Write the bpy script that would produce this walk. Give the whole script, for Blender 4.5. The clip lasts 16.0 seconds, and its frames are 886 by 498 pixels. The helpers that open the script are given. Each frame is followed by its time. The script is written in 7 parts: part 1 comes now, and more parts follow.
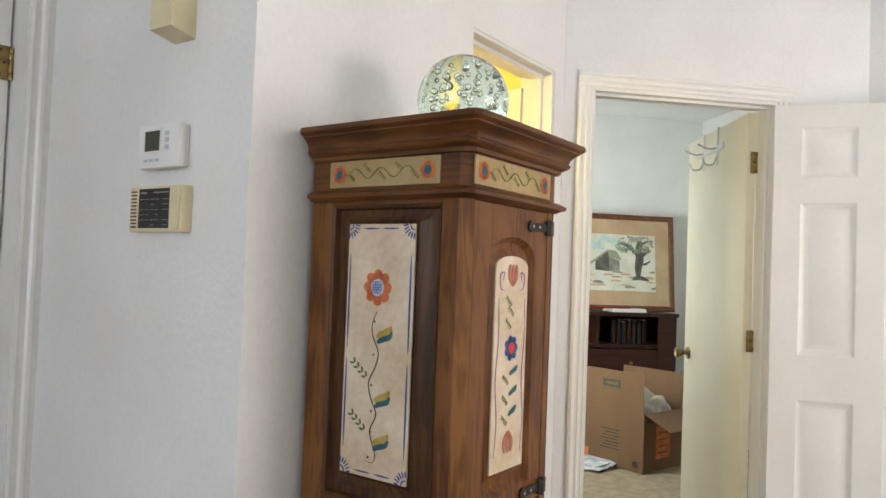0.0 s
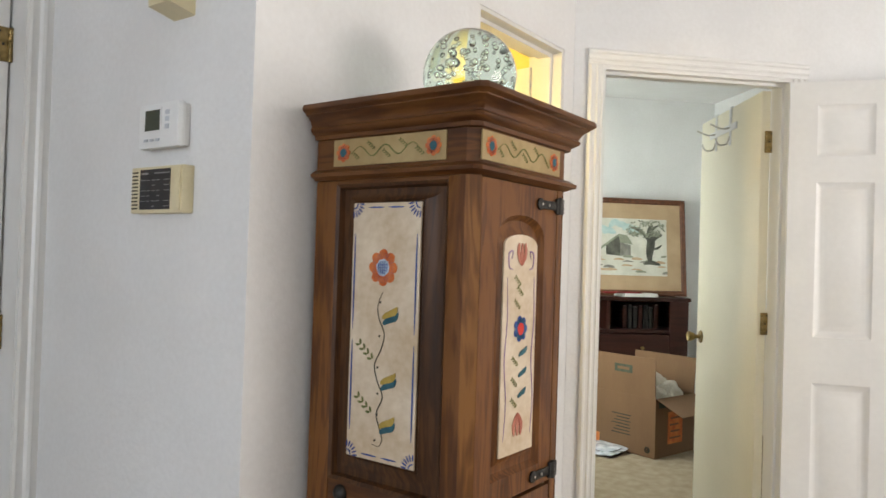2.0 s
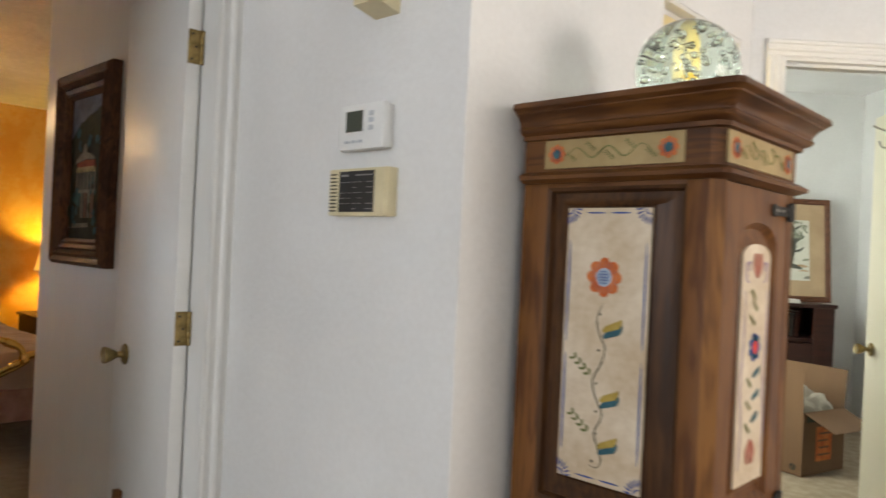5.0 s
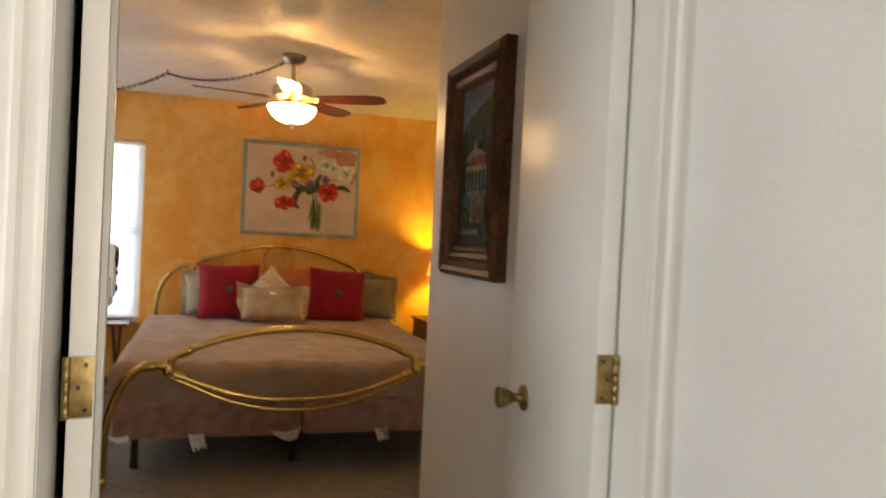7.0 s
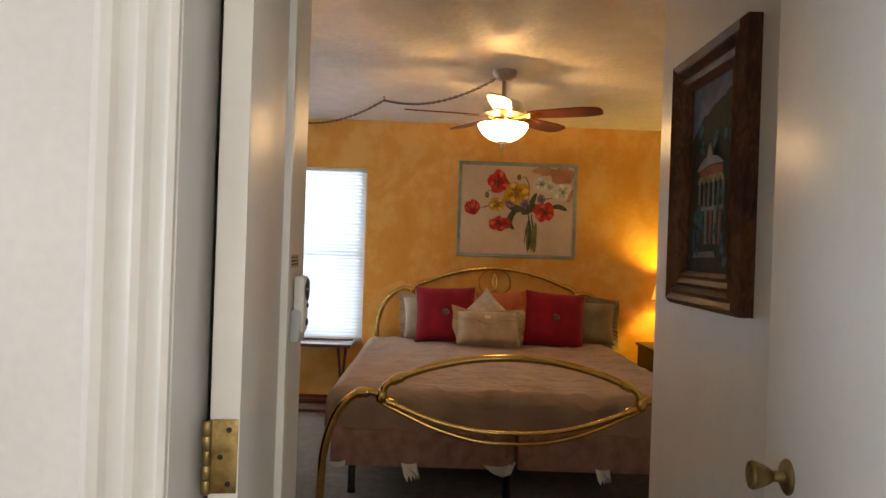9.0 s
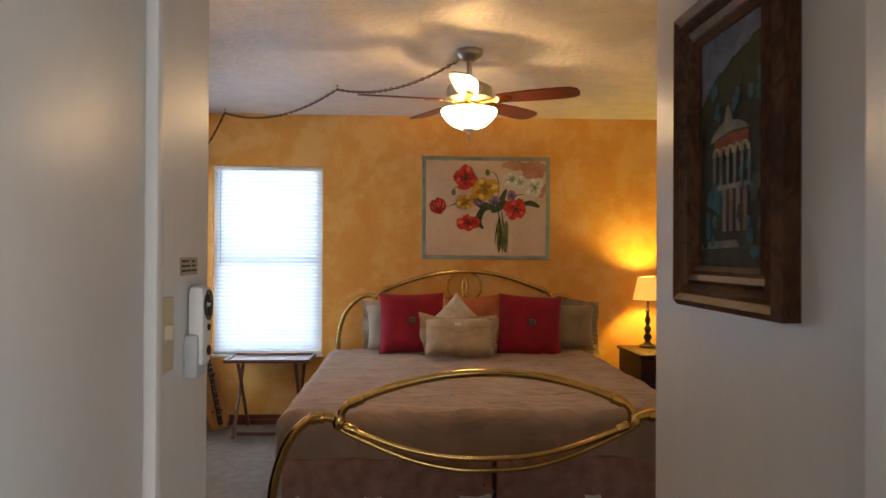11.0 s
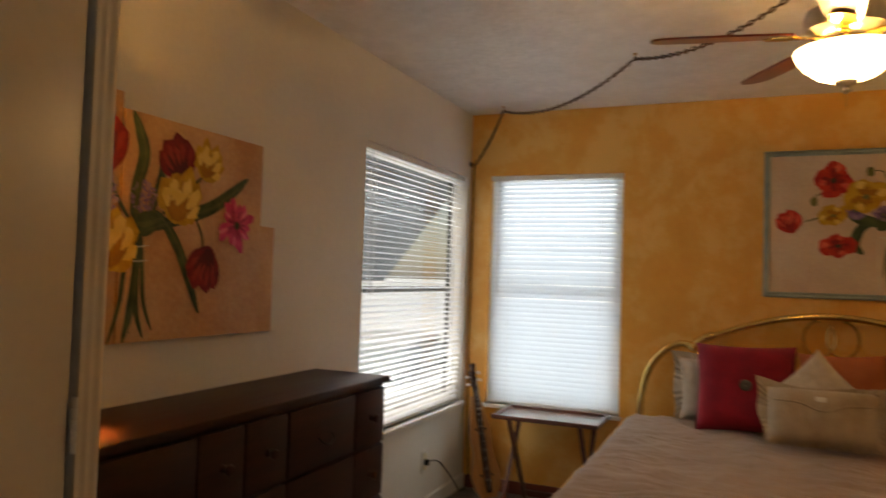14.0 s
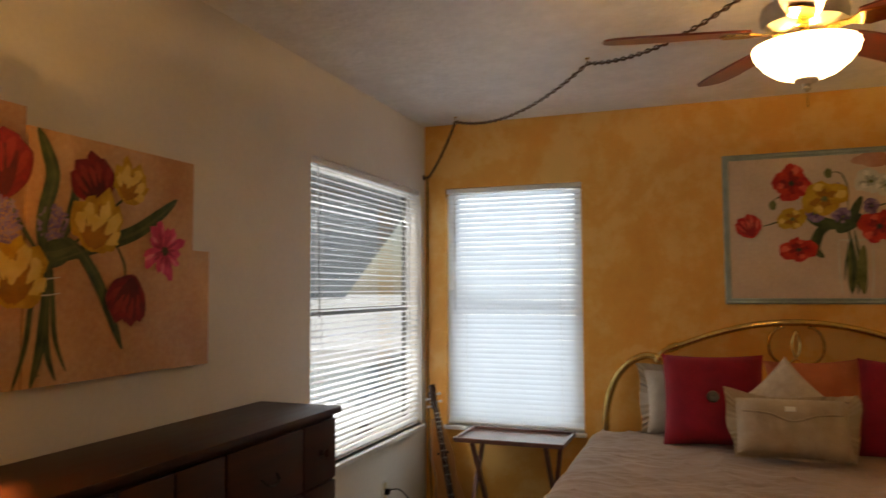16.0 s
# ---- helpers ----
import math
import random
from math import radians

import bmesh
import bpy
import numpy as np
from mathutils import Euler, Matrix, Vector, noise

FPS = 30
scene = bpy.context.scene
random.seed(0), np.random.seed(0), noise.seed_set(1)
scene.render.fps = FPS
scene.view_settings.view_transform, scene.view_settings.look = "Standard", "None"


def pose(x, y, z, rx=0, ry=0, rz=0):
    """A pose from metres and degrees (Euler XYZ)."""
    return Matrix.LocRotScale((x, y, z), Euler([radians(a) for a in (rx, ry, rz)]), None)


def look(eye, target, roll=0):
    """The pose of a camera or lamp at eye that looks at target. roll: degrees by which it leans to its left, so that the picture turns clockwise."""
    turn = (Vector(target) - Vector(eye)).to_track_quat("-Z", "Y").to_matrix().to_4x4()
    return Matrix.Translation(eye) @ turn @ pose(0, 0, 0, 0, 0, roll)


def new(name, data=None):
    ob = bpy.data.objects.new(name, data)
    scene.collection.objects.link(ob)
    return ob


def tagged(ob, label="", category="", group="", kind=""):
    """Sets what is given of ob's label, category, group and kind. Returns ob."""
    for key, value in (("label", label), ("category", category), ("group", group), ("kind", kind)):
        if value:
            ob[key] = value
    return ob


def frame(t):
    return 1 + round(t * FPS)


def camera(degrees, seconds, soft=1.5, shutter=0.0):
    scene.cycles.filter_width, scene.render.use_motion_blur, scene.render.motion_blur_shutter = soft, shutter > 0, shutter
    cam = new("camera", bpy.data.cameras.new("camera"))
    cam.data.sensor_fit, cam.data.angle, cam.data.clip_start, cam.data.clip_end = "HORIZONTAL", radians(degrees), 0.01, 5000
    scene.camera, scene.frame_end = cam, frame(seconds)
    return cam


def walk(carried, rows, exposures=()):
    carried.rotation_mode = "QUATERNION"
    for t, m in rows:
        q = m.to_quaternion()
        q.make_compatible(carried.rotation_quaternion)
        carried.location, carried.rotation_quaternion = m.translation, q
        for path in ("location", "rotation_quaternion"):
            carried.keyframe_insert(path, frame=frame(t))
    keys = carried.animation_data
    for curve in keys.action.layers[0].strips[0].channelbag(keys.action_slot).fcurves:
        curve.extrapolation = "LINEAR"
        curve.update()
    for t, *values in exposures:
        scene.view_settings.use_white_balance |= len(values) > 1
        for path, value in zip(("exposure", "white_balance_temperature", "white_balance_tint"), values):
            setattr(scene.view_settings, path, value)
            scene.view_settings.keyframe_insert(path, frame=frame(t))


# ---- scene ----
cam = camera(63.0, 16.0, shutter=0.5)
PATH = [
    (0, (2.184, 4.519, 1.317), (1.022, 6.145, 1.378), 2.2),
    (0.5, (2.18, 4.516, 1.316), (0.995, 6.125, 1.389), 2.5),
    (1, (2.188, 4.53, 1.312), (1.02, 6.152, 1.373), 1.5),
    (1.5, (2.183, 4.545, 1.309), (1.022, 6.173, 1.356), 1.0),
    (2, (2.168, 4.553, 1.301), (0.984, 6.164, 1.327), 1.8),
    (2.5, (2.15, 4.554, 1.294), (0.918, 6.13, 1.319), 2.5),
    (3, (2.152, 4.562, 1.286), (0.903, 6.124, 1.305), 1.8),
    (3.2, (2.156, 4.563, 1.286), (0.902, 6.121, 1.304), 1.6),
    (5.3, (1.864, 4.46, 1.317), (0.406, 5.829, 1.309), 3.4),
    (5.5, (1.804, 4.48, 1.305), (0.239, 5.725, 1.288), 3.8),
    (6, (1.673, 4.574, 1.33), (-0.139, 5.419, 1.33), 5.2),
    (6.3, (1.596, 4.606, 1.323), (-0.267, 5.333, 1.288), 4.3),
    (6.5, (1.52, 4.62, 1.311), (-0.346, 5.335, 1.244), 5.2),
    (7, (1.29, 4.675, 1.317), (-0.614, 5.287, 1.288), 2.8),
    (7.5, (1.136, 4.768, 1.325), (-0.844, 5.034, 1.423), 4.7),
    (8, (1.049, 4.783, 1.312), (-0.949, 4.866, 1.307), 4.1),
    (8.2, (1.039, 4.757, 1.328), (-0.961, 4.782, 1.308), 2.3),
    (10.3, (0.831, 4.772, 1.347), (-1.168, 4.822, 1.397), 1.6),
    (10.5, (0.752, 4.806, 1.35), (-1.245, 4.885, 1.412), 1.4),
    (11, (0.565, 4.79, 1.32), (-1.432, 4.89, 1.332), 0.3),
    (11.5, (0.327, 4.856, 1.328), (-1.672, 4.802, 1.346), 1.8),
    (12, (0.136, 4.869, 1.31), (-1.861, 4.777, 1.271), 2.0),
    (12.5, (-0.116, 4.868, 1.329), (-2.113, 4.768, 1.335), 0.2),
    (13, (-0.353, 4.882, 1.346), (-2.332, 4.593, 1.371), 0.4),
    (13.5, (-0.538, 4.921, 1.32), (-2.445, 4.317, 1.332), 1.6),
    (14, (-0.698, 4.859, 1.335), (-2.534, 4.068, 1.409), 1.8),
    (14.5, (-0.789, 4.888, 1.364), (-2.472, 3.813, 1.474), 1.2),
    (15, (-0.829, 4.887, 1.357), (-2.496, 3.789, 1.472), 1.3),
    (15.5, (-0.865, 4.876, 1.358), (-2.637, 3.953, 1.452), 0.7),
    (16, (-0.869, 4.832, 1.357), (-2.742, 4.14, 1.471), -0.3),
]
EXPOSURES = [(0, 0.0, 6750, 10), (3.2, 0.0, 6750, 10), (5.3, 0.06, 7200, 10), (6.5, 0.45, 8000, 10), (7.5, 0.12, 7600, 10), (8.2, -0.05, 7500, 10), (10.5, 0.18, 6800, 10),
             (11.0, 0.08, 6500, 10), (11.5, -0.52, 5900, 0), (12.0, -0.75, 6300, -10), (12.5, -0.48, 7300, 10), (14.0, -0.57, 8500, 10), (15.0, -0.52, 8500, 10), (16.0, -0.64, 8100, 10)]
walk(cam, [(t, look(eye, target, roll)) for t, eye, target, roll in PATH], EXPOSURES)

# ---- world and large lights ----
world = bpy.data.worlds.new("world")
scene.world = world
world.use_nodes = True
wn, wl = world.node_tree.nodes, world.node_tree.links
sky = wn.new("ShaderNodeTexSky")
sky.sky_type = "NISHITA"
sky.sun_disc = False
sky.sun_elevation, sky.sun_rotation = radians(56), radians(153)
wl.new(sky.outputs[0], wn["Background"].inputs[0])
wn["Background"].inputs[1].default_value = 0.15

sun = new("sun", bpy.data.lights.new("sun", "SUN"))
sun.data.energy, sun.data.angle, sun.data.color = 5.0, radians(0.5), (1.0, 0.96, 0.91)
sun.matrix_world = look((3, -6, 10), (0, 0, 0))


def area_lamp(name, eye, target, w, h, power, colour):
    d = bpy.data.lights.new(name, "AREA")
    d.shape, d.size, d.size_y, d.energy, d.color = "RECTANGLE", w, h, power, colour
    ob = new(name, d)
    ob.matrix_world = look(eye, target)
    return ob


def bulb(name, place, power, colour, radius):
    d = bpy.data.lights.new(name, "POINT")
    d.energy, d.color, d.shadow_soft_size = power, colour, radius
    ob = new(name, d)
    ob.location = place
    return ob


# daylight lamps: at unseen living-room windows, in the study, and outside the bedroom windows
area_lamp("window_light_east", (4.95, 6.6, 1.45), (0.8, 5.6, 1.3), 1.7, 1.3, 64, (1.0, 0.95, 0.90))
# added fill lamp that lifts the hall's shaded walls; no known window here
area_lamp("window_light_far_east", (4.95, 3.0, 1.45), (0.8, 5.6, 1.3), 1.3, 1.3, 13, (1.0, 0.96, 0.92))
area_lamp("window_light_south", (2.2, 0.06, 1.45), (2.0, 5.0, 1.3), 2.2, 1.4, 76, (0.72, 0.84, 1.0))
# added fill lamp out of view inside the study, which has no window opening
area_lamp("window_light_study", (-0.62, 8.38, 1.5), (0.3, 10.5, 1.4), 1.2, 1.1, 66, (0.90, 1.0, 0.97))
# lamp added above the side window, out of view, for the sky's light
area_lamp("window_light_side", (-4.335, 2.20, 2.95), (-4.1, 3.9, 0.9), 1.3, 0.8, 50, (0.86, 0.93, 1.0))
# lamp added below the sill, out of view, for light bounced off the ground
area_lamp("patio_light_side", (-4.335, 2.74, 0.12), (-3.9, 4.3, 2.4), 1.3, 0.5, 70, (0.86, 0.93, 1.0))
area_lamp("window_light_back", (-5.21, 3.72, 1.265), (0.0, 3.72, 1.265), 0.82, 1.42, 30, (0.70, 0.87, 1.0))
for k in range(3):
    bulb("fan_bulb", (-3.21 + 0.05 * math.cos(2.1 * k + 0.4), 5.112 + 0.05 * math.sin(2.1 * k + 0.4), 2.062), 9.5, (1.0, 0.58, 0.22), 0.010)
bulb("bedside_bulb", (-4.86, 6.625, 1.10), 21.0, (1.0, 0.66, 0.10), 0.03)
bulb("dresser_bulb", (-1.885, 3.36, 1.12), 34.0, (1.0, 0.54, 0.16), 0.03)
bulb("closet_bulb", (0.56, 6.02, 1.95), 26, (1.0, 0.78, 0.32), 0.06)

# ---- materials ----
def node_material(name):
    m = bpy.data.materials.new(name)
    m.use_nodes = True
    return m, m.node_tree.nodes, m.node_tree.links, m.node_tree.nodes["Principled BSDF"]


def surface(name, low, high, rough=0.6, metal=0.0, scale=6.0, fine=120.0, bump=0.15, stretch=(1, 1, 1), dist=0.002, spread=0.08, coat=0.0, sheen=0.0):
    """A mottled surface: colour between low and high at a large scale, a fine grain, gloss that wanders and a fine relief."""
    m, n, l, b = node_material(name)
    tc = n.new("ShaderNodeTexCoord")
    mp = n.new("ShaderNodeMapping")
    mp.inputs["Scale"].default_value = stretch
    l.new(tc.outputs["Object"], mp.inputs[0])
    big = n.new("ShaderNodeTexNoise")
    big.inputs["Scale"].default_value, big.inputs["Detail"].default_value = scale, 5
    small = n.new("ShaderNodeTexNoise")
    small.inputs["Scale"].default_value, small.inputs["Detail"].default_value = fine, 3
    for q in (big, small):
        l.new(mp.outputs[0], q.inputs["Vector"])
    add = n.new("ShaderNodeMath")
    add.operation = "MULTIPLY_ADD"
    l.new(small.outputs[0], add.inputs[0])
    add.inputs[1].default_value = 0.35
    l.new(big.outputs[0], add.inputs[2])
    rmp = n.new("ShaderNodeValToRGB")
    rmp.color_ramp.elements[0].position, rmp.color_ramp.elements[1].position = 0.50, 0.86
    rmp.color_ramp.elements[0].color, rmp.color_ramp.elements[1].color = (*low, 1), (*high, 1)
    l.new(add.outputs[0], rmp.inputs[0])
    l.new(rmp.outputs[0], b.inputs["Base Color"])
    rr = n.new("ShaderNodeMapRange")
    rr.inputs[3].default_value, rr.inputs[4].default_value = rough - spread, rough + spread
    l.new(big.outputs[0], rr.inputs[0])
    l.new(rr.outputs[0], b.inputs["Roughness"])
    b.inputs["Metallic"].default_value = metal
    b.inputs["Coat Weight"].default_value = coat
    b.inputs["Coat Roughness"].default_value = 0.2
    b.inputs["Sheen Weight"].default_value = sheen
    if bump:
        bp = n.new("ShaderNodeBump")
        bp.inputs["Strength"].default_value, bp.inputs["Distance"].default_value = bump, dist
        l.new(small.outputs[0], bp.inputs["Height"])
        l.new(bp.outputs[0], b.inputs["Normal"])
    return m


def glow(name, colour, strength, base=(0.8, 0.8, 0.8)):
    m, n, l, b = node_material(name)
    b.inputs["Base Color"].default_value = (*base, 1)
    b.inputs["Emission Color"].default_value = (*colour, 1)
    b.inputs["Emission Strength"].default_value = strength
    return m


WHITE_WALL = surface("white_wall_paint", (0.70, 0.69, 0.68), (0.78, 0.775, 0.77), 0.55, scale=2.0, fine=70, bump=0.35, dist=0.003)
CREAM_GLOSS = surface("cream_gloss_paint", (0.80, 0.69, 0.54), (0.86, 0.75, 0.60), 0.30, scale=3.0, fine=40, bump=0.08, stretch=(1, 1, 0.15))
GLOSS_WHITE = surface("white_gloss_paint", (0.70, 0.69, 0.67), (0.76, 0.75, 0.73), 0.36, scale=3.0, fine=40, bump=0.10, stretch=(1, 1, 0.15), dist=0.002)
CREAM_WALL = surface("off_white_bedroom_paint", (0.68, 0.66, 0.62), (0.76, 0.74, 0.70), 0.6, scale=2.0, fine=70, bump=0.3, dist=0.003)
YELLOW_PAINT = surface("yellow_closet_paint", (0.80, 0.62, 0.20), (0.86, 0.70, 0.28), 0.5, scale=2, fine=60)
CEILING_PAINT = surface("textured_ceiling_paint", (0.70, 0.69, 0.67), (0.80, 0.79, 0.77), 0.46, scale=9.0, fine=26, bump=0.55, dist=0.010)
CARPET = surface("grey_brown_carpet", (0.16, 0.14, 0.12), (0.26, 0.235, 0.205), 0.95, scale=14, fine=260, bump=0.8, dist=0.006, sheen=0.2)
TAN_CARPET = surface("tan_carpet", (0.30, 0.23, 0.15), (0.42, 0.34, 0.24), 0.95, scale=14, fine=260, bump=0.8, dist=0.006)


def sponge_paint():
    m, n, l, b = node_material("sponged_golden_yellow_paint")
    tc = n.new("ShaderNodeTexCoord")
    a = n.new("ShaderNodeTexNoise")
    a.inputs["Scale"].default_value, a.inputs["Detail"].default_value, a.inputs["Distortion"].default_value = 2.6, 9, 0.8
    c = n.new("ShaderNodeTexNoise")
    c.inputs["Scale"].default_value, c.inputs["Detail"].default_value, c.inputs["Roughness"].default_value = 7.0, 9, 0.7
    f = n.new("ShaderNodeTexNoise")
    f.inputs["Scale"].default_value, f.inputs["Detail"].default_value = 60, 3
    for q in (a, c, f):
        l.new(tc.outputs["Object"], q.inputs["Vector"])
    mx = n.new("ShaderNodeMath")
    mx.operation = "MULTIPLY_ADD"
    mx.inputs[1].default_value = 0.8
    l.new(c.outputs[0], mx.inputs[0])
    l.new(a.outputs[0], mx.inputs[2])
    rmp = n.new("ShaderNodeValToRGB")
    e = rmp.color_ramp.elements
    e[0].position, e[0].color = 0.55, (0.74, 0.32, 0.05, 1)
    e[1].position, e[1].color = 1.25, (0.83, 0.49, 0.145, 1)
    mid = rmp.color_ramp.elements.new(0.86)
    mid.color = (0.79, 0.39, 0.075, 1)
    l.new(mx.outputs[0], rmp.inputs[0])
    l.new(rmp.outputs[0], b.inputs["Base Color"])
    b.inputs["Roughness"].default_value = 0.48
    bp = n.new("ShaderNodeBump")
    bp.inputs["Strength"].default_value, bp.inputs["Distance"].default_value = 0.3, 0.003
    l.new(f.outputs[0], bp.inputs["Height"])
    l.new(bp.outputs[0], b.inputs["Normal"])
    return m


GOLD_WALL = sponge_paint()
BRASS = surface("polished_brass", (0.60, 0.41, 0.14), (0.78, 0.57, 0.22), 0.15, 1.0, scale=8, fine=60, bump=0.03)
OLD_BRASS = surface("tarnished_brass", (0.17, 0.12, 0.05), (0.36, 0.26, 0.11), 0.38, 1.0, scale=40, fine=200, bump=0.1)
NICKEL = surface("brushed_nickel", (0.50, 0.47, 0.43), (0.66, 0.62, 0.57), 0.32, 1.0, scale=20, fine=150, bump=0.05)
IRON = surface("blackened_iron", (0.02, 0.018, 0.016), (0.05, 0.045, 0.04), 0.5, 0.7, scale=30, fine=200, bump=0.3)
CHERRY = surface("dark_cherry_wood", (0.020, 0.0055, 0.0035), (0.044, 0.012, 0.007), 0.48, scale=5, fine=40, bump=0.06, stretch=(0.6, 6, 6))
CHERRY.node_tree.nodes["Principled BSDF"].inputs["Specular IOR Level"].default_value = 0.28
BLADE_WOOD = surface("red_mahogany_blade", (0.09, 0.018, 0.012), (0.17, 0.036, 0.022), 0.32, scale=8, fine=60, bump=0.05, stretch=(1, 8, 8), coat=0.3)


def wood(name, dark, mid, light, along=(1, 1, 0.10), rough=0.5, ring=16.0, coat=0.05):
    """Stained wood: uneven bands along the grain, fine streaks and a slow drift of the stain."""
    m, n, l, b = node_material(name)
    tc = n.new("ShaderNodeTexCoord")
    mp = n.new("ShaderNodeMapping")
    mp.inputs["Scale"].default_value = along
    l.new(tc.outputs["Object"], mp.inputs[0])
    warp = n.new("ShaderNodeTexNoise")
    warp.inputs["Scale"].default_value, warp.inputs["Detail"].default_value, warp.inputs["Distortion"].default_value = ring, 3, 1.2
    streak = n.new("ShaderNodeTexNoise")
    streak.inputs["Scale"].default_value, streak.inputs["Detail"].default_value = 130, 4
    drift = n.new("ShaderNodeTexNoise")
    drift.inputs["Scale"].default_value, drift.inputs["Detail"].default_value = 5, 3
    for q in (warp, streak):
        l.new(mp.outputs[0], q.inputs["Vector"])
    l.new(tc.outputs["Object"], drift.inputs["Vector"])
    bands = n.new("ShaderNodeMath")
    bands.operation = "PINGPONG"
    bands.inputs[1].default_value = 0.09
    l.new(warp.outputs[0], bands.inputs[0])
    a1 = n.new("ShaderNodeMath")
    a1.operation = "MULTIPLY_ADD"
    a1.inputs[1].default_value = 3.2
    l.new(bands.outputs[0], a1.inputs[0])
    l.new(drift.outputs[0], a1.inputs[2])
    a2 = n.new("ShaderNodeMath")
    a2.operation = "MULTIPLY_ADD"
    a2.inputs[1].default_value = 0.55
    l.new(streak.outputs[0], a2.inputs[0])
    l.new(a1.outputs[0], a2.inputs[2])
    rmp = n.new("ShaderNodeValToRGB")
    e = rmp.color_ramp.elements
    e[0].position, e[0].color = 0.62, (*dark, 1)
    e[1].position, e[1].color = 1.0, (*light, 1)
    c = rmp.color_ramp.elements.new(0.84)
    c.color = (*mid, 1)
    l.new(a2.outputs[0], rmp.inputs[0])
    l.new(rmp.outputs[0], b.inputs["Base Color"])
    b.inputs["Roughness"].default_value = rough
    b.inputs["Coat Weight"].default_value, b.inputs["Coat Roughness"].default_value = coat, 0.25
    b.inputs["Specular IOR Level"].default_value = 0.3
    bp = n.new("ShaderNodeBump")
    bp.inputs["Strength"].default_value, bp.inputs["Distance"].default_value = 0.15, 0.0015
    l.new(a2.outputs[0], bp.inputs["Height"])
    l.new(bp.outputs[0], b.inputs["Normal"])
    return m


PINE_TONES = (0.066, 0.020, 0.0036), (0.108, 0.036, 0.0064), (0.160, 0.060, 0.012)
PINE = wood("antiqued_pine_wood", *PINE_TONES)
PINE_DOOR = wood("antiqued_pine_door", *PINE_TONES, along=(1, 0.10, 1))
PINE_LEVEL = wood("antiqued_pine_moulding", (0.050, 0.0150, 0.003), (0.080, 0.0265, 0.0050), (0.122, 0.045, 0.0095), along=(0.10, 0.10, 1))
PINE_DARK = wood("dark_stained_pine", (0.030, 0.0115, 0.004), (0.050, 0.019, 0.006), (0.078, 0.031, 0.009), along=(1, 0.10, 1))
FRAME_WOOD = surface("brown_frame_wood", (0.085, 0.028, 0.011), (0.17, 0.062, 0.025), 0.58, scale=5, fine=40, bump=0.1, stretch=(6, 6, 1))
CARDBOARD = surface("brown_cardboard", (0.150, 0.079, 0.037), (0.180, 0.098, 0.047), 0.8, scale=3, fine=60, bump=0.10, stretch=(2, 2, 0.5))
def creases(m, scale, depth):
    """Adds long soft creases to a cloth's relief."""
    n, l = m.node_tree.nodes, m.node_tree.links
    tc = n.new("ShaderNodeTexCoord")
    mp = n.new("ShaderNodeMapping")
    mp.inputs["Scale"].default_value = (1.5, 0.8, 1.0)
    mp.inputs["Rotation"].default_value = (0, 0, 0.3)
    q = n.new("ShaderNodeTexNoise")
    q.inputs["Scale"].default_value, q.inputs["Detail"].default_value, q.inputs["Distortion"].default_value = scale, 4, 0.9
    fold = n.new("ShaderNodeMath")
    fold.operation = "PINGPONG"
    fold.inputs[1].default_value = 0.11
    low = [k for k in n if k.bl_idname == "ShaderNodeBump"][0]
    bp = n.new("ShaderNodeBump")
    bp.inputs["Strength"].default_value, bp.inputs["Distance"].default_value = 0.55, depth
    l.new(tc.outputs["Object"], mp.inputs[0])
    l.new(mp.outputs[0], q.inputs["Vector"])
    l.new(q.outputs[0], fold.inputs[0])
    l.new(fold.outputs[0], bp.inputs["Height"])
    l.new(bp.outputs[0], low.inputs["Normal"])
    return m


FABRIC_TAUPE = surface("taupe_bedspread_cloth", (0.275, 0.195, 0.150), (0.36, 0.262, 0.205), 0.85, scale=5, fine=400, bump=0.25, dist=0.001, sheen=0.15)
creases(FABRIC_TAUPE, 1.9, 0.12)
FABRIC_SHEET = surface("beige_satin_cloth", (0.36, 0.31, 0.25), (0.48, 0.42, 0.34), 0.6, scale=6, fine=300, bump=0.2, dist=0.001, sheen=0.2)
creases(FABRIC_SHEET, 4.0, 0.05)
FABRIC_CREAM = surface("cream_embroidered_cloth", (0.46, 0.37, 0.28), (0.60, 0.51, 0.41), 0.8, scale=25, fine=220, bump=0.6, dist=0.003, sheen=0.2)
FABRIC_BEIGE = surface("beige_linen_cloth", (0.34, 0.26, 0.18), (0.46, 0.37, 0.28), 0.85, scale=9, fine=260, bump=0.35, dist=0.002, sheen=0.15)
creases(FABRIC_BEIGE, 5.0, 0.03)
FABRIC_RED = surface("red_ribbed_cloth", (0.20, 0.002, 0.016), (0.31, 0.006, 0.026), 0.9, scale=8, fine=160, bump=0.4, stretch=(1, 1, 3), sheen=0.05)
FABRIC_RUST = surface("rust_orange_cloth", (0.45, 0.12, 0.05), (0.58, 0.18, 0.08), 0.85, scale=8, fine=160, bump=0.3)
FABRIC_OLIVE = creases(surface("khaki_satin_cloth", (0.20, 0.155, 0.10), (0.30, 0.235, 0.155), 0.55, scale=6, fine=300, bump=0.2, dist=0.001), 4.0, 0.05)
FABRIC_ROSE = surface("faded_rose_damask", (0.24, 0.125, 0.105), (0.37, 0.22, 0.19), 0.8, scale=16, fine=240, bump=0.3)
PLASTIC_WHITE = surface("white_plastic", (0.72, 0.72, 0.71), (0.78, 0.78, 0.77), 0.35, scale=10, fine=150, bump=0.03)
PLASTIC_IVORY = surface("ivory_plastic", (0.62, 0.54, 0.34), (0.70, 0.61, 0.40), 0.4, scale=10, fine=150, bump=0.03)
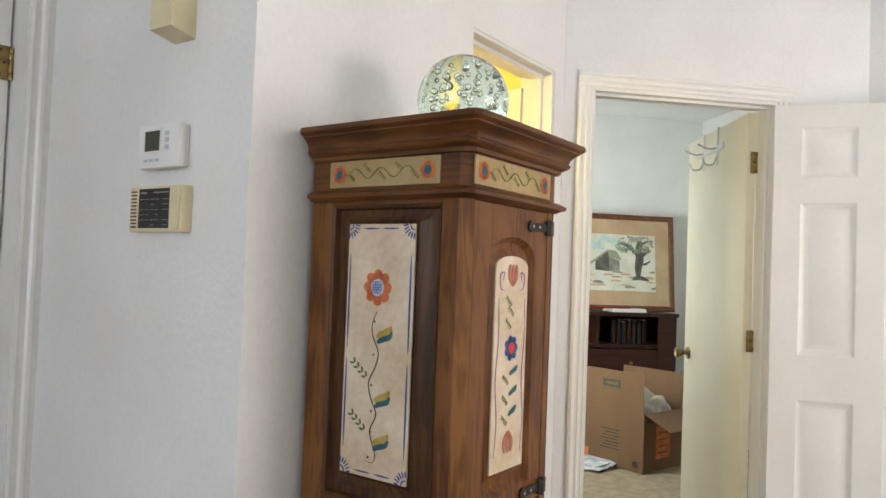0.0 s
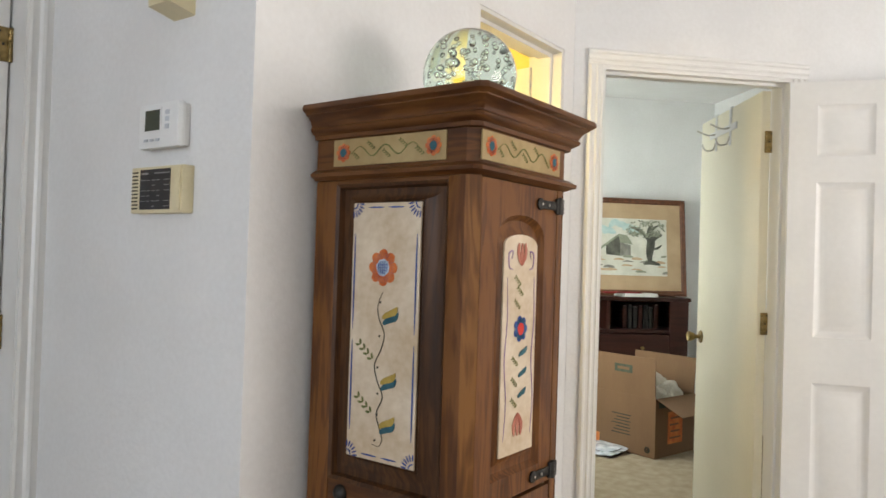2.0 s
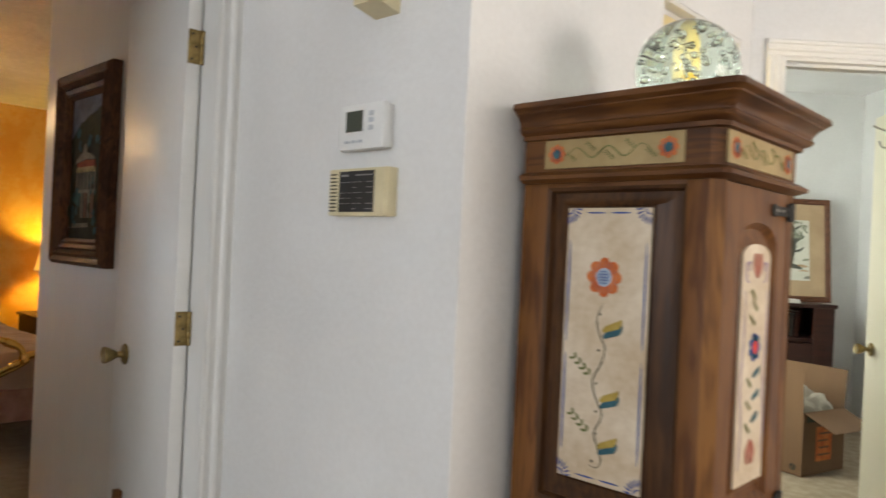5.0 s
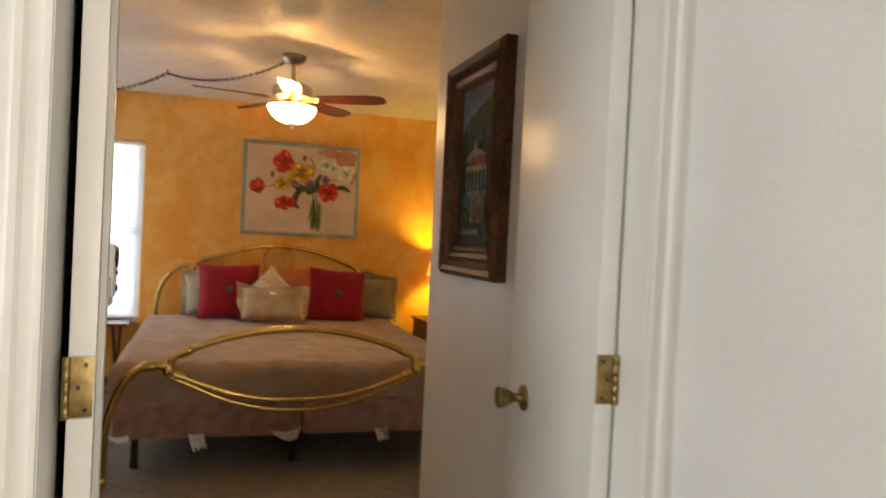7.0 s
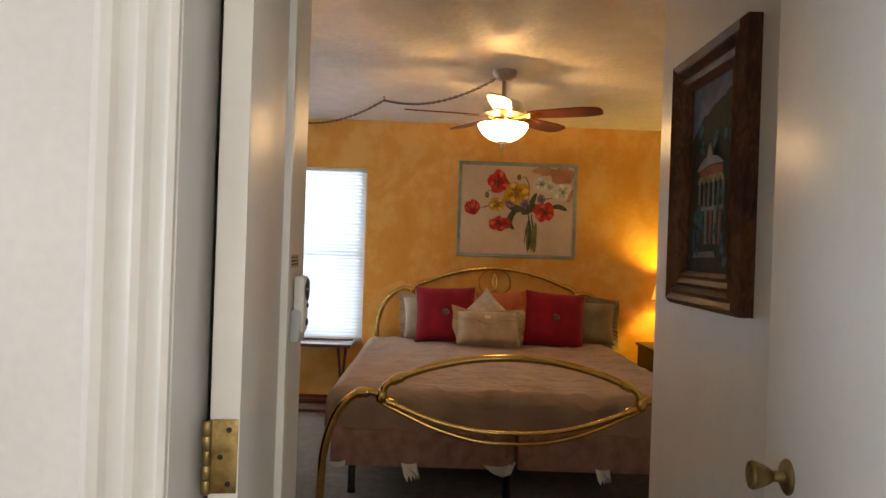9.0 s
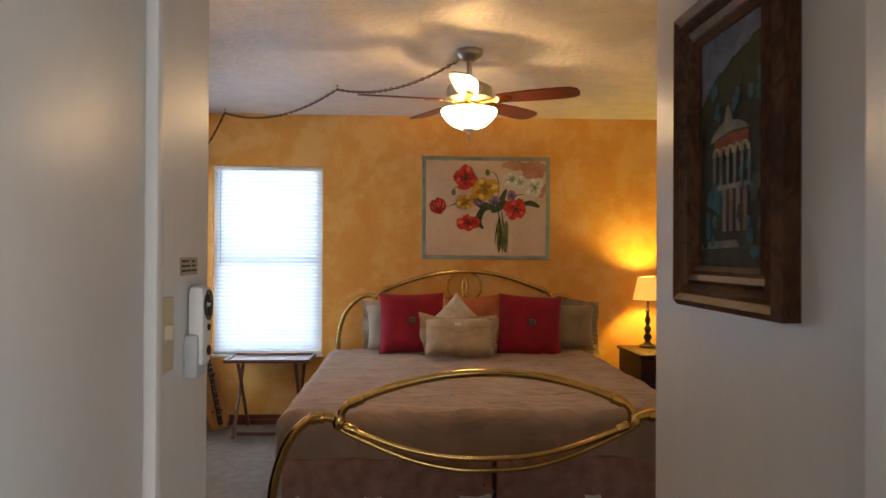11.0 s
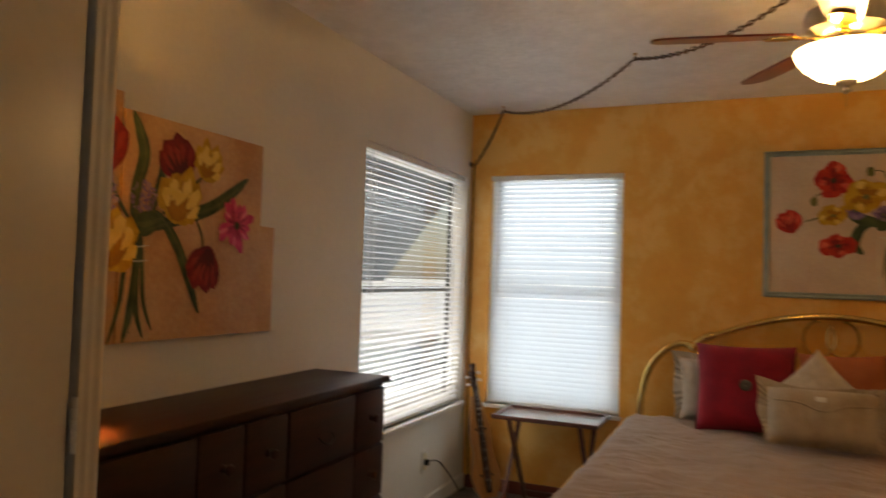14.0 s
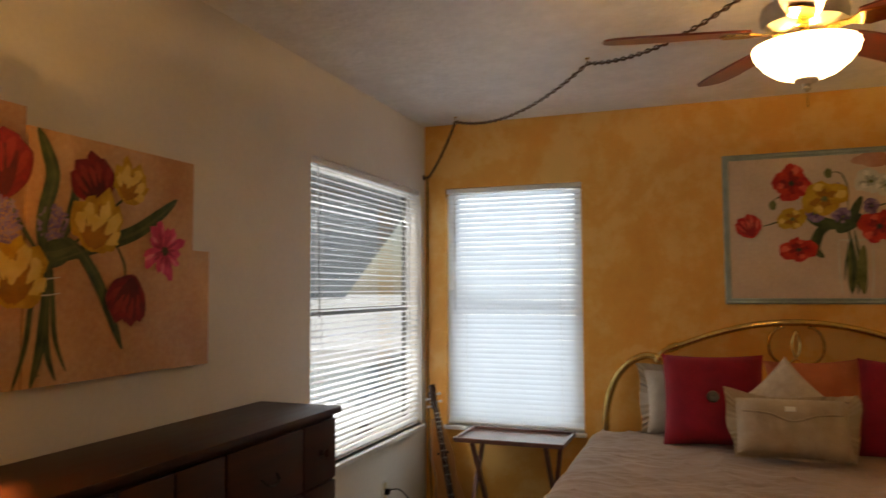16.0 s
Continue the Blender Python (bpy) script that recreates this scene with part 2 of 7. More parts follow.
PLASTIC_GREY = surface("pale_grey_plastic", (0.45, 0.47, 0.50), (0.52, 0.54, 0.57), 0.35, scale=10, fine=150, bump=0.03)
BLACK_PANEL = surface("black_label_panel", (0.012, 0.012, 0.013), (0.022, 0.022, 0.024), 0.4, scale=10, fine=200, bump=0.0)
LCD = surface("grey_green_display", (0.06, 0.07, 0.055), (0.09, 0.10, 0.08), 0.2, scale=3, fine=200, bump=0.0)
BLIND_WHITE = surface("white_vinyl_slat", (0.70, 0.70, 0.69), (0.78, 0.78, 0.77), 0.45, scale=6, fine=150, bump=0.03)
DULCIMER_WOOD = surface("honey_spruce_wood", (0.36, 0.14, 0.035), (0.50, 0.23, 0.07), 0.35, scale=5, fine=40, bump=0.05, stretch=(8, 8, 1), coat=0.3)
PAPER = surface("white_paper", (0.68, 0.67, 0.64), (0.76, 0.75, 0.72), 0.8, scale=6, fine=100, bump=0.1)


# ---- building helpers ----
def box(bm, x0, x1, y0, y1, z0, z1, bevel=0.0, m=None):
    """A box, its edges bevelled where asked, turned by m."""
    t = bmesh.new()
    bmesh.ops.create_cube(t, size=1)
    for v in t.verts:
        v.co = Vector(((x0 + x1) / 2 + v.co.x * (x1 - x0), (y0 + y1) / 2 + v.co.y * (y1 - y0), (z0 + z1) / 2 + v.co.z * (z1 - z0)))
    if bevel:
        bmesh.ops.bevel(t, geom=t.edges[:], offset=bevel, segments=2, affect="EDGES", profile=0.6)
    merge(bm, t, m)


def merge(bm, t, m=None):
    if m is not None:
        bmesh.ops.transform(t, matrix=m, verts=t.verts)
    me = bpy.data.meshes.new("tmp")
    t.to_mesh(me)
    t.free()
    bm.from_mesh(me)
    bpy.data.meshes.remove(me)


def lathe(bm, profile, segs=28, m=None):
    """Turns a profile of (radius, height) round z."""
    t = bmesh.new()
    rings = []
    for r, z in profile:
        rings.append([t.verts.new((r * math.cos(2 * math.pi * k / segs), r * math.sin(2 * math.pi * k / segs), z)) for k in range(segs)])
    for a, b in zip(rings, rings[1:]):
        for k in range(segs):
            t.faces.new((a[k], a[(k + 1) % segs], b[(k + 1) % segs], b[k]))
    t.faces.new(rings[0][::-1])
    t.faces.new(rings[-1])
    bmesh.ops.recalc_face_normals(t, faces=t.faces[:])
    merge(bm, t, m)


def smooth_path(points, n=8):
    """Points along a curve through the given ones."""
    p = [Vector(q) for q in points]
    out = []
    for i in range(len(p) - 1):
        a, b, c, d = p[max(i - 1, 0)], p[i], p[i + 1], p[min(i + 2, len(p) - 1)]
        for k in range(n):
            t = k / n
            out.append(0.5 * ((2 * b) + (c - a) * t + (2 * a - 5 * b + 4 * c - d) * t * t + (3 * b - a - 3 * c + d) * t ** 3))
    out.append(p[-1])
    return out


def tube(bm, points, radius, segs=12):
    """A round bar along points; radius is a number or one for each point."""
    p = [Vector(q) for q in points]
    rad = radius if isinstance(radius, (list, tuple)) else [radius] * len(p)
    t = bmesh.new()
    rings, side = [], None
    for i, q in enumerate(p):
        d = (p[min(i + 1, len(p) - 1)] - p[max(i - 1, 0)]).normalized()
        if side is None:
            side = d.orthogonal().normalized()
        side = (side - d * side.dot(d)).normalized()
        up = d.cross(side)
        rings.append([t.verts.new(q + rad[i] * (math.cos(2 * math.pi * k / segs) * side + math.sin(2 * math.pi * k / segs) * up)) for k in range(segs)])
    for a, b in zip(rings, rings[1:]):
        for k in range(segs):
            t.faces.new((a[k], a[(k + 1) % segs], b[(k + 1) % segs], b[k]))
    t.faces.new(rings[0][::-1])
    t.faces.new(rings[-1])
    bmesh.ops.recalc_face_normals(t, faces=t.faces[:])
    merge(bm, t)


def slab(bm, outline, depth, m=None):
    """A flat outline in x and y, given depth downwards from z = 0."""
    t = bmesh.new()
    top = [t.verts.new((x, y, 0)) for x, y in outline]
    low = [t.verts.new((x, y, -depth)) for x, y in outline]
    t.faces.new(top)
    t.faces.new(low[::-1])
    k = len(top)
    for i in range(k):
        t.faces.new((top[i], low[i], low[(i + 1) % k], top[(i + 1) % k]))
    bmesh.ops.recalc_face_normals(t, faces=t.faces[:])
    merge(bm, t, m)


def sweep(bm, outline, a, b, up=(0, 0, 1)):
    """A moulding: an outline of (out, up) run straight from a to b; out lies to the right of the run."""
    a, b, up = Vector(a), Vector(b), Vector(up)
    out = (b - a).normalized().cross(up)
    t = bmesh.new()
    r0 = [t.verts.new(a + out * x + up * z) for x, z in outline]
    r1 = [t.verts.new(b + out * x + up * z) for x, z in outline]
    k = len(outline)
    for i in range(k):
        t.faces.new((r0[i], r0[(i + 1) % k], r1[(i + 1) % k], r1[i]))
    t.faces.new(r0[::-1])
    t.faces.new(r1)
    bmesh.ops.recalc_face_normals(t, faces=t.faces[:])
    merge(bm, t)


def shaded(me, angle=35):
    for f in me.polygons:
        f.use_smooth = True
    me.set_sharp_from_angle(angle=radians(angle))


def mesh(name, bm, material):
    me = bpy.data.meshes.new(name)
    bmesh.ops.recalc_face_normals(bm, faces=bm.faces[:])
    bm.to_mesh(me)
    bm.free()
    me.materials.append(material)
    shaded(me)
    return me


def part(name, bm, material, parent, label=""):
    ob = new(name, mesh(name, bm, material))
    ob.parent = parent
    return tagged(ob, label)


def thing(name, m, label, category, group=""):
    ob = new(name)
    ob.empty_display_size = 0.1
    ob.matrix_basis = m
    return tagged(ob, label, category, group)


def solid(name, bm, material, label, category, group="", kind=""):
    return tagged(new(name, mesh(name, bm, material)), label, category, group, kind)


def boxes(*rows):
    bm = bmesh.new()
    for r in rows:
        box(bm, *r)
    return bm


# ---- structure ----
X_BACK, Y_SIDE, Z_CEIL, HALL_CEIL = -5.06, 3.165, 2.385, 2.75
WY0, WY1, WZ0, WZ1 = 3.30, 4.14, 0.54, 1.985
SX0, SX1, SZ0, SZ1 = -4.99, -3.68, 0.55, 1.97
DIAG = pose(1.0, 7.08, 0, 0, 0, 45)


def structure(name, bm, material, label, category="wall"):
    return solid(name, bm, material, label, category, kind="structure")


structure("wall_west", boxes((X_BACK - 0.12, X_BACK, 3.04, WY0, 0, Z_CEIL), (X_BACK - 0.12, X_BACK, WY1, 7.5, 0, Z_CEIL),
          (X_BACK - 0.12, X_BACK, WY0, WY1, 0, WZ0), (X_BACK - 0.12, X_BACK, WY0, WY1, WZ1, Z_CEIL)), GOLD_WALL, "sponge-painted golden yellow bedroom wall behind the bed")
structure("wall_south", boxes((SX1, -0.68, Y_SIDE - 0.12, Y_SIDE, 0, Z_CEIL), (X_BACK, SX0, Y_SIDE - 0.12, Y_SIDE, 0, Z_CEIL),
          (SX0, SX1, Y_SIDE - 0.12, Y_SIDE, 0, SZ0), (SX0, SX1, Y_SIDE - 0.12, Y_SIDE, SZ1, Z_CEIL)), CREAM_WALL, "off-white bedroom wall with a wide window")
structure("wall_closet", boxes((-1.60, -1.555, 3.73, 3.85, 0, Z_CEIL), (-0.915, -0.80, 3.73, 3.85, 0, Z_CEIL), (-1.555, -0.915, 3.73, 3.85, 2.05, Z_CEIL),
          (-1.60, -1.50, Y_SIDE, 3.73, 0, Z_CEIL)), CREAM_WALL, "off-white closet wall beside the dresser")
structure("wall_passage_south", boxes((-0.80, 0.09, 4.30, 4.42, 0, Z_CEIL)), GLOSS_WHITE, "glossy white passage wall with the light switch")
structure("wall_passage_return", boxes((-0.80, -0.68, 3.165, 4.30, 0, Z_CEIL)), CREAM_WALL, "off-white wall at the closet's end")
structure("trim_passage_strip", boxes((-0.405, -0.380, 4.42, 4.470, 0, 2.06, 0.003)), GLOSS_WHITE, "narrow white strip beside the folded leaf", "trim")
structure("wall_passage_north", boxes((-1.66, 0.09, 5.57, 5.69, 0, Z_CEIL), (-1.66, -1.54, 5.69, 7.5, 0, Z_CEIL)), GLOSS_WHITE, "glossy white passage wall where the framed picture hangs")
structure("wall_north", boxes((X_BACK, -1.66, 7.38, 7.5, 0, Z_CEIL)), CREAM_WALL, "plain off-white bedroom wall")
structure("wall_entrance", boxes((0.09, 0.21, 0.0, 4.455, 0, HALL_CEIL), (0.09, 0.21, 4.455, 5.405, 2.07, HALL_CEIL), (0.09, 0.21, 5.405, 5.69, 0, HALL_CEIL)), WHITE_WALL, "white wall with the double door to the bedroom")
structure("wall_thermostat", boxes((0.21, 1.037, 5.455, 5.575, 0, HALL_CEIL)), WHITE_WALL, "white hall wall with thermostat and keypad")
structure("wall_armoire", boxes((0.88, 1.037, 5.575, 6.18, 0, HALL_CEIL)), WHITE_WALL, "white hall wall behind the painted armoire")
structure("wall_side_doorway", boxes((0.82, 0.94, 6.18, 6.375, 0, HALL_CEIL), (0.82, 0.94, 6.375, 6.94, 2.082, HALL_CEIL), (0.82, 0.94, 6.94, 7.03, 0, HALL_CEIL)), WHITE_WALL, "white hall wall set back round the yellow-lit doorway")
bm = bmesh.new()
for r in ((-0.083, 0.03, 0, 0.11, 0, HALL_CEIL), (0.03, 0.815, 0, 0.11, 2.05, HALL_CEIL), (0.815, 1.235, 0, 0.11, 0, HALL_CEIL)):
    box(bm, *r, m=DIAG)
structure("wall_diagonal", bm, WHITE_WALL, "white diagonal hall wall with the study door")
structure("wall_hall_north", boxes((1.864, 5.2, 7.95, 8.07, 0, HALL_CEIL)), WHITE_WALL, "plain white hall wall")
# the opening at y 2.3 to 3.7 is added for the fill lamp
structure("wall_hall_east", boxes((5.0, 5.12, 0, 2.3, 0, HALL_CEIL), (5.0, 5.12, 3.7, 5.7, 0, HALL_CEIL), (5.0, 5.12, 2.3, 3.7, 0, 0.75), (5.0, 5.12, 2.3, 3.7, 2.15, HALL_CEIL), (5.0, 5.12, 7.5, 7.95, 0, HALL_CEIL), (5.0, 5.12, 5.7, 7.5, 0, 0.75), (5.0, 5.12, 5.7, 7.5, 2.15, HALL_CEIL)), WHITE_WALL, "plain white wall with a wide window opening and an added unseen one")
structure("wall_hall_south", boxes((0.09, 1.0, -0.12, 0, 0, HALL_CEIL), (3.4, 5.12, -0.12, 0, 0, HALL_CEIL), (1.0, 3.4, -0.12, 0, 0, 0.7), (1.0, 3.4, -0.12, 0, 2.2, HALL_CEIL)), WHITE_WALL, "plain white wall with a wide window opening")
structure("ceiling_hall", boxes((0.09, 5.2, -0.12, 8.07, HALL_CEIL, HALL_CEIL + 0.1)), WHITE_WALL, "plain white hall ceiling", "ceiling")
structure("ceiling_bedroom", boxes((X_BACK - 0.12, 0.09, 3.04, 7.5, Z_CEIL, Z_CEIL + 0.1)), CEILING_PAINT, "white ceiling with a rough knockdown texture", "ceiling")
structure("floor_bedroom", boxes((X_BACK - 0.12, 0.15, 3.04, 7.5, -0.1, 0)), CARPET, "grey-brown bedroom carpet", "floor")
structure("floor_hall", boxes((0.15, 5.2, -0.12, 8.07, -0.1, 0)), TAN_CARPET, "tan carpet of the hall", "floor")
# side room behind the yellow doorway
structure("wall_yellow_room", boxes((-0.8, 0.82, 7.0, 7.06, 0, 2.4), (-0.92, -0.8, 5.69, 7.06, 0, 2.4)), YELLOW_PAINT, "yellow-painted wall of the lit side room")
structure("ceiling_yellow_room", boxes((-0.92, 0.82, 5.69, 7.06, 2.4, 2.5)), YELLOW_PAINT, "yellow ceiling of the lit side room", "ceiling")
structure("floor_yellow_room", boxes((-0.92, 0.82, 5.69, 7.06, -0.1, 0)), TAN_CARPET, "tan carpet of the side room", "floor")
# study behind the diagonal wall
for nm, r, mt, lb, ct in (("wall_study_back", (-0.42, 2.5, 3.45, 3.57, 0, 2.77), "w", "white study wall behind the low cabinet", "wall"),
                          ("wall_study_side", (2.4, 2.52, 0.12, 3.45, 0, 2.77), "w", "white side wall of the study", "wall"),
                          ("wall_study_front", (1.235, 2.4, 0.12, 0.24, 0, 2.77), "w", "white study wall beside its door", "wall"),
                          ("wall_study_far_side", (-0.42, -0.3, 0.35, 3.45, 0, 2.77), "w", "white side wall of the study", "wall"),
                          ("ceiling_study", (-0.42, 2.5, 0.11, 3.57, 2.77, 2.87), "w", "white study ceiling", "ceiling"),
                          ("floor_study", (-0.42, 2.5, 0.0, 3.57, -0.1, -0.004), "f", "tan carpet of the study", "floor")):
    bm = bmesh.new()
    box(bm, *r, m=DIAG)
    structure(nm, bm, WHITE_WALL if mt == "w" else TAN_CARPET, lb, ct)
structure("baseboard_south", boxes((-5.05, -1.62, Y_SIDE, Y_SIDE + 0.012, 0, 0.08)), GLOSS_WHITE, "low white baseboard", "baseboard")
structure("baseboard_west", boxes((X_BACK, X_BACK + 0.012, 3.18, 7.36, 0, 0.075)), surface("red_brown_baseboard", (0.14, 0.03, 0.02), (0.20, 0.05, 0.03), 0.5), "low red-brown baseboard", "baseboard")


# ---- doors, casings, windows ----
def face(x, y, z, facing):
    """The pose of something flat on a wall that looks towards facing: local x to its right as seen, y up, z out of the wall."""
    u, w = {"+x": ((0, 1, 0), (1, 0, 0)), "+y": ((-1, 0, 0), (0, 1, 0)), "-y": ((1, 0, 0), (0, -1, 0)), "-x": ((0, -1, 0), (-1, 0, 0))}[facing]
    return Matrix(((u[0], 0, w[0], x), (u[1], 0, w[1], y), (u[2], 1, w[2], z), (0, 0, 0, 1)))


CASING = [(0, 0), (0.012, 0), (0.014, 0.005), (0.011, 0.009), (0.011, 0.017), (0.017, 0.021), (0.018, 0.027), (0.014, 0.031), (0.014, 0.041), (0.020, 0.045), (0.021, 0.053), (0.014, 0.060), (0, 0.060)]


def casing(name, m, w, h, label, width=1.0, depth=1.0, paint_coat=None):
    """Moulded trim on three sides of an opening w wide and h high; m: its lower left corner as face() gives it."""
    top = tagged(new(name), label, "door trim", kind="structure")
    top.matrix_basis = m
    prof = [(a * depth, b * width) for a, b in CASING]
    for nm, p, q, up in (("side_trim", (0, 0, 0), (0, h, 0), (-1, 0, 0)), ("side_trim", (w, h, 0), (w, 0, 0), (1, 0, 0)), ("head_trim", (-0.06 * width, h, 0), (w + 0.06 * width, h, 0), (0, 1, 0))):
        bm = bmesh.new()
        d = (Vector(q) - Vector(p)).normalized()
        flip = 1 if d.cross(Vector(up)).z > 0 else -1
        sweep(bm, [(a * flip, b) for a, b in prof], p, q, up)
        part(nm, bm, paint_coat or GLOSS_WHITE, top)
    return top


def hinge(parent, m, plate=0.032, metal=None, label="tarnished brass butt hinge"):
    metal = metal or OLD_BRASS
    h = part("hinge", boxes((0.002, plate, -0.045, 0.045, -0.001, 0.003, 0.001)), metal, parent, label)
    h.matrix_basis = m
    bm = bmesh.new()
    for k in range(5):
        lathe(bm, [(0.0052, -0.045 + 0.018 * k), (0.0058, -0.044 + 0.018 * k), (0.0058, -0.0285 + 0.018 * k), (0.0052, -0.0275 + 0.018 * k)], 10, pose(0, 0, 0.004, -90, 0, 0))
    part("knuckle", bm, metal, h)
    bm = bmesh.new()
    for y in (-0.033, 0.0, 0.033):
        lathe(bm, [(0.0035, 0.002), (0.0035, 0.0042), (0.001, 0.0046)], 8, Matrix.Translation((plate * (0.72 if y else 0.45), y, 0)))
    part("screws", bm, IRON, h)
    return h


def knob(parent, m, material, label):
    bm = bmesh.new()
    lathe(bm, [(0.031, 0), (0.032, 0.003), (0.028, 0.007), (0.013, 0.009), (0.0095, 0.014), (0.0095, 0.026), (0.014, 0.032), (0.020, 0.044), (0.0245, 0.056), (0.0255, 0.062), (0.023, 0.066), (0.018, 0.064), (0.004, 0.063)], 24)
    k = part("door_knob", bm, material, parent, label)
    k.matrix_basis = m
    return k


# bedroom double door: two narrow leaves folded back along the passage walls
def narrow_leaf(name, start, along, out, label):
    """start: the hinge corner of the visible face; along: the way the leaf runs; out: 1 where the face looks to +y, -1 where it looks to -y."""
    a = Vector((*along, 0)).normalized()
    w = Vector((-a.y, a.x, 0))
    w = w if w.y * out > 0 else -w
    d = thing(name, Matrix(((a.x, 0, w.x, start[0]), (a.y, 0, w.y, start[1]), (0, 1, 0, 0), (0, 0, 0, 1))), label, "door", "bedroom double door")
    d["kind"] = "structure"
    part("leaf", boxes((0.0, 0.502, 0.012, 2.035, -0.036, 0, 0.002)), GLOSS_WHITE, d)
    for z in (0.32, 1.075, 1.82):
        hinge(d, Matrix(((0, 0, -1, -0.001), (0, 1, 0, z), (1, 0, 0, -0.038), (0, 0, 0, 1))), 0.036)
    return d


leaf_r = narrow_leaf("door_1", (0.13, 5.350), (-0.995, 0.100), -1, "narrow white leaf of the double door, standing open")
knob(leaf_r, Matrix.Translation((0.385, 0.955, 0.0)), OLD_BRASS, "small tarnished brass knob")
bm = bmesh.new()
box(bm, 0.35, 0.385, 0.49, 0.55, 0, 0.022, 0.004)
box(bm, 0.33, 0.35, 0.46, 0.52, 0, 0.03, 0.004)
part("wooden_stop", bm, PINE, leaf_r, "small worn wooden stop")
leaf_l = narrow_leaf("door_2", (0.13, 4.522), (-0.992, -0.126), 1, "narrow white leaf folded back against the passage wall")
casing("trim_bedroom_door", face(0.21, 4.465, 0, "+x"), 0.93, 2.06, "moulded white trim round the bedroom double door", 1.55)
bm = boxes((0.085, 0.214, 4.455, 4.467, 0, 2.07), (0.085, 0.214, 5.393, 5.405, 0, 2.07), (0.085, 0.214, 4.467, 5.393, 2.058, 2.07))
structure("door_jamb_bedroom", bm, GLOSS_WHITE, "white painted jamb of the bedroom door", "door jamb")

# closet door beside the dresser
closet = thing("door_3", face(-0.925, 3.845, 0, "+y"), "plain cream closet door, closed", "door")
closet["kind"] = "structure"
part("leaf", boxes((0.006, 0.618, 0.01, 2.035, -0.035, 0.0, 0.002)), CREAM_GLOSS, closet)
for z in (0.32, 1.075, 1.82):
    hinge(closet, Matrix.Translation((0.622, z, 0.004)), 0.02, CREAM_WALL, "butt hinge painted over in cream")
knob(closet, Matrix.Translation((0.06, 0.95, 0)), OLD_BRASS, "tarnished brass knob")
casing("trim_closet_door", face(-0.925, 3.85, 0, "+y"), 0.628, 2.05, "moulded cream trim round the closet door", 0.75, 0.35, CREAM_GLOSS)

# yellow doorway and study doorway
jamb = tagged(new("door_jamb_yellow"), "white painted jamb of the side-room doorway", "door jamb", kind="structure")
for nm, r in (("side_jamb", (0.80, 0.936, 6.375, 6.387, 0, 2.082)), ("side_jamb", (0.80, 0.936, 6.928, 6.94, 0, 2.082)), ("head_jamb", (0.80, 0.936, 6.387, 6.928, 2.070, 2.082)),
              ("door_stop", (0.845, 0.895, 6.387, 6.40, 0, 2.070)), ("door_stop", (0.845, 0.895, 6.915, 6.928, 0, 2.070)), ("door_stop", (0.845, 0.895, 6.40, 6.915, 2.056, 2.070))):
    part(nm, boxes(r), GLOSS_WHITE, jamb)
side_door = thing("door_4", pose(0.81, 6.915, 0, 0, 0, 172), "plain white side-room door, standing open inwards", "door")
side_door["kind"] = "structure"
part("leaf", boxes((0.0, 0.53, -0.036, 0, 0.01, 2.03, 0.002)), GLOSS_WHITE, side_door)
DIAG_FACE = DIAG @ Matrix(((1, 0, 0, 0), (0, 0, -1, 0), (0, 1, 0, 0), (0, 0, 0, 1)))
casing("trim_study_door", DIAG_FACE @ Matrix.Translation((0.03, 0, 0)), 0.785, 2.05, "white trim round the study doorway")
bm = bmesh.new()
jamb = tagged(new("door_jamb_study"), "white painted jamb with its door stop", "door jamb", kind="structure")
for nm, r in (("side_jamb", (0.03, 0.042, -0.004, 0.115, 0, 2.05)), ("side_jamb", (0.803, 0.815, -0.004, 0.115, 0, 2.05)), ("head_jamb", (0.042, 0.803, -0.004, 0.115, 2.038, 2.05)),
              ("door_stop", (0.792, 0.803, 0.03, 0.045, 0, 2.038)), ("door_stop", (0.042, 0.053, 0.03, 0.045, 0, 2.038)), ("door_stop", (0.053, 0.792, 0.03, 0.045, 2.027, 2.038))):
    bm = bmesh.new()
    box(bm, *r, m=DIAG)
    part(nm, bm, GLOSS_WHITE, jamb)
bm = bmesh.new()
box(bm, 0.042, 0.0435, 0.05, 0.075, 0.93, 1.0, 0.0005, DIAG)
part("strike_plate", bm, OLD_BRASS, jamb, "tarnished strike plate")

study_door = thing("door_5", DIAG @ pose(0.80, 0.115, 0, 0, 0, 80), "cream-white study door standing open inwards", "door")
study_door["kind"] = "structure"
part("leaf", boxes((0.0, 0.735, -0.0, 0.036, 0.01, 2.03, 0.002)), surface("cream_door_paint", (0.74, 0.69, 0.54), (0.80, 0.75, 0.60), 0.4, scale=3, fine=80, bump=0.05), study_door, "cream-painted leaf")
knob(study_door, Matrix.Translation((0.67, 0.036, 0.95)) @ pose(0, 0, 0, -90, 0, 0), OLD_BRASS, "round brass knob")
for z in (0.32, 1.075, 1.82):
    hinge(study_door, Matrix.Translation((-0.006, 0.02, z)) @ Matrix(((0, 0, -1, 0), (-1, 0, 0, 0), (0, 1, 0, 0), (0, 0, 0, 1))), 0.03)
bm = bmesh.new()
box(bm, 0.26, 0.60, 0.037, 0.043, 1.925, 1.955, 0.002)
for x in (0.33, 0.51):
    box(bm, x, x + 0.02, -0.004, 0.044, 2.031, 2.035)
    box(bm, x, x + 0.02, 0.037, 0.041, 1.86, 2.035)
hooks = tagged(new("over_door_hook_rack", mesh("over_door_hook_rack", bm, PLASTIC_WHITE)), "white over-door rack with wire hooks", "hook rack")
hooks.matrix_basis = study_door.matrix_basis.copy()
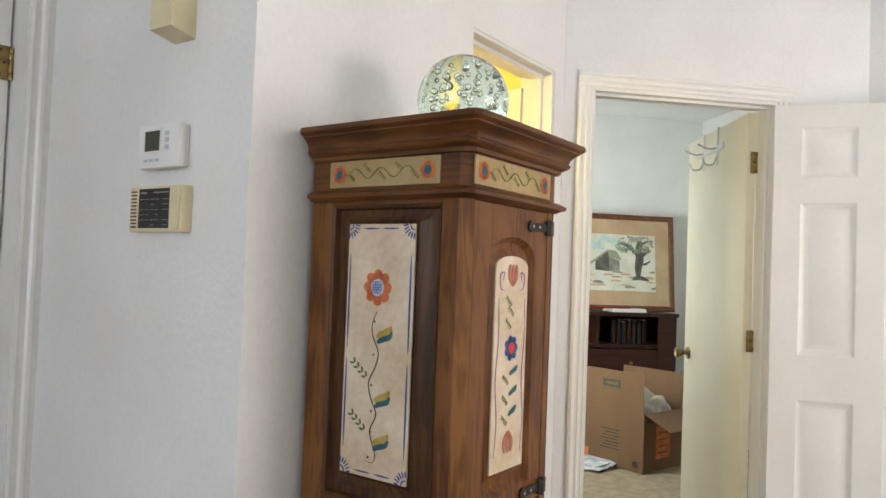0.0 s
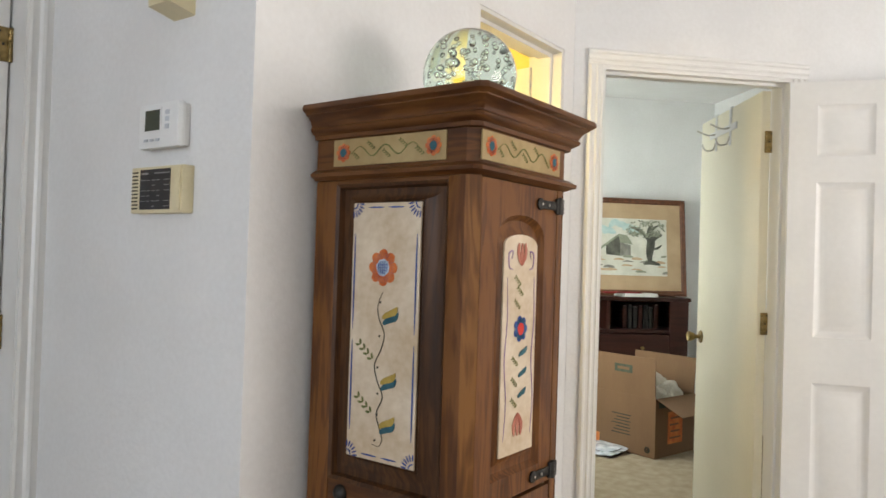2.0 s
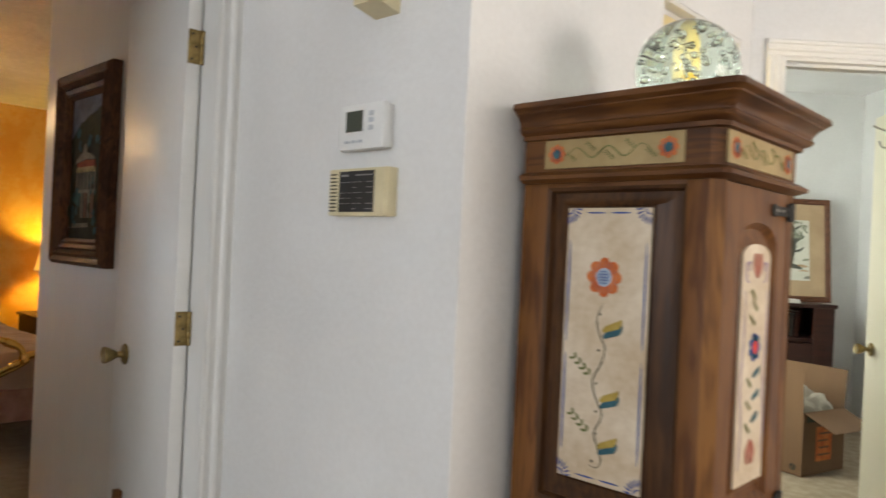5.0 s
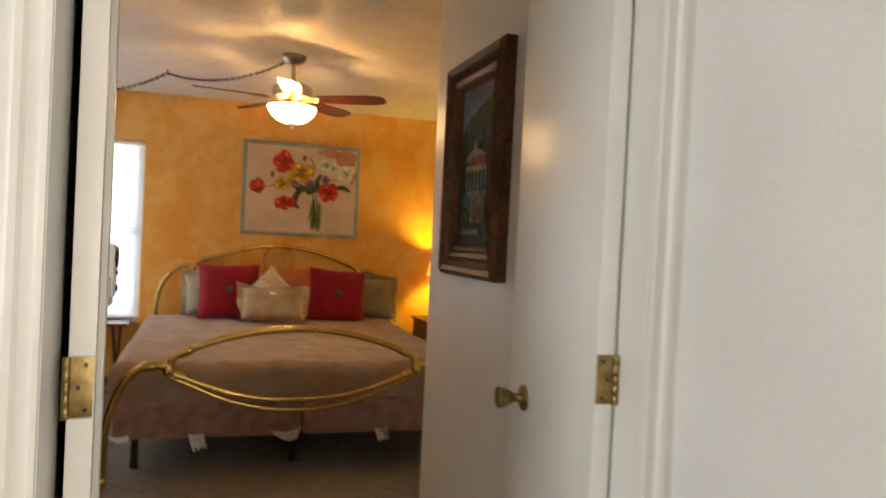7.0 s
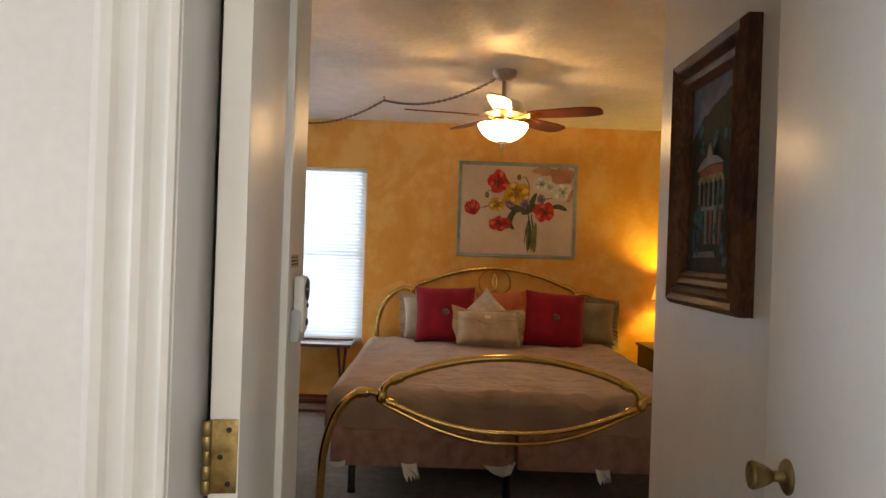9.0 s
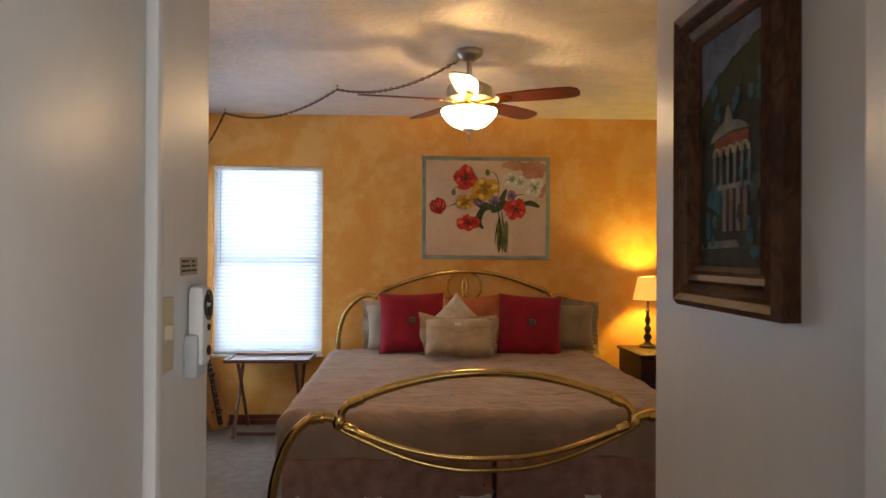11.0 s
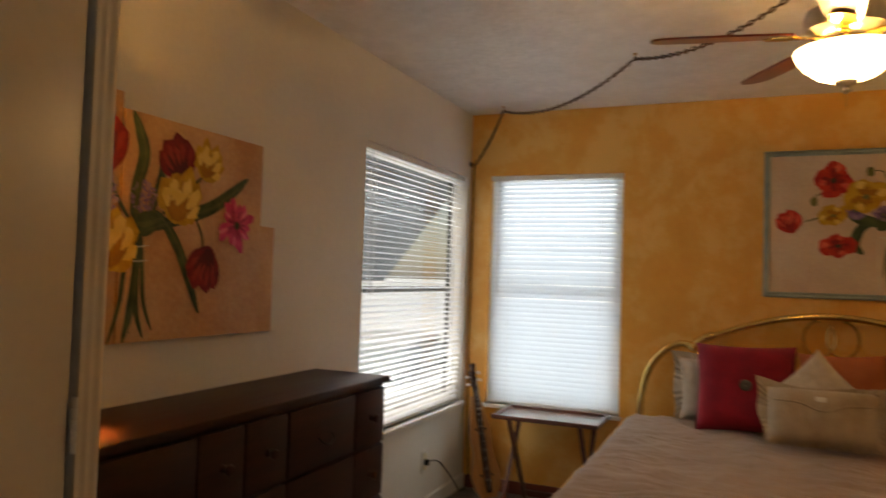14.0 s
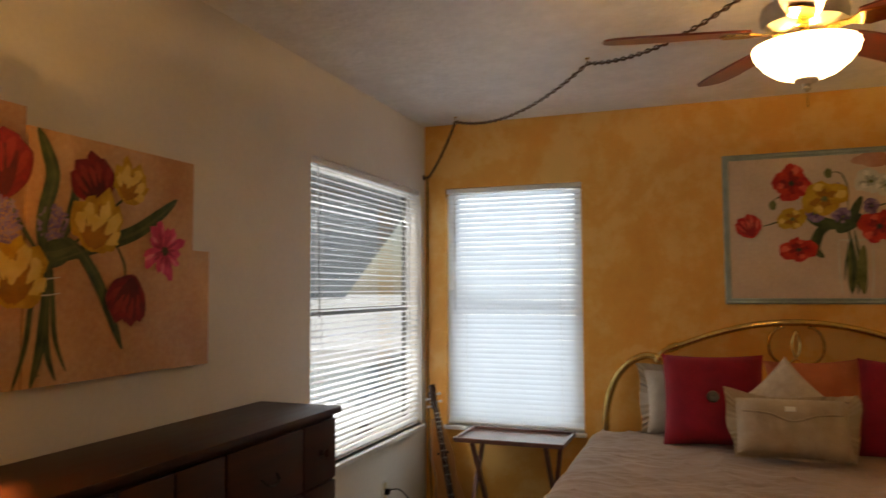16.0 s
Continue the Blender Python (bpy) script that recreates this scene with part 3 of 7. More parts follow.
for x in (0.34, 0.52):
    bm = bmesh.new()
    tube(bm, smooth_path([(x, 0.041, 1.90), (x, 0.055, 1.865), (x, 0.09, 1.862), (x, 0.105, 1.89)]), 0.004, 8)
    tube(bm, smooth_path([(x, 0.041, 1.94), (x, 0.08, 1.935), (x, 0.13, 1.955)]), 0.004, 8)
    part("hook", bm, NICKEL, hooks, "bent metal hook")


def six_panel_door(name, m, w, label):
    d = thing(name, m, label, "door")
    d["kind"] = "structure"
    h, st = 2.03, 0.10
    pw = (w - 3 * st) / 2
    rows = ((0.22, 0.866), (1.042, 1.64), (1.742, 1.94))
    bm = bmesh.new()
    for x in (0, st + pw, 2 * (st + pw)):
        box(bm, x, x + st, 0.01, h, -0.036, 0)
    zs = [0.01, 0.22, 0.866, 1.042, 1.64, 1.742, 1.94, h]
    for k in (0, 2, 4, 6):
        for x in (st, 2 * st + pw):
            box(bm, x, x + pw, zs[k], zs[k + 1], -0.0355, -0.0005)
    part("leaf", bm, GLOSS_WHITE, d)
    for x in (st, 2 * st + pw):
        for z0, z1 in rows:
            t = bmesh.new()
            rings = []
            for inset, depth in ((0, 0), (0.018, -0.011), (0.030, -0.011), (0.048, -0.003)):
                rings.append([t.verts.new(q) for q in ((x + inset, z0 + inset, depth), (x + pw - inset, z0 + inset, depth), (x + pw - inset, z1 - inset, depth), (x + inset, z1 - inset, depth))])
            for a, b in zip(rings, rings[1:]):
                for k in range(4):
                    t.faces.new((a[k], a[(k + 1) % 4], b[(k + 1) % 4], b[k]))
            t.faces.new(rings[-1])
            back = [t.verts.new(q) for q in ((x, z0, -0.034), (x + pw, z0, -0.034), (x + pw, z1, -0.034), (x, z1, -0.034))]
            t.faces.new(back[::-1])
            part("panel", t, GLOSS_WHITE, d)
    return d


six_panel_door("door_6", pose(1.577, 7.617, 0, 0, 0, 19) @ Matrix(((1, 0, 0, 0), (0, 0, -1, 0), (0, 1, 0, 0), (0, 0, 0, 1))), 0.70, "white six-panel door beside the study doorway")


def translucent_slat():
    m, n, l, b = node_material("translucent_white_slat")
    b.inputs["Base Color"].default_value = (0.78, 0.78, 0.77, 1)
    b.inputs["Roughness"].default_value = 0.4
    tr = n.new("ShaderNodeBsdfTranslucent")
    tr.inputs[0].default_value = (0.72, 0.80, 0.95, 1)
    mx = n.new("ShaderNodeMixShader")
    mx.inputs[0].default_value = 0.42
    l.new(b.outputs[0], mx.inputs[1])
    l.new(tr.outputs[0], mx.inputs[2])
    l.new(mx.outputs[0], n["Material Output"].inputs[0])
    return m


SLAT = translucent_slat()
SASH_METAL = surface("dark_aluminium_sash", (0.06, 0.065, 0.065), (0.10, 0.105, 0.105), 0.45, 0.5, scale=20, fine=150, bump=0.05)
GLASS, gn, gl, gb = node_material("window_glass")
gb.inputs["Transmission Weight"].default_value, gb.inputs["Roughness"].default_value, gb.inputs["IOR"].default_value = 1.0, 0.0, 1.45


def window(name, m, w, h, label):
    """A two-sash window in its opening; m: lower left corner of the opening, on the room's face."""
    win = thing(name, m, label, "window")
    win["kind"] = "structure"
    part("window_frame", boxes((0, 0.035, 0, h, -0.115, -0.075), (w - 0.035, w, 0, h, -0.115, -0.075), (0.035, w - 0.035, 0, 0.035, -0.115, -0.075), (0.035, w - 0.035, h - 0.035, h, -0.115, -0.075)), PLASTIC_WHITE, win)
    part("meeting_rail", boxes((0.035, w - 0.035, h * 0.485, h * 0.485 + 0.032, -0.11, -0.078, 0.002)), SASH_METAL, win, "dark grey aluminium meeting rail")
    for x in (0.035, w - 0.057):
        part("sash_stile", boxes((x, x + 0.022, 0.035, h * 0.485, -0.108, -0.082, 0.002)), SASH_METAL, win, "dark grey aluminium sash stile")
        part("sash_stile", boxes((x, x + 0.022, h * 0.485 + 0.032, h - 0.035, -0.108, -0.082, 0.002)), SASH_METAL, win, "dark grey aluminium sash stile")
    part("window_sill", boxes((-0.01, w + 0.01, -0.022, 0.0, -0.075, 0.03, 0.004)), PLASTIC_WHITE, win)
    for z0, z1 in ((0.035, h * 0.485), (h * 0.485 + 0.035, h - 0.035)):
        p = part("pane", boxes((0.035, w - 0.035, z0, z1, -0.098, -0.094)), GLASS, win)
        p.visible_shadow = False
    return win


def blind(name, m, w, h, tilt, wand, label):
    b = thing(name, m, label, "window blind", "bedroom blinds")
    part("head_rail", boxes((0.004, w - 0.004, h - 0.032, h - 0.002, -0.052, -0.008, 0.002)), BLIND_WHITE, b)
    part("bottom_rail", boxes((0.006, w - 0.006, 0.004, 0.022, -0.045, -0.018, 0.003)), BLIND_WHITE, b)
    t = bmesh.new()
    prof = [(-0.0165, -0.0012), (-0.008, 0.0012), (0, 0.002), (0.008, 0.0012), (0.0165, -0.0012)]
    r0 = [t.verts.new((0.006, z, y)) for y, z in prof]
    r1 = [t.verts.new((w - 0.006, z, y)) for y, z in prof]
    for k in range(4):
        t.faces.new((r0[k], r0[k + 1], r1[k + 1], r1[k]))
    me = mesh("slat", t, SLAT)
    pitch, z = 0.0295, 0.036
    k = 0
    while z < h - 0.045:
        s = new("slat", me)
        s.parent = b
        s.matrix_basis = Matrix.Translation((0, z, -0.031)) @ pose(0, 0, 0, tilt + 4 * math.sin(k * 1.7) * math.sin(k * 0.37), 0, 0.05 * math.sin(k * 2.3))
        z += pitch
        k += 1
    for x in (0.13, w - 0.13):
        bm = bmesh.new()
        for d in (-0.048, -0.014):
            tube(bm, [(x, 0.01, d), (x, h - 0.02, d)], 0.0011, 6)
        part("ladder_cord", bm, BLIND_WHITE, b)
    bm = bmesh.new()
    tube(bm, [(wand, h - 0.03, -0.004), (wand + 0.004, h * 0.48, 0.004)], 0.0035, 8)
    part("tilt_wand", bm, PLASTIC_GREY, b, "clear grey tilt wand")
    return b


window("window_1", face(X_BACK, WY0, WZ0, "+x"), WY1 - WY0, WZ1 - WZ0, "white two-sash window beside the bed")
blind("mini_blind", face(X_BACK, WY0, WZ0, "+x"), WY1 - WY0, WZ1 - WZ0, 63, 0.06, "white mini blind, lowered and nearly closed")
window("window_2", face(SX1, Y_SIDE, SZ0, "+y"), SX1 - SX0, SZ1 - SZ0, "wide white two-sash window above the dresser's end")
blind("mini_blind", face(SX1, Y_SIDE, SZ0, "+y"), SX1 - SX0, SZ1 - SZ0, 8, 0.07, "white mini blind, lowered with open slats")


# ---- bedroom: bed ----
def cushion(bm, w, h, t, m, ruffle=0.0, n=16, pinch=0.10, corners=False):
    """A stuffed cushion w wide, h high and t thick, lying in local x and y, with drawn-in sides and a wavy seam."""
    b = bmesh.new()
    top, low = {}, {}
    for i in range(n + 1):
        for j in range(n + 1):
            u, v = 2 * i / n - 1, 2 * j / n - 1
            x = u * w / 2 * (1 - pinch * (1 - v * v) * abs(u) ** 3)
            y = v * h / 2 * (1 - pinch * (1 - u * u) * abs(v) ** 3)
            bulge = t / 2 * ((1 - u ** 4) * (1 - v ** 4)) ** 0.55
            wr = 0.05 * t * noise.noise(Vector((x * 9, y * 9, w * 7))) * (1 if bulge > 0 else 0)
            edge = i in (0, n) or j in (0, n)
            if edge and ruffle:
                wave = ruffle * math.sin((i + j) * 2.9)
                top[i, j] = low[i, j] = b.verts.new((x, y, wave))
            elif edge:
                top[i, j] = low[i, j] = b.verts.new((x, y, 0))
            else:
                top[i, j] = b.verts.new((x, y, bulge + wr))
                low[i, j] = b.verts.new((x, y, -bulge * 0.8))
    for i in range(n):
        for j in range(n):
            for g, flip in ((top, 1), (low, -1)):
                q = [g[i, j], g[i + 1, j], g[i + 1, j + 1], g[i, j + 1]]
                b.faces.new(q[::flip])
    if ruffle:
        ring = [(i, 0) for i in range(n)] + [(n, j) for j in range(n)] + [(n - i, n) for i in range(n)] + [(0, n - j) for j in range(n)]
        outer = []
        for k, key in enumerate(ring):
            c = top[key].co
            d = Vector((c.x / w, c.y / h, 0)).normalized()
            i, j = key
            u, v = 2 * i / n - 1, 2 * j / n - 1
            reach = 0.045 if not corners else 0.010 + 0.050 * u * u * max(0.0, min(1.0, 0.55 + 0.6 * v))
            fold = math.sin(k * 0.36) + 0.8 * noise.noise(Vector((k * 0.6, w * 5, h * 9)))
            outer.append(b.verts.new(c + d * reach * (1 + 0.14 * math.sin(k * 0.47)) + Vector((0, 0, 0.30 * reach * fold))))
        for k in range(len(ring)):
            a0, a1 = top[ring[k]], top[ring[(k + 1) % len(ring)]]
            b.faces.new((a0, outer[k], outer[(k + 1) % len(ring)], a1))
    merge(bm, b, m)


def upright(x, y, z, lean, roll=0, turn=0):
    """A pose for a cushion that stands on its lower edge and leans back towards the headboard."""
    return Matrix.Translation((x, y, z)) @ pose(0, 0, 0, 0, 0, turn) @ Matrix(((0, 0, 1, 0), (1, 0, 0, 0), (0, 1, 0, 0), (0, 0, 0, 1))) @ pose(0, 0, 0, -lean, 0, roll)


def pillow(name, m, w, h, t, material, label, ruffle=0.0, pinch=0.10, corners=False):
    p = thing(name, m, label, "pillow", "pillows on the bed")
    bm = bmesh.new()
    cushion(bm, w, h, t, None, ruffle, n=24, pinch=pinch, corners=corners)
    part("cover", bm, material, p)
    return p


BX0, BX1, BYC, BZ = -4.94, -2.70, 5.19, 0.60
bed = thing("king_bed", pose(0, 0, 0), "king-size bed with curved polished brass ends", "bed")


def collar(bm, p, d, r, length=0.03):
    d = Vector(d).normalized()
    lathe(bm, [(r * 0.7, -length), (r * 1.12, -length * 0.9), (r * 1.3, -length * 0.5), (r * 1.18, 0), (r * 1.32, length * 0.5), (r * 1.12, length * 0.9), (r * 0.7, length)], 14,
          Matrix.Translation(p) @ d.to_track_quat("Z", "Y").to_matrix().to_4x4())


def brass_end(name, x, yc, half, rows, label):
    end = part(name, boxes((x - 0.008, x + 0.008, yc - 0.02, yc - 0.012, 0.30, 0.31)), BRASS, bed, label)
    for nm, pts, r in rows:
        for side in (1, -1):
            if nm in ("arch", "lower_bar") and side == -1:
                continue
            bm = bmesh.new()
            q = [(x, yc + side * y, z) for y, z in pts]
            if nm in ("arch", "lower_bar"):
                q = [(x, yc - y, z) for y, z in pts] + [(x, yc + y, z) for y, z in pts[-2::-1]]
            tube(bm, smooth_path(q, 7), r, 14)
            part(nm, bm, BRASS, end)
    return end


foot = brass_end("footboard", -2.60, 5.15, 0.95, (
    ("arch", [(0.645, 0.585), (0.635, 0.635), (0.585, 0.672), (0.42, 0.735), (0.21, 0.782), (0, 0.797)], 0.019),
    ("lower_bar", [(0.65, 0.575), (0.56, 0.535), (0.36, 0.465), (0.17, 0.428), (0, 0.420)], 0.013),
    ("lower_bar", [(0.66, 0.560), (0.56, 0.510), (0.36, 0.425), (0.17, 0.378), (0, 0.368)], 0.011),
    ("leg", [(0.645, 0.590), (0.71, 0.607), (0.79, 0.588), (0.87, 0.500), (0.925, 0.34), (0.94, 0.18), (0.945, 0.0)], 0.021)), "curved polished brass footboard")
for s in (1, -1):
    bm = bmesh.new()
    collar(bm, (-2.60, 5.15 + s * 0.575, 0.676), (0, -s * 0.5, 0.22), 0.020, 0.035)
    collar(bm, (-2.60, 5.15 + s * 0.745, 0.603), (0, s, -0.12), 0.022, 0.035)
    collar(bm, (-2.60, 5.15 + s * 0.60, 0.553), (0, s, 0.42), 0.017, 0.03)
    lathe(bm, [(0.012, -0.034), (0.024, -0.026), (0.031, 0), (0.024, 0.026), (0.012, 0.034)], 16, Matrix.Translation((-2.60, 5.15 + s * 0.652, 0.585)))
    part("joint", bm, BRASS, foot, "cast brass joint")
    bm = bmesh.new()
    lathe(bm, [(0.024, 0.0), (0.028, 0.012), (0.024, 0.045), (0.021, 0.05)], 14, Matrix.Translation((-2.60, 5.15 + s * 0.945, 0)))
    part("foot_cap", bm, BRASS, foot)
head = brass_end("headboard", -4.985, 5.235, 0.97, (
    ("arch", [(0.675, 0.985), (0.645, 1.022), (0.57, 1.052), (0.38, 1.122), (0.19, 1.167), (0, 1.182)], 0.018),
    ("lower_bar", [(0.68, 0.96), (0.56, 0.90), (0.36, 0.84), (0.17, 0.81), (0, 0.80)], 0.012),
    ("post", [(0.68, 0.985), (0.75, 0.995), (0.83, 0.955), (0.91, 0.86), (0.955, 0.72), (0.965, 0.55), (0.965, 0.0)], 0.020)), "curved polished brass headboard")
for s in (1, -1):
    bm = bmesh.new()
    collar(bm, (-4.985, 5.235 + s * 0.60, 1.043), (0, -s * 0.5, 0.2), 0.019, 0.03)
    lathe(bm, [(0.010, -0.03), (0.022, -0.02), (0.027, 0), (0.022, 0.02), (0.010, 0.03)], 16, Matrix.Translation((-4.985, 5.235 + s * 0.682, 0.98)))
    part("joint", bm, BRASS, head)
    bm = bmesh.new()
    ring = [(-4.985, 5.235 + s * (0.055 + 0.075 * math.sin(a)) , 1.065 + 0.095 * math.cos(a)) for a in [k * math.pi / 9 for k in range(0, 17)]]
    tube(bm, ring, 0.007, 8)
    tube(bm, smooth_path([(-4.985, 5.235 + s * 0.02, 0.97), (-4.985, 5.235 + s * 0.10, 0.91), (-4.985, 5.235 + s * 0.03, 0.82)]), 0.007, 8)
    part("scroll", bm, BRASS, head, "thin brass scroll")


def drape(x0, x1, y0, y1, z0, z1, r, nx, ny, wrinkle):
    """A cloth-covered block: rounded above and at the sides, its skirt slightly wavy."""
    b = bmesh.new()
    bmesh.ops.create_grid(b, x_segments=nx, y_segments=ny, size=0.5)
    hx, hy, drop = (x1 - x0) / 2, (y1 - y0) / 2, z1 - z0
    for v in b.verts:
        out = []
        for c, hlf in ((v.co.x * 2, hx), (v.co.y * 2, hy)):
            full = hlf - r + r * math.pi / 2 + drop - r
            d = abs(c) * full
            if d < hlf - r:
                p, q = d, 0
            elif d < hlf - r + r * math.pi / 2:
                a = (d - hlf + r) / r
                p, q = hlf - r + r * math.sin(a), r * (1 - math.cos(a))
            else:
                p, q = hlf, r + d - (hlf - r + r * math.pi / 2)
            out.append((math.copysign(p, c), q))
        (px, qx), (py, qy) = out
        fall = min(max(qx, qy), drop)
        both = min(qx, qy) / drop
        px *= 1 - 0.012 * both
        py *= 1 - 0.02 * both
        wv = noise.noise(Vector((px * 5, py * 5, 2.0))) + 0.35 * noise.noise(Vector((px * 19 + py * 6, py * 11, 4.0))) + 0.6 * noise.noise(Vector((px * 2.2 + py * 7, py * 3 - px * 2, 7.0)))
        ridge = max(0.0, 1 - abs(noise.noise(Vector((px * 3.2 + py * 2.0, py * 4.6 - px * 1.4, 9.0)))) * 2.4) ** 7 + 0.6 * max(0.0, 1 - abs(noise.noise(Vector((px * 7 - py * 3, py * 8 + px * 2, 12.0)))) * 2.6) ** 8
        wv += 0.65 * ridge
        fold = fall / drop
        v.co = Vector(((x0 + x1) / 2 + px + 0.012 * fold * math.sin(py * 22 + wv) * (qx > 0), (y0 + y1) / 2 + py + 0.012 * fold * math.sin(px * 17 + wv) * (qy > 0), z1 - fall + wrinkle * wv * (1 - fold)))
    return b


spread = drape(BX0, BX1, BYC - 0.99, BYC + 0.99, 0.385, BZ, 0.085, 210, 200, 0.011)
tagged(part("bedspread", spread, FABRIC_TAUPE, bed), "wrinkled taupe bedspread tucked round the mattress")
for s in (0, 1):
    part("box_spring", boxes((BX0 + 0.02, BX1 + 0.025, BYC - 0.955 + 0.96 * s, BYC - 0.005 + 0.96 * s, 0.205, 0.40, 0.03)), FABRIC_ROSE, bed, "box spring in faded rose damask")
for y in (BYC - 0.86, BYC - 0.02, BYC + 0.84):
    for x in (BX0 + 0.15, BX1 - 0.2):
        bm = bmesh.new()
        lathe(bm, [(0.022, 0), (0.024, 0.01), (0.02, 0.03), (0.02, 0.205)], 12, Matrix.Translation((x, y, 0)))
        part("caster_leg", bm, IRON, bed)
for y, w, h in ((4.63, 0.05, 0.10), (5.10, 0.15, 0.06), (5.62, 0.045, 0.085), (4.26, 0.09, 0.035)):
    bm = bmesh.new()
    for k in range(4):
        slab(bm, [(-w / 2, 0), (-w * 0.15 + 0.01 * k, -h * (0.7 + 0.1 * k)), (w * 0.2, -h), (w / 2, -0.01)], 0.003, Matrix.Translation((BX1 + 0.031 + 0.004 * k, y + 0.01 * k, 0.235)) @ Matrix(((0, 0, 1, 0), (1, 0, 0, 0), (0, 1, 0, 0), (0, 0, 0, 1))) @ pose(0, 0, 0, 6 * k, 9 * k, 8 * k))
    part("loose_lining", bm, PAPER, bed, "torn white lining hanging from the box spring")

BUTTON = surface("dark_horn_button", (0.03, 0.025, 0.02), (0.08, 0.07, 0.06), 0.3, scale=60, fine=200)
pillow("pillow_sham", upright(-4.86, 4.71, 0.775, 14, 3), 0.44, 0.34, 0.15, FABRIC_SHEET, "pale beige satin pillow with a crumpled flange, against the headboard", ruffle=0.006)
pillow("pillow_sham", upright(-4.86, 5.97, 0.775, 14, -3), 0.50, 0.35, 0.16, FABRIC_OLIVE, "khaki satin pillow with a flanged edge, against the headboard", ruffle=0.006)
pillow("accent_cushion", upright(-4.85, 5.30, 0.82, 12, 3), 0.44, 0.38, 0.12, FABRIC_RUST, "rust-orange cushion behind the others")
for y, z, roll, lb in ((4.83, 0.815, 1, "red ribbed cushion with a dark button"), (5.69, 0.80, -4, "red ribbed cushion with a dark button, slightly tilted")):
    p = pillow("red_cushion", upright(-4.68, y, z, 18, roll), 0.475, 0.45, 0.17, FABRIC_RED, lb, pinch=0.06)
    bm = bmesh.new()
    lathe(bm, [(0.027, 0.0), (0.029, 0.004), (0.024, 0.010), (0.010, 0.012), (0.004, 0.009)], 18, Matrix.Translation((0, 0.0, 0.082)))
    part("button", bm, BUTTON, p, "round dark button")
    bm = bmesh.new()
    box(bm, 0.20, 0.26, -0.232, -0.205, -0.01, -0.006)
    part("care_label", bm, PAPER, p, "small white cloth label")
pillow("pointed_cushion", upright(-4.55, 5.14, 0.815, 20, 45), 0.33, 0.33, 0.12, FABRIC_CREAM, "cream embroidered cushion standing on its corner")
p = pillow("ruffled_cushion", upright(-4.38, 5.150, 0.748, 28, 0), 0.46, 0.265, 0.15, FABRIC_BEIGE, "beige cushion with ruffled upper corners and a small label", ruffle=0.004, pinch=0.03, corners=True)
bm = bmesh.new()
tube(bm, smooth_path([(-0.20, 0.052, 0.058), (-0.10, 0.040, 0.076), (-0.02, 0.008, 0.081), (0.03, 0.012, 0.081), (0.10, 0.036, 0.077), (0.20, 0.050, 0.058)], 6), 0.004, 8)
part("gathered_seam", bm, FABRIC_BEIGE, p, "gathered seam across the cushion")
part("label_patch", boxes((-0.030, 0.012, 0.050, 0.072, 0.068, 0.078, 0.001)), PAPER, p, "small white label")


# ---- bedroom: ceiling fan and swag chain ----
fan = thing("ceiling_fan", pose(-3.21, 5.112, Z_CEIL), "brushed-nickel ceiling fan with five mahogany blades and a lit bowl", "ceiling fan")
bm = bmesh.new()
lathe(bm, [(0.070, 0), (0.072, -0.008), (0.066, -0.030), (0.040, -0.052), (0.018, -0.058)], 32)
part("canopy", bm, NICKEL, fan)
bm = bmesh.new()
lathe(bm, [(0.013, -0.05), (0.013, -0.160), (0.024, -0.165), (0.024, -0.178)], 16)
part("down_rod", bm, NICKEL, fan)
bm = bmesh.new()
lathe(bm, [(0.03, -0.088), (0.075, -0.095), (0.115, -0.115), (0.122, -0.140), (0.118, -0.175), (0.095, -0.190), (0.06, -0.195), (0.055, -0.215)], 36)
part("motor_housing", bm, NICKEL, fan).location.z = -0.078
bm = bmesh.new()
lathe(bm, [(0.05, -0.195), (0.062, -0.203), (0.062, -0.214), (0.045, -0.222), (0.045, -0.240)], 32)
part("light_fitter", bm, BRASS, fan, "brass-toned light fitter").location.z = -0.078
BOWL = glow("lit_frosted_glass", (1.0, 0.66, 0.33), 28.0, (0.9, 0.85, 0.75))
bm = bmesh.new()
t = bmesh.new()
shell = [(0.141, -0.236), (0.145, -0.236), (0.147, -0.242), (0.140, -0.262), (0.118, -0.292), (0.085, -0.318), (0.045, -0.334), (0.012, -0.338)]
lining = [(0.012, -0.334), (0.045, -0.330), (0.083, -0.314), (0.115, -0.289), (0.137, -0.260), (0.143, -0.242), (0.1405, -0.237)]
rings = [[t.verts.new((r * math.cos(2 * math.pi * k / 40), r * math.sin(2 * math.pi * k / 40), z)) for k in range(40)] for r, z in shell]
for a, b in zip(rings, rings[1:]):
    for k in range(40):
        t.faces.new((a[k], a[(k + 1) % 40], b[(k + 1) % 40], b[k]))
merge(bm, t)
bowl = part("glass_bowl", bm, BOWL, fan, "lit frosted glass bowl")
bowl.location.z = -0.078
t = bmesh.new()
rings = [[t.verts.new((r * math.cos(2 * math.pi * k / 40), r * math.sin(2 * math.pi * k / 40), z)) for k in range(40)] for r, z in lining]
for a, b in zip(rings, rings[1:]):
    for k in range(40):
        t.faces.new((a[k], a[(k + 1) % 40], b[(k + 1) % 40], b[k]))
part("bowl_lining", t, PLASTIC_WHITE, bowl)
bm = bmesh.new()
lathe(bm, [(0.036, -0.330), (0.034, -0.342), (0.014, -0.350), (0.010, -0.358), (0.014, -0.364), (0.004, -0.374)], 20)
part("finial", bm, NICKEL, fan).location.z = -0.078
bm = bmesh.new()
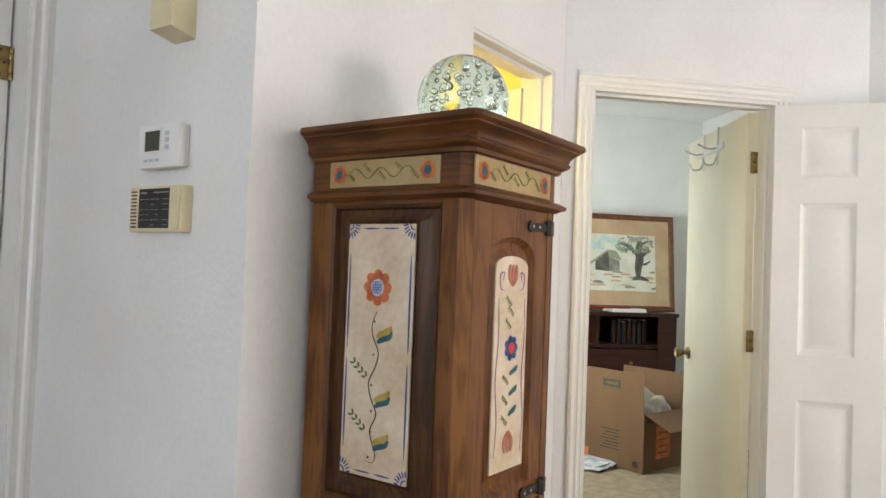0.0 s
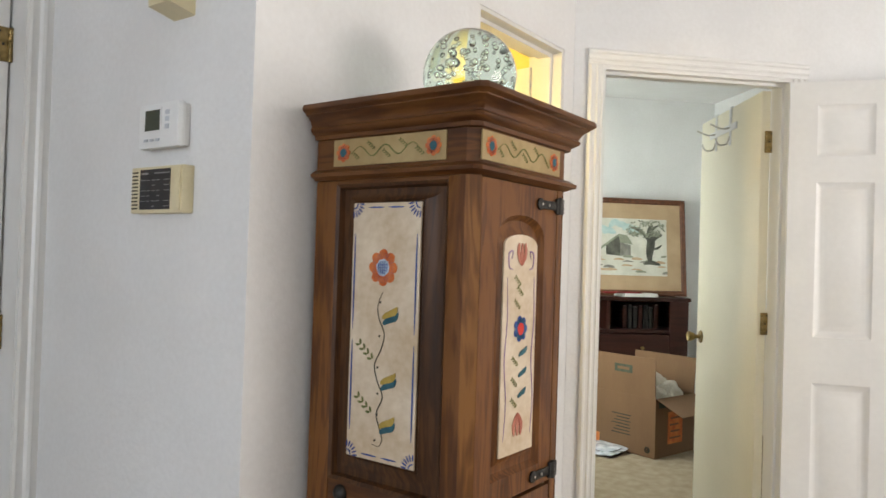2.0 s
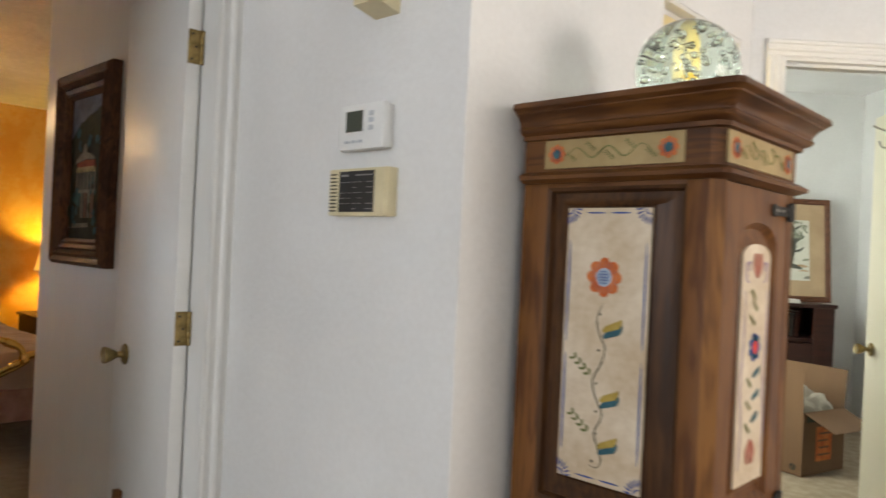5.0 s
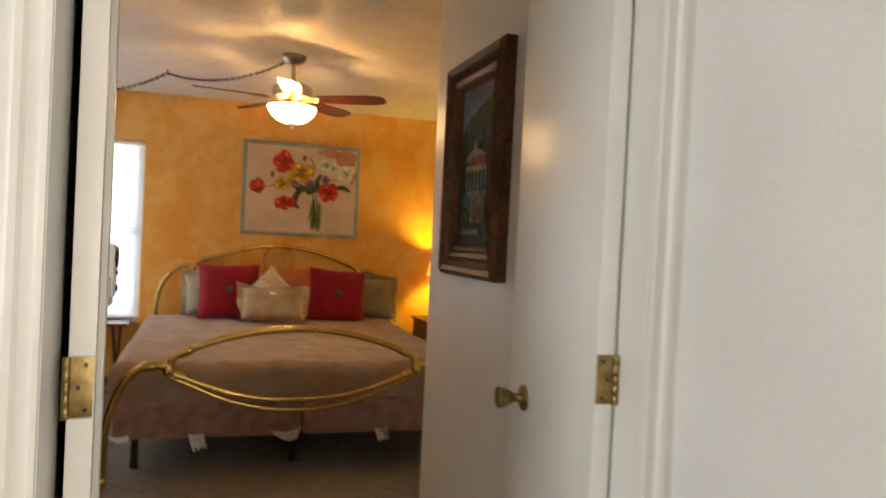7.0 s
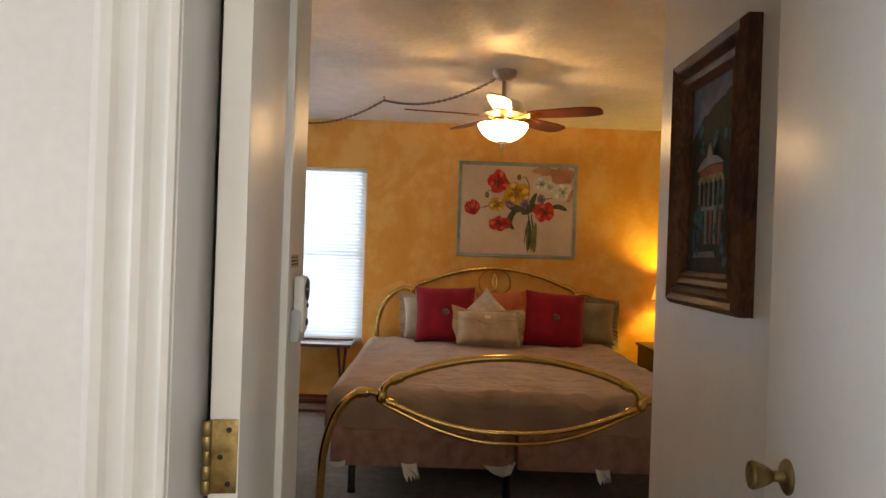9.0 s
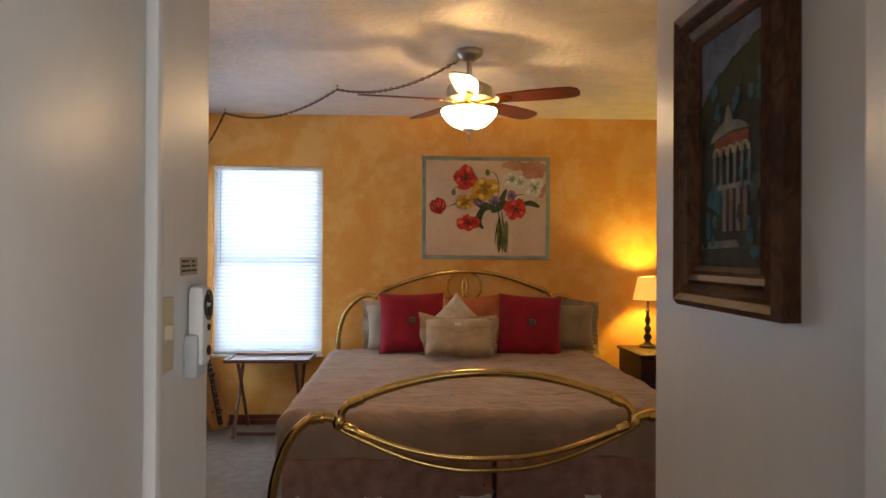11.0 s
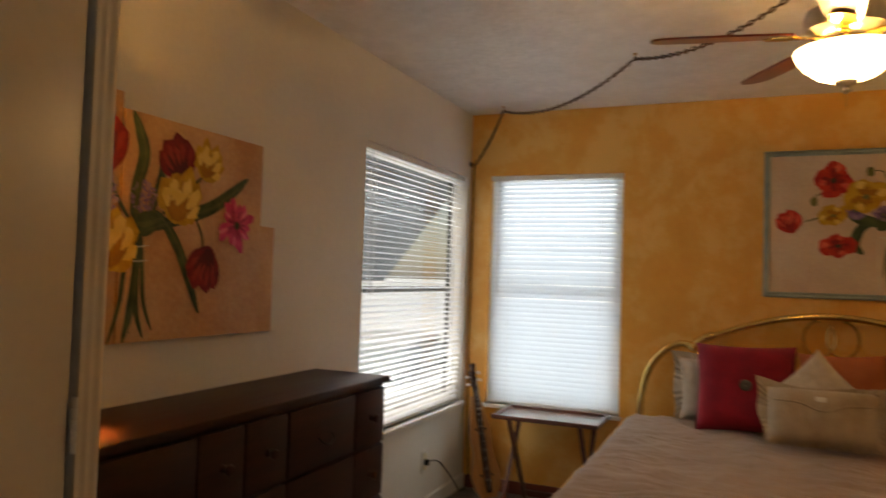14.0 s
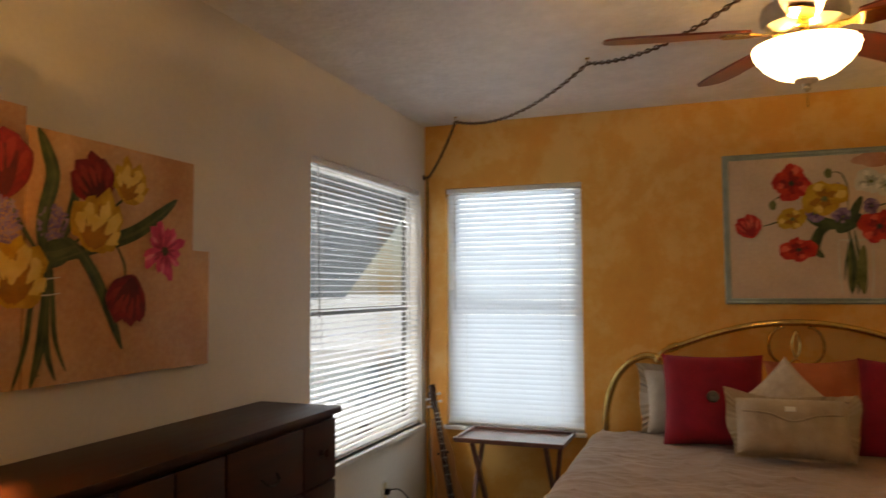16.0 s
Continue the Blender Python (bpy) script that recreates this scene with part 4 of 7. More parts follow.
tube(bm, [(0.008, 0.0, -0.37), (0.008, 0.001, -0.42)], 0.0012, 6)
part("pull_chain", bm, BRASS, fan).location.z = -0.078
outline = [(0.165, -0.045), (0.22, -0.055), (0.35, -0.066), (0.50, -0.070), (0.575, -0.062), (0.605, -0.040), (0.612, 0.0), (0.605, 0.040), (0.575, 0.062), (0.50, 0.070), (0.35, 0.066), (0.22, 0.055), (0.165, 0.045), (0.155, 0.0)]
bm = bmesh.new()
slab(bm, outline, 0.007)
blade_mesh = mesh("blade", bm, BLADE_WOOD)
bm = bmesh.new()
slab(bm, [(0.075, -0.020), (0.13, -0.012), (0.17, -0.040), (0.235, -0.034), (0.25, 0.0), (0.235, 0.034), (0.17, 0.040), (0.13, 0.012), (0.075, 0.020)], 0.006, Matrix.Translation((0, 0, -0.009)))
box(bm, 0.06, 0.10, -0.018, 0.018, -0.02, 0.012, 0.004)
iron_mesh = mesh("blade_iron", bm, BRASS)
for k in range(5):
    m = pose(0, 0, -0.260, 0, 0, -98 + 72 * k + 90) @ pose(0, 0, 0, -11, 0, 0) @ Matrix.Diagonal((0.955, 0.955, 1.0, 1.0))
    b = new("blade", blade_mesh)
    i = new("blade_iron", iron_mesh)
    b.parent = i.parent = fan
    b.matrix_basis = i.matrix_basis = m

chain = thing("swag_chain", pose(0, 0, 0), "antique brass swag chain looped along the ceiling to the fan", "chain")
t = bmesh.new()
tube(t, [(0.0075 * math.cos(a), 0, 0.0165 * math.sin(a)) for a in [k * math.pi / 6 for k in range(13)]], 0.0027, 6)
link_mesh = mesh("link", t, surface("antique_bronze", (0.045, 0.030, 0.016), (0.10, 0.07, 0.04), 0.45, 0.8, scale=30, fine=200))


def hang(a, b, sag, n=24):
    a, b = Vector(a), Vector(b)
    return [a.lerp(b, k / n) - Vector((0, 0, sag * 4 * (k / n) * (1 - k / n))) for k in range(n + 1)]


run = hang((-5.035, 3.195, 2.055), (-4.88, 3.432, 2.356), 0.03, 10) + hang((-4.88, 3.432, 2.356), (-4.06, 4.342, 2.36), 0.095)[1:] + hang((-4.06, 4.342, 2.36), (-3.25, 5.06, 2.345), 0.075)[1:]
pos, k, left = run[0], 0, 0.0
for a, b in zip(run, run[1:]):
    seg, d = (b - a).length, (b - a).normalized()
    while left <= seg:
        o = new("link", link_mesh)
        o.parent = chain
        o.matrix_basis = Matrix.Translation(a + d * left) @ d.to_track_quat("Z", "Y").to_matrix().to_4x4() @ pose(0, 0, 0, 0, 0, 90 * (k % 2) + 20)
        left += 0.0265
        k += 1
    left -= seg
bm = bmesh.new()
tube(bm, [p + Vector((0.003, 0.004 * math.sin(i * 1.3), -0.003)) for i, p in enumerate(run)], 0.0028, 6)
part("cord", bm, FRAME_WOOD, chain, "thin cord woven through the links")
bm = bmesh.new()
tube(bm, smooth_path([(-5.035, 3.192, 2.05), (-5.042, 3.188, 1.5), (-5.035, 3.190, 0.9), (-5.045, 3.195, 0.35), (-5.02, 3.215, 0.04), (-4.90, 3.205, 0.012)]), 0.0034, 6)
tube(bm, smooth_path([(-4.90, 3.205, 0.012), (-4.78, 3.22, 0.10), (-4.60, 3.205, 0.25), (-4.50, 3.195, 0.285), (-4.465, 3.19, 0.283)]), 0.0034, 6)
part("power_cord", bm, IRON, chain, "dark power cord down to the outlet")
for p in ((-4.88, 3.432), (-4.06, 4.342)):
    bm = bmesh.new()
    tube(bm, smooth_path([(p[0], p[1], Z_CEIL), (p[0], p[1], 2.372), (p[0] + 0.008, p[1] + 0.008, 2.362), (p[0], p[1], 2.352), (p[0] - 0.008, p[1] - 0.008, 2.360)], 5), 0.0022, 6)
    lathe(bm, [(0.010, Z_CEIL), (0.009, Z_CEIL - 0.004), (0.003, Z_CEIL - 0.006)], 12, Matrix.Translation((p[0], p[1], 0)))
    part("ceiling_hook", bm, BRASS, chain)
bm = boxes((-5.05, -5.02, 3.166, 3.172, 2.045, 2.075, 0.001))
tube(bm, [(-5.035, 3.17, 2.06), (-5.035, 3.20, 2.062)], 0.004, 8)
part("wall_hook", bm, IRON, chain)

outlet = thing("wall_outlet", face(-4.45, Y_SIDE, 0.285, "+y"), "white wall outlet with a plug in it", "outlet")
part("cover_plate", boxes((-0.035, 0.035, -0.057, 0.057, 0, 0.006, 0.002)), PLASTIC_WHITE, outlet)
part("socket_face", boxes((-0.016, 0.016, -0.046, -0.010, 0.006, 0.008), (-0.016, 0.016, 0.010, 0.046, 0.006, 0.008)), PLASTIC_IVORY, outlet)
part("plug", boxes((-0.014, 0.014, -0.016, 0.014, 0.008, 0.032, 0.004)), IRON, outlet)


# ---- bedroom: furniture ----
def chest(name, m, w, d, h, rows, label, plinth=0.07):
    """A chest of drawers; local x along its front from the left, y out of the front, z up. rows: for each row its height share and the widths of its drawers."""
    c = thing(name, m, label, "dresser" if w > 1 else "nightstand")
    part("body", boxes((0.012, w - 0.012, -d + 0.005, -0.014, plinth, h - 0.024), (0.03, w - 0.03, -d + 0.03, -0.03, 0.0, plinth)), CHERRY, c)
    bm = bmesh.new()
    box(bm, -0.008, w + 0.008, -d, 0.012, h - 0.024, h, 0.006)
    part("top", bm, CHERRY, c)
    z = h - 0.035
    span = h - 0.035 - plinth - 0.012
    for share, widths in rows:
        hh = span * share
        x = 0.02
        for f in widths:
            ww = (w - 0.04) * f
            bm = bmesh.new()
            box(bm, x + 0.004, x + ww - 0.004, -0.014, 0.004, z - hh + 0.005, z - 0.005, 0.005)
            dr = part("drawer", bm, CHERRY, c)
            knobs = (0.5,) if ww < 0.36 else () if ww < 0.46 and w > 1 else (0.22, 0.78)
            for q in knobs:
                bm = bmesh.new()
                lathe(bm, [(0.013, 0), (0.011, 0.004), (0.008, 0.012), (0.015, 0.020), (0.017, 0.027), (0.012, 0.032), (0.003, 0.033)], 16, Matrix.Translation((x + ww * q, 0.004, z - hh / 2)) @ pose(0, 0, 0, -90, 0, 0))
                part("knob", bm, CHERRY, dr, "turned wooden knob")
            if 0.36 <= ww < 0.46:
                bm = bmesh.new()
                tube(bm, smooth_path([(x + ww * 0.40, 0.006, z - hh * 0.52), (x + ww * 0.42, 0.022, z - hh * 0.60), (x + ww * 0.5, 0.026, z - hh * 0.64), (x + ww * 0.58, 0.022, z - hh * 0.60), (x + ww * 0.60, 0.006, z - hh * 0.52)]), 0.003, 8)
                part("bail_pull", bm, IRON, dr, "dark brass bail pull")
            x += ww
        z -= hh
    return c


chest("long_dresser", Matrix(((-1, 0, 0, -1.74), (0, 1, 0, 3.525), (0, 0, 1, 0), (0, 0, 0, 1))), 1.535, 0.345, 0.932,
      ((0.27, (0.30, 0.13, 0.14, 0.28, 0.15)), (0.25, (0.30, 0.13, 0.14, 0.28, 0.15)), (0.24, (0.43, 0.14, 0.43)), (0.24, (0.5, 0.5))), "long dark cherry dresser with many small drawers")
chest("bedside_chest", Matrix(((0, 1, 0, -4.43), (1, 0, 0, 6.43), (0, 0, 1, 0), (0, 0, 0, 1))), 0.68, 0.55, 0.615,
      ((0.34, (1.0,)), (0.33, (1.0,)), (0.33, (1.0,))), "dark cherry bedside chest beside the bed")

SHADE = glow("lit_cream_shade", (1.0, 0.48, 0.08), 1.0, (0.46, 0.30, 0.12))
lamp = thing("bedside_lamp", pose(-4.86, 6.625, 0.615), "dark turned table lamp with a lit cream shade", "lamp")
bm = bmesh.new()
lathe(bm, [(0.062, 0), (0.066, 0.006), (0.060, 0.016), (0.030, 0.028), (0.018, 0.045), (0.024, 0.060), (0.034, 0.075), (0.026, 0.092), (0.014, 0.105), (0.022, 0.122), (0.030, 0.138), (0.022, 0.155), (0.012, 0.168), (0.020, 0.190), (0.024, 0.210), (0.013, 0.235), (0.011, 0.262), (0.019, 0.275), (0.011, 0.290), (0.009, 0.345), (0.014, 0.350), (0.014, 0.375), (0.006, 0.378)], 24)
part("turned_base", bm, surface("ebonised_wood", (0.012, 0.008, 0.006), (0.03, 0.02, 0.015), 0.3, scale=10, fine=60, coat=0.3), lamp)


def open_shade(parent, r0, r1, z0, z1, trim):
    t = bmesh.new()
    n = 40
    rings = []
    for r, z in ((r0, z0), (r0 * 0.7 + r1 * 0.3, z0 * 0.7 + z1 * 0.3), (r1, z1), (r1 - 0.002, z1), (r0 - 0.002, z0)):
        rings.append([t.verts.new((r * math.cos(2 * math.pi * k / n), r * math.sin(2 * math.pi * k / n), z)) for k in range(n)])
    for a, b in zip(rings, rings[1:] + rings[:1]):
        for k in range(n):
            t.faces.new((a[k], a[(k + 1) % n], b[(k + 1) % n], b[k]))
    sh = part("shade", t, SHADE, parent, "lit cream cloth shade")
    for r, z in ((r0, z0), (r1, z1)):
        bm = bmesh.new()
        tube(bm, [((r + 0.0005) * math.cos(a), (r + 0.0005) * math.sin(a), z) for a in [k * math.pi / 20 for k in range(41)]], 0.0022, 6)
        part("shade_trim", bm, trim, sh)
    return sh


open_shade(lamp, 0.112, 0.072, 0.358, 0.535, IRON)
bm = bmesh.new()
lathe(bm, [(0.010, 0.376), (0.013, 0.39), (0.027, 0.43), (0.029, 0.45), (0.022, 0.47), (0.006, 0.478)], 16)
bl = part("light_bulb", bm, glow("lit_bulb", (1.0, 0.7, 0.35), 10.0), lamp)
bl.visible_shadow = False

lamp2 = thing("dresser_lamp", pose(-1.885, 3.36, 0.932), "small lamp with a lit amber shade on the dresser", "lamp")
bm = bmesh.new()
lathe(bm, [(0.050, 0), (0.052, 0.008), (0.030, 0.020), (0.014, 0.035), (0.014, 0.115), (0.006, 0.12)], 20)
part("turned_base", bm, IRON, lamp2)
open_shade(lamp2, 0.080, 0.074, 0.095, 0.285, OLD_BRASS)

tissue = thing("tissue_box", pose(-4.62, 6.90, 0.615), "white flowered tissue box with a tissue pulled up", "tissue box")
part("carton", boxes((-0.055, 0.055, -0.115, 0.115, 0.0, 0.085, 0.003)), surface("printed_white_card", (0.55, 0.55, 0.50), (0.78, 0.78, 0.74), 0.6, scale=40, fine=120), tissue)
bm = bmesh.new()
for k in range(5):
    slab(bm, [(-0.03, 0), (0.03, 0), (0.022, 0.03), (0.008, 0.058 + 0.004 * k), (-0.016, 0.035)], 0.0012, Matrix.Translation((0.004 * k - 0.008, 0, 0.084)) @ pose(0, 0, 0, 90, 0, 70 + 12 * k) @ pose(0, 0, 0, 6 * k, 5 * k, 0))
part("tissue", bm, PAPER, tissue)

# folding tray table
tray = thing("folding_tray_table", pose(-4.82, 3.795, 0), "folding red-brown wooden tray table under the window", "tray table")
bm = bmesh.new()
box(bm, -0.18, 0.18, -0.30, 0.30, 0.530, 0.542, 0.002)
for r in ((-0.185, -0.165, -0.305, 0.305, 0.538, 0.556, 0.003), (0.165, 0.185, -0.305, 0.305, 0.538, 0.556, 0.003), (-0.165, 0.165, -0.305, -0.285, 0.538, 0.556, 0.003), (-0.165, 0.165, 0.285, 0.305, 0.538, 0.556, 0.003)):
    box(bm, *r)
TABLE_WOOD = surface("reddish_table_wood", (0.10, 0.03, 0.02), (0.19, 0.07, 0.045), 0.35, scale=6, fine=50, stretch=(6, 1, 6), coat=0.3)
part("tray_top", bm, TABLE_WOOD, tray)
for s in (1, -1):
    for d in (1, -1):
        bm = bmesh.new()
        a, b = Vector((0.155 * d, (0.215 - 0.012 * d) * s, 0.527)), Vector((-0.20 * d, (0.215 - 0.012 * d) * s, 0.0))
        mm = Matrix.Translation((a + b) / 2) @ (b - a).to_track_quat("Z", "X").to_matrix().to_4x4()
        box(bm, -0.011, 0.011, -0.011, 0.011, -(b - a).length / 2, (b - a).length / 2, 0.002, mm)
        part("leg", bm, TABLE_WOOD, tray)
for x, z, w in ((-0.195, 0.035, 0.225), (0.195, 0.035, 0.20), (0.0, 0.515, 0.06)):
    part("stretcher", boxes((x - 0.01, x + 0.01, -w, w, z - 0.012, z + 0.012, 0.002)), TABLE_WOOD, tray)

# dulcimer leaning in the corner
dz = Vector((-0.10, -0.185, 0.80)).normalized()
dy = Vector((-0.75, -0.66, 0))
dy = (dy - dz * dy.dot(dz)).normalized()
dx = dy.cross(dz)
LEAN = Matrix(((dx.x, dy.x, dz.x, -4.84), (dx.y, dy.y, dz.y, 3.43), (dx.z, dy.z, dz.z, 0.02), (0, 0, 0, 1)))
dul = thing("mountain_dulcimer", LEAN, "honey-coloured mountain dulcimer leaning in the corner", "dulcimer")
half = [(0.045, 0.0), (0.075, 0.05), (0.088, 0.12), (0.075, 0.19), (0.058, 0.25), (0.062, 0.31), (0.066, 0.37), (0.050, 0.46), (0.030, 0.54), (0.022, 0.58)]
half = [(x * 1.05, z * 1.04) for x, z in half]
outl = [(x, z) for x, z in half] + [(-x, z) for x, z in half[::-1]]
bm = bmesh.new()
slab(bm, outl, 0.045, Matrix(((1, 0, 0, 0), (0, 0, -1, 0), (0, 1, 0, 0), (0, 0, 0, 1))))
part("sound_box", bm, DULCIMER_WOOD, dul)
part("fretboard", boxes((-0.017, 0.017, -0.016, -0.0005, 0.03, 0.66, 0.002)), CHERRY, dul, "dark raised fretboard")
bm = boxes((-0.016, 0.016, -0.014, 0.035, 0.66, 0.76, 0.004))
box(bm, -0.014, 0.014, -0.03, 0.02, 0.75, 0.80, 0.006)
part("peg_head", bm, CHERRY, dul)
for k in range(4):
    bm = bmesh.new()
    lathe(bm, [(0.003, -0.034), (0.003, 0.016), (0.008, 0.018), (0.009, 0.030), (0.004, 0.034)], 10, Matrix.Translation((0.016 if k % 2 else -0.016, 0.008, 0.675 + 0.022 * k)) @ pose(0, 0, 0, 0, 90 if k % 2 else -90, 0))
    part("tuning_peg", bm, PLASTIC_WHITE, dul, "pale tuning peg")
for k in range(14):
    z = 0.10 + 0.55 * (1 - 0.92 ** k) / (1 - 0.92 ** 14)
    part("fret", boxes((-0.0165, 0.0165, -0.0175, -0.0158, z, z + 0.003)), NICKEL, dul)
bm = bmesh.new()
for x in (-0.035, 0.035):
    for z in (0.13, 0.40):
        lathe(bm, [(0.008, 0), (0.008, 0.0012)], 14, Matrix.Translation((x * (1.0 if z < 0.2 else 0.85), -0.0002, z)) @ pose(0, 0, 0, 90, 0, 0))
part("sound_hole", bm, IRON, dul, "small round sound holes")
bm = bmesh.new()
for x in (-0.009, 0.0, 0.009):
    tube(bm, [(x, -0.020, 0.04), (x, -0.019, 0.70)], 0.0006, 5)
part("strings", bm, NICKEL, dul)


# ---- pictures ----
def paint(name, low, high=None, rough=0.8):
    high = high or tuple(min(1, c * 1.25) for c in low)
    return surface(name, low, high, rough, scale=18, fine=90, bump=0.12, dist=0.0008)


P_RED = paint("poppy_red_paint", (0.42, 0.012, 0.015), (0.66, 0.05, 0.03))
P_DARKRED = paint("tulip_red_paint", (0.15, 0.005, 0.011), (0.29, 0.014, 0.019))
P_YELLOW = paint("yellow_flower_paint", (0.46, 0.24, 0.02), (0.66, 0.41, 0.055))
P_PINK = paint("magenta_flower_paint", (0.50, 0.03, 0.12), (0.70, 0.10, 0.22))
P_WHITE = paint("white_flower_paint", (0.56, 0.55, 0.48), (0.74, 0.73, 0.66))
P_VIOLET = paint("violet_flower_paint", (0.16, 0.09, 0.22), (0.34, 0.22, 0.40))
P_GREEN = paint("dark_leaf_paint", (0.025, 0.045, 0.018), (0.085, 0.12, 0.05))
P_OLIVE = paint("olive_leaf_paint", (0.10, 0.12, 0.03), (0.22, 0.22, 0.08))
P_SAGE = paint("sage_leaf_paint", (0.065, 0.085, 0.035), (0.13, 0.15, 0.065))
P_DARK = paint("dark_centre_paint", (0.02, 0.018, 0.015), (0.06, 0.05, 0.03))
P_BLUE = paint("blue_line_paint", (0.015, 0.04, 0.20), (0.05, 0.11, 0.34))
P_STONE = paint("dim_stone_paint", (0.12, 0.12, 0.11), (0.24, 0.235, 0.21))
P_FADED = paint("faded_red_paint", (0.34, 0.09, 0.06), (0.50, 0.22, 0.15))
P_OCHRE = paint("ochre_leaf_paint", (0.30, 0.20, 0.03), (0.46, 0.33, 0.08))
P_TEAL = paint("teal_paint", (0.012, 0.065, 0.09), (0.04, 0.13, 0.16))
P_ORANGE = paint("orange_petal_paint", (0.50, 0.10, 0.02), (0.68, 0.22, 0.06))
P_MIST = paint("pale_blue_centre_paint", (0.34, 0.42, 0.52), (0.52, 0.60, 0.68))


def blossom(bm, x, y, r, petals, w, depth=0.25, turn=0.0, squash=1.0, seed=1):
    """A flat flower outline with rounded petals, slightly uneven."""
    pts = []
    n = petals * 8
    for k in range(n):
        a = 2 * math.pi * k / n + turn
        rr = r * (1 - depth + depth * abs(math.cos(petals * (a - turn) / 2)) ** 0.6) * (1 + 0.10 * noise.noise(Vector((math.cos(a) * 1.7, math.sin(a) * 1.7, seed * 3.1))))
        pts.append((x + rr * math.cos(a), y + squash * rr * math.sin(a)))
    slab(bm, pts, 0.0008, Matrix.Translation((0, 0, w)))


def stroke(bm, pts, width, w, n=6):
    """A painted line or leaf: width tapers to both ends."""
    p = smooth_path([(x, y, 0) for x, y in pts], n)
    left, right = [], []
    for i, q in enumerate(p):
        d = (p[min(i + 1, len(p) - 1)] - p[max(i - 1, 0)]).normalized()
        s = Vector((-d.y, d.x, 0)) * width / 2 * max(0.12, math.sin(math.pi * i / (len(p) - 1)) ** 0.6)
        left.append((q.x + s.x, q.y + s.y))
        right.append((q.x - s.x, q.y - s.y))
    slab(bm, left + right[::-1], 0.0008, Matrix.Translation((0, 0, w)))


def strip_frame(parent, w, h, width, depth, material, out=0.0, name="frame_rail"):
    """Four mitred rails round a picture w by h, whose lower left corner is the origin."""
    prof = [(0, 0), (0, depth * 0.7), (width * 0.25, depth), (width * 0.55, depth * 0.8), (width * 0.75, depth * 0.95), (width, depth * 0.55), (width, 0)]
    corners = [(0, 0), (w, 0), (w, h), (0, h)]
    for k in range(4):
        a, b = Vector((*corners[k], 0)), Vector((*corners[(k + 1) % 4], 0))
        d = (b - a).normalized()
        inn = Vector((-d.y, d.x, 0))
        t = bmesh.new()
        r0 = [t.verts.new(a + inn * x + d * x + Vector((0, 0, z + out))) for x, z in prof]
        r1 = [t.verts.new(b + inn * x - d * x + Vector((0, 0, z + out))) for x, z in prof]
        for i in range(len(prof)):
            j = (i + 1) % len(prof)
            t.faces.new((r0[i], r0[j], r1[j], r1[i]))
        t.faces.new(r0[::-1])
        t.faces.new(r1)
        part(name, t, material, parent)


DEEPER = {}


def deeper(material, low, high):
    DEEPER[material.name] = paint(material.name + "_shade", low, high)


deeper(P_RED, (0.22, 0.006, 0.010), (0.36, 0.02, 0.02))
deeper(P_DARKRED, (0.075, 0.003, 0.007), (0.14, 0.008, 0.012))
deeper(P_YELLOW, (0.30, 0.12, 0.012), (0.46, 0.21, 0.025))
deeper(P_PINK, (0.26, 0.012, 0.06), (0.42, 0.04, 0.12))
deeper(P_WHITE, (0.30, 0.32, 0.27), (0.44, 0.45, 0.39))
deeper(P_VIOLET, (0.07, 0.035, 0.11), (0.14, 0.08, 0.19))


def paler(material, low, high):
    PALER[material.name] = paint(material.name + "_light", low, high)


PALER = {}
paler(P_RED, (0.66, 0.07, 0.05), (0.80, 0.16, 0.10))
paler(P_DARKRED, (0.25, 0.014, 0.018), (0.36, 0.036, 0.034))
paler(P_YELLOW, (0.74, 0.50, 0.09), (0.84, 0.64, 0.20))
paler(P_PINK, (0.70, 0.12, 0.24), (0.82, 0.26, 0.36))
paler(P_WHITE, (0.76, 0.74, 0.68), (0.86, 0.85, 0.80))
paler(P_VIOLET, (0.30, 0.19, 0.30), (0.42, 0.30, 0.40))


def petal(bm, x, y, turn, long, wide, w, seed, rag=0.10, bend=0.0):
    """One painted petal from its root at x, y towards turn, with a ragged outer edge."""
    c, d = math.cos(turn), math.sin(turn)
    pts = []
    n = 9
    for side in (1, -1):
        for k in range(n + 1):
            q = k / n if side > 0 else 1 - k / n
            if side < 0 and k == 0:
                continue
            half_w = wide / 2 * math.sin(math.pi * min(1.0, 0.06 + 0.90 * q)) ** 0.75 * (0.55 + 0.75 * q)
            jag = 1 + rag * noise.noise(Vector((q * 5.0, side * 2.0, seed * 1.7)))
            u, v = long * q * (1 + rag * 0.6 * noise.noise(Vector((q * 3.0, side * 4.0, seed * 2.3)))), side * half_w * jag + bend * long * q * q
            pts.append((x + u * c - v * d, y + u * d + v * c))
    slab(bm, pts, 0.0005, Matrix.Translation((0, 0, w)))


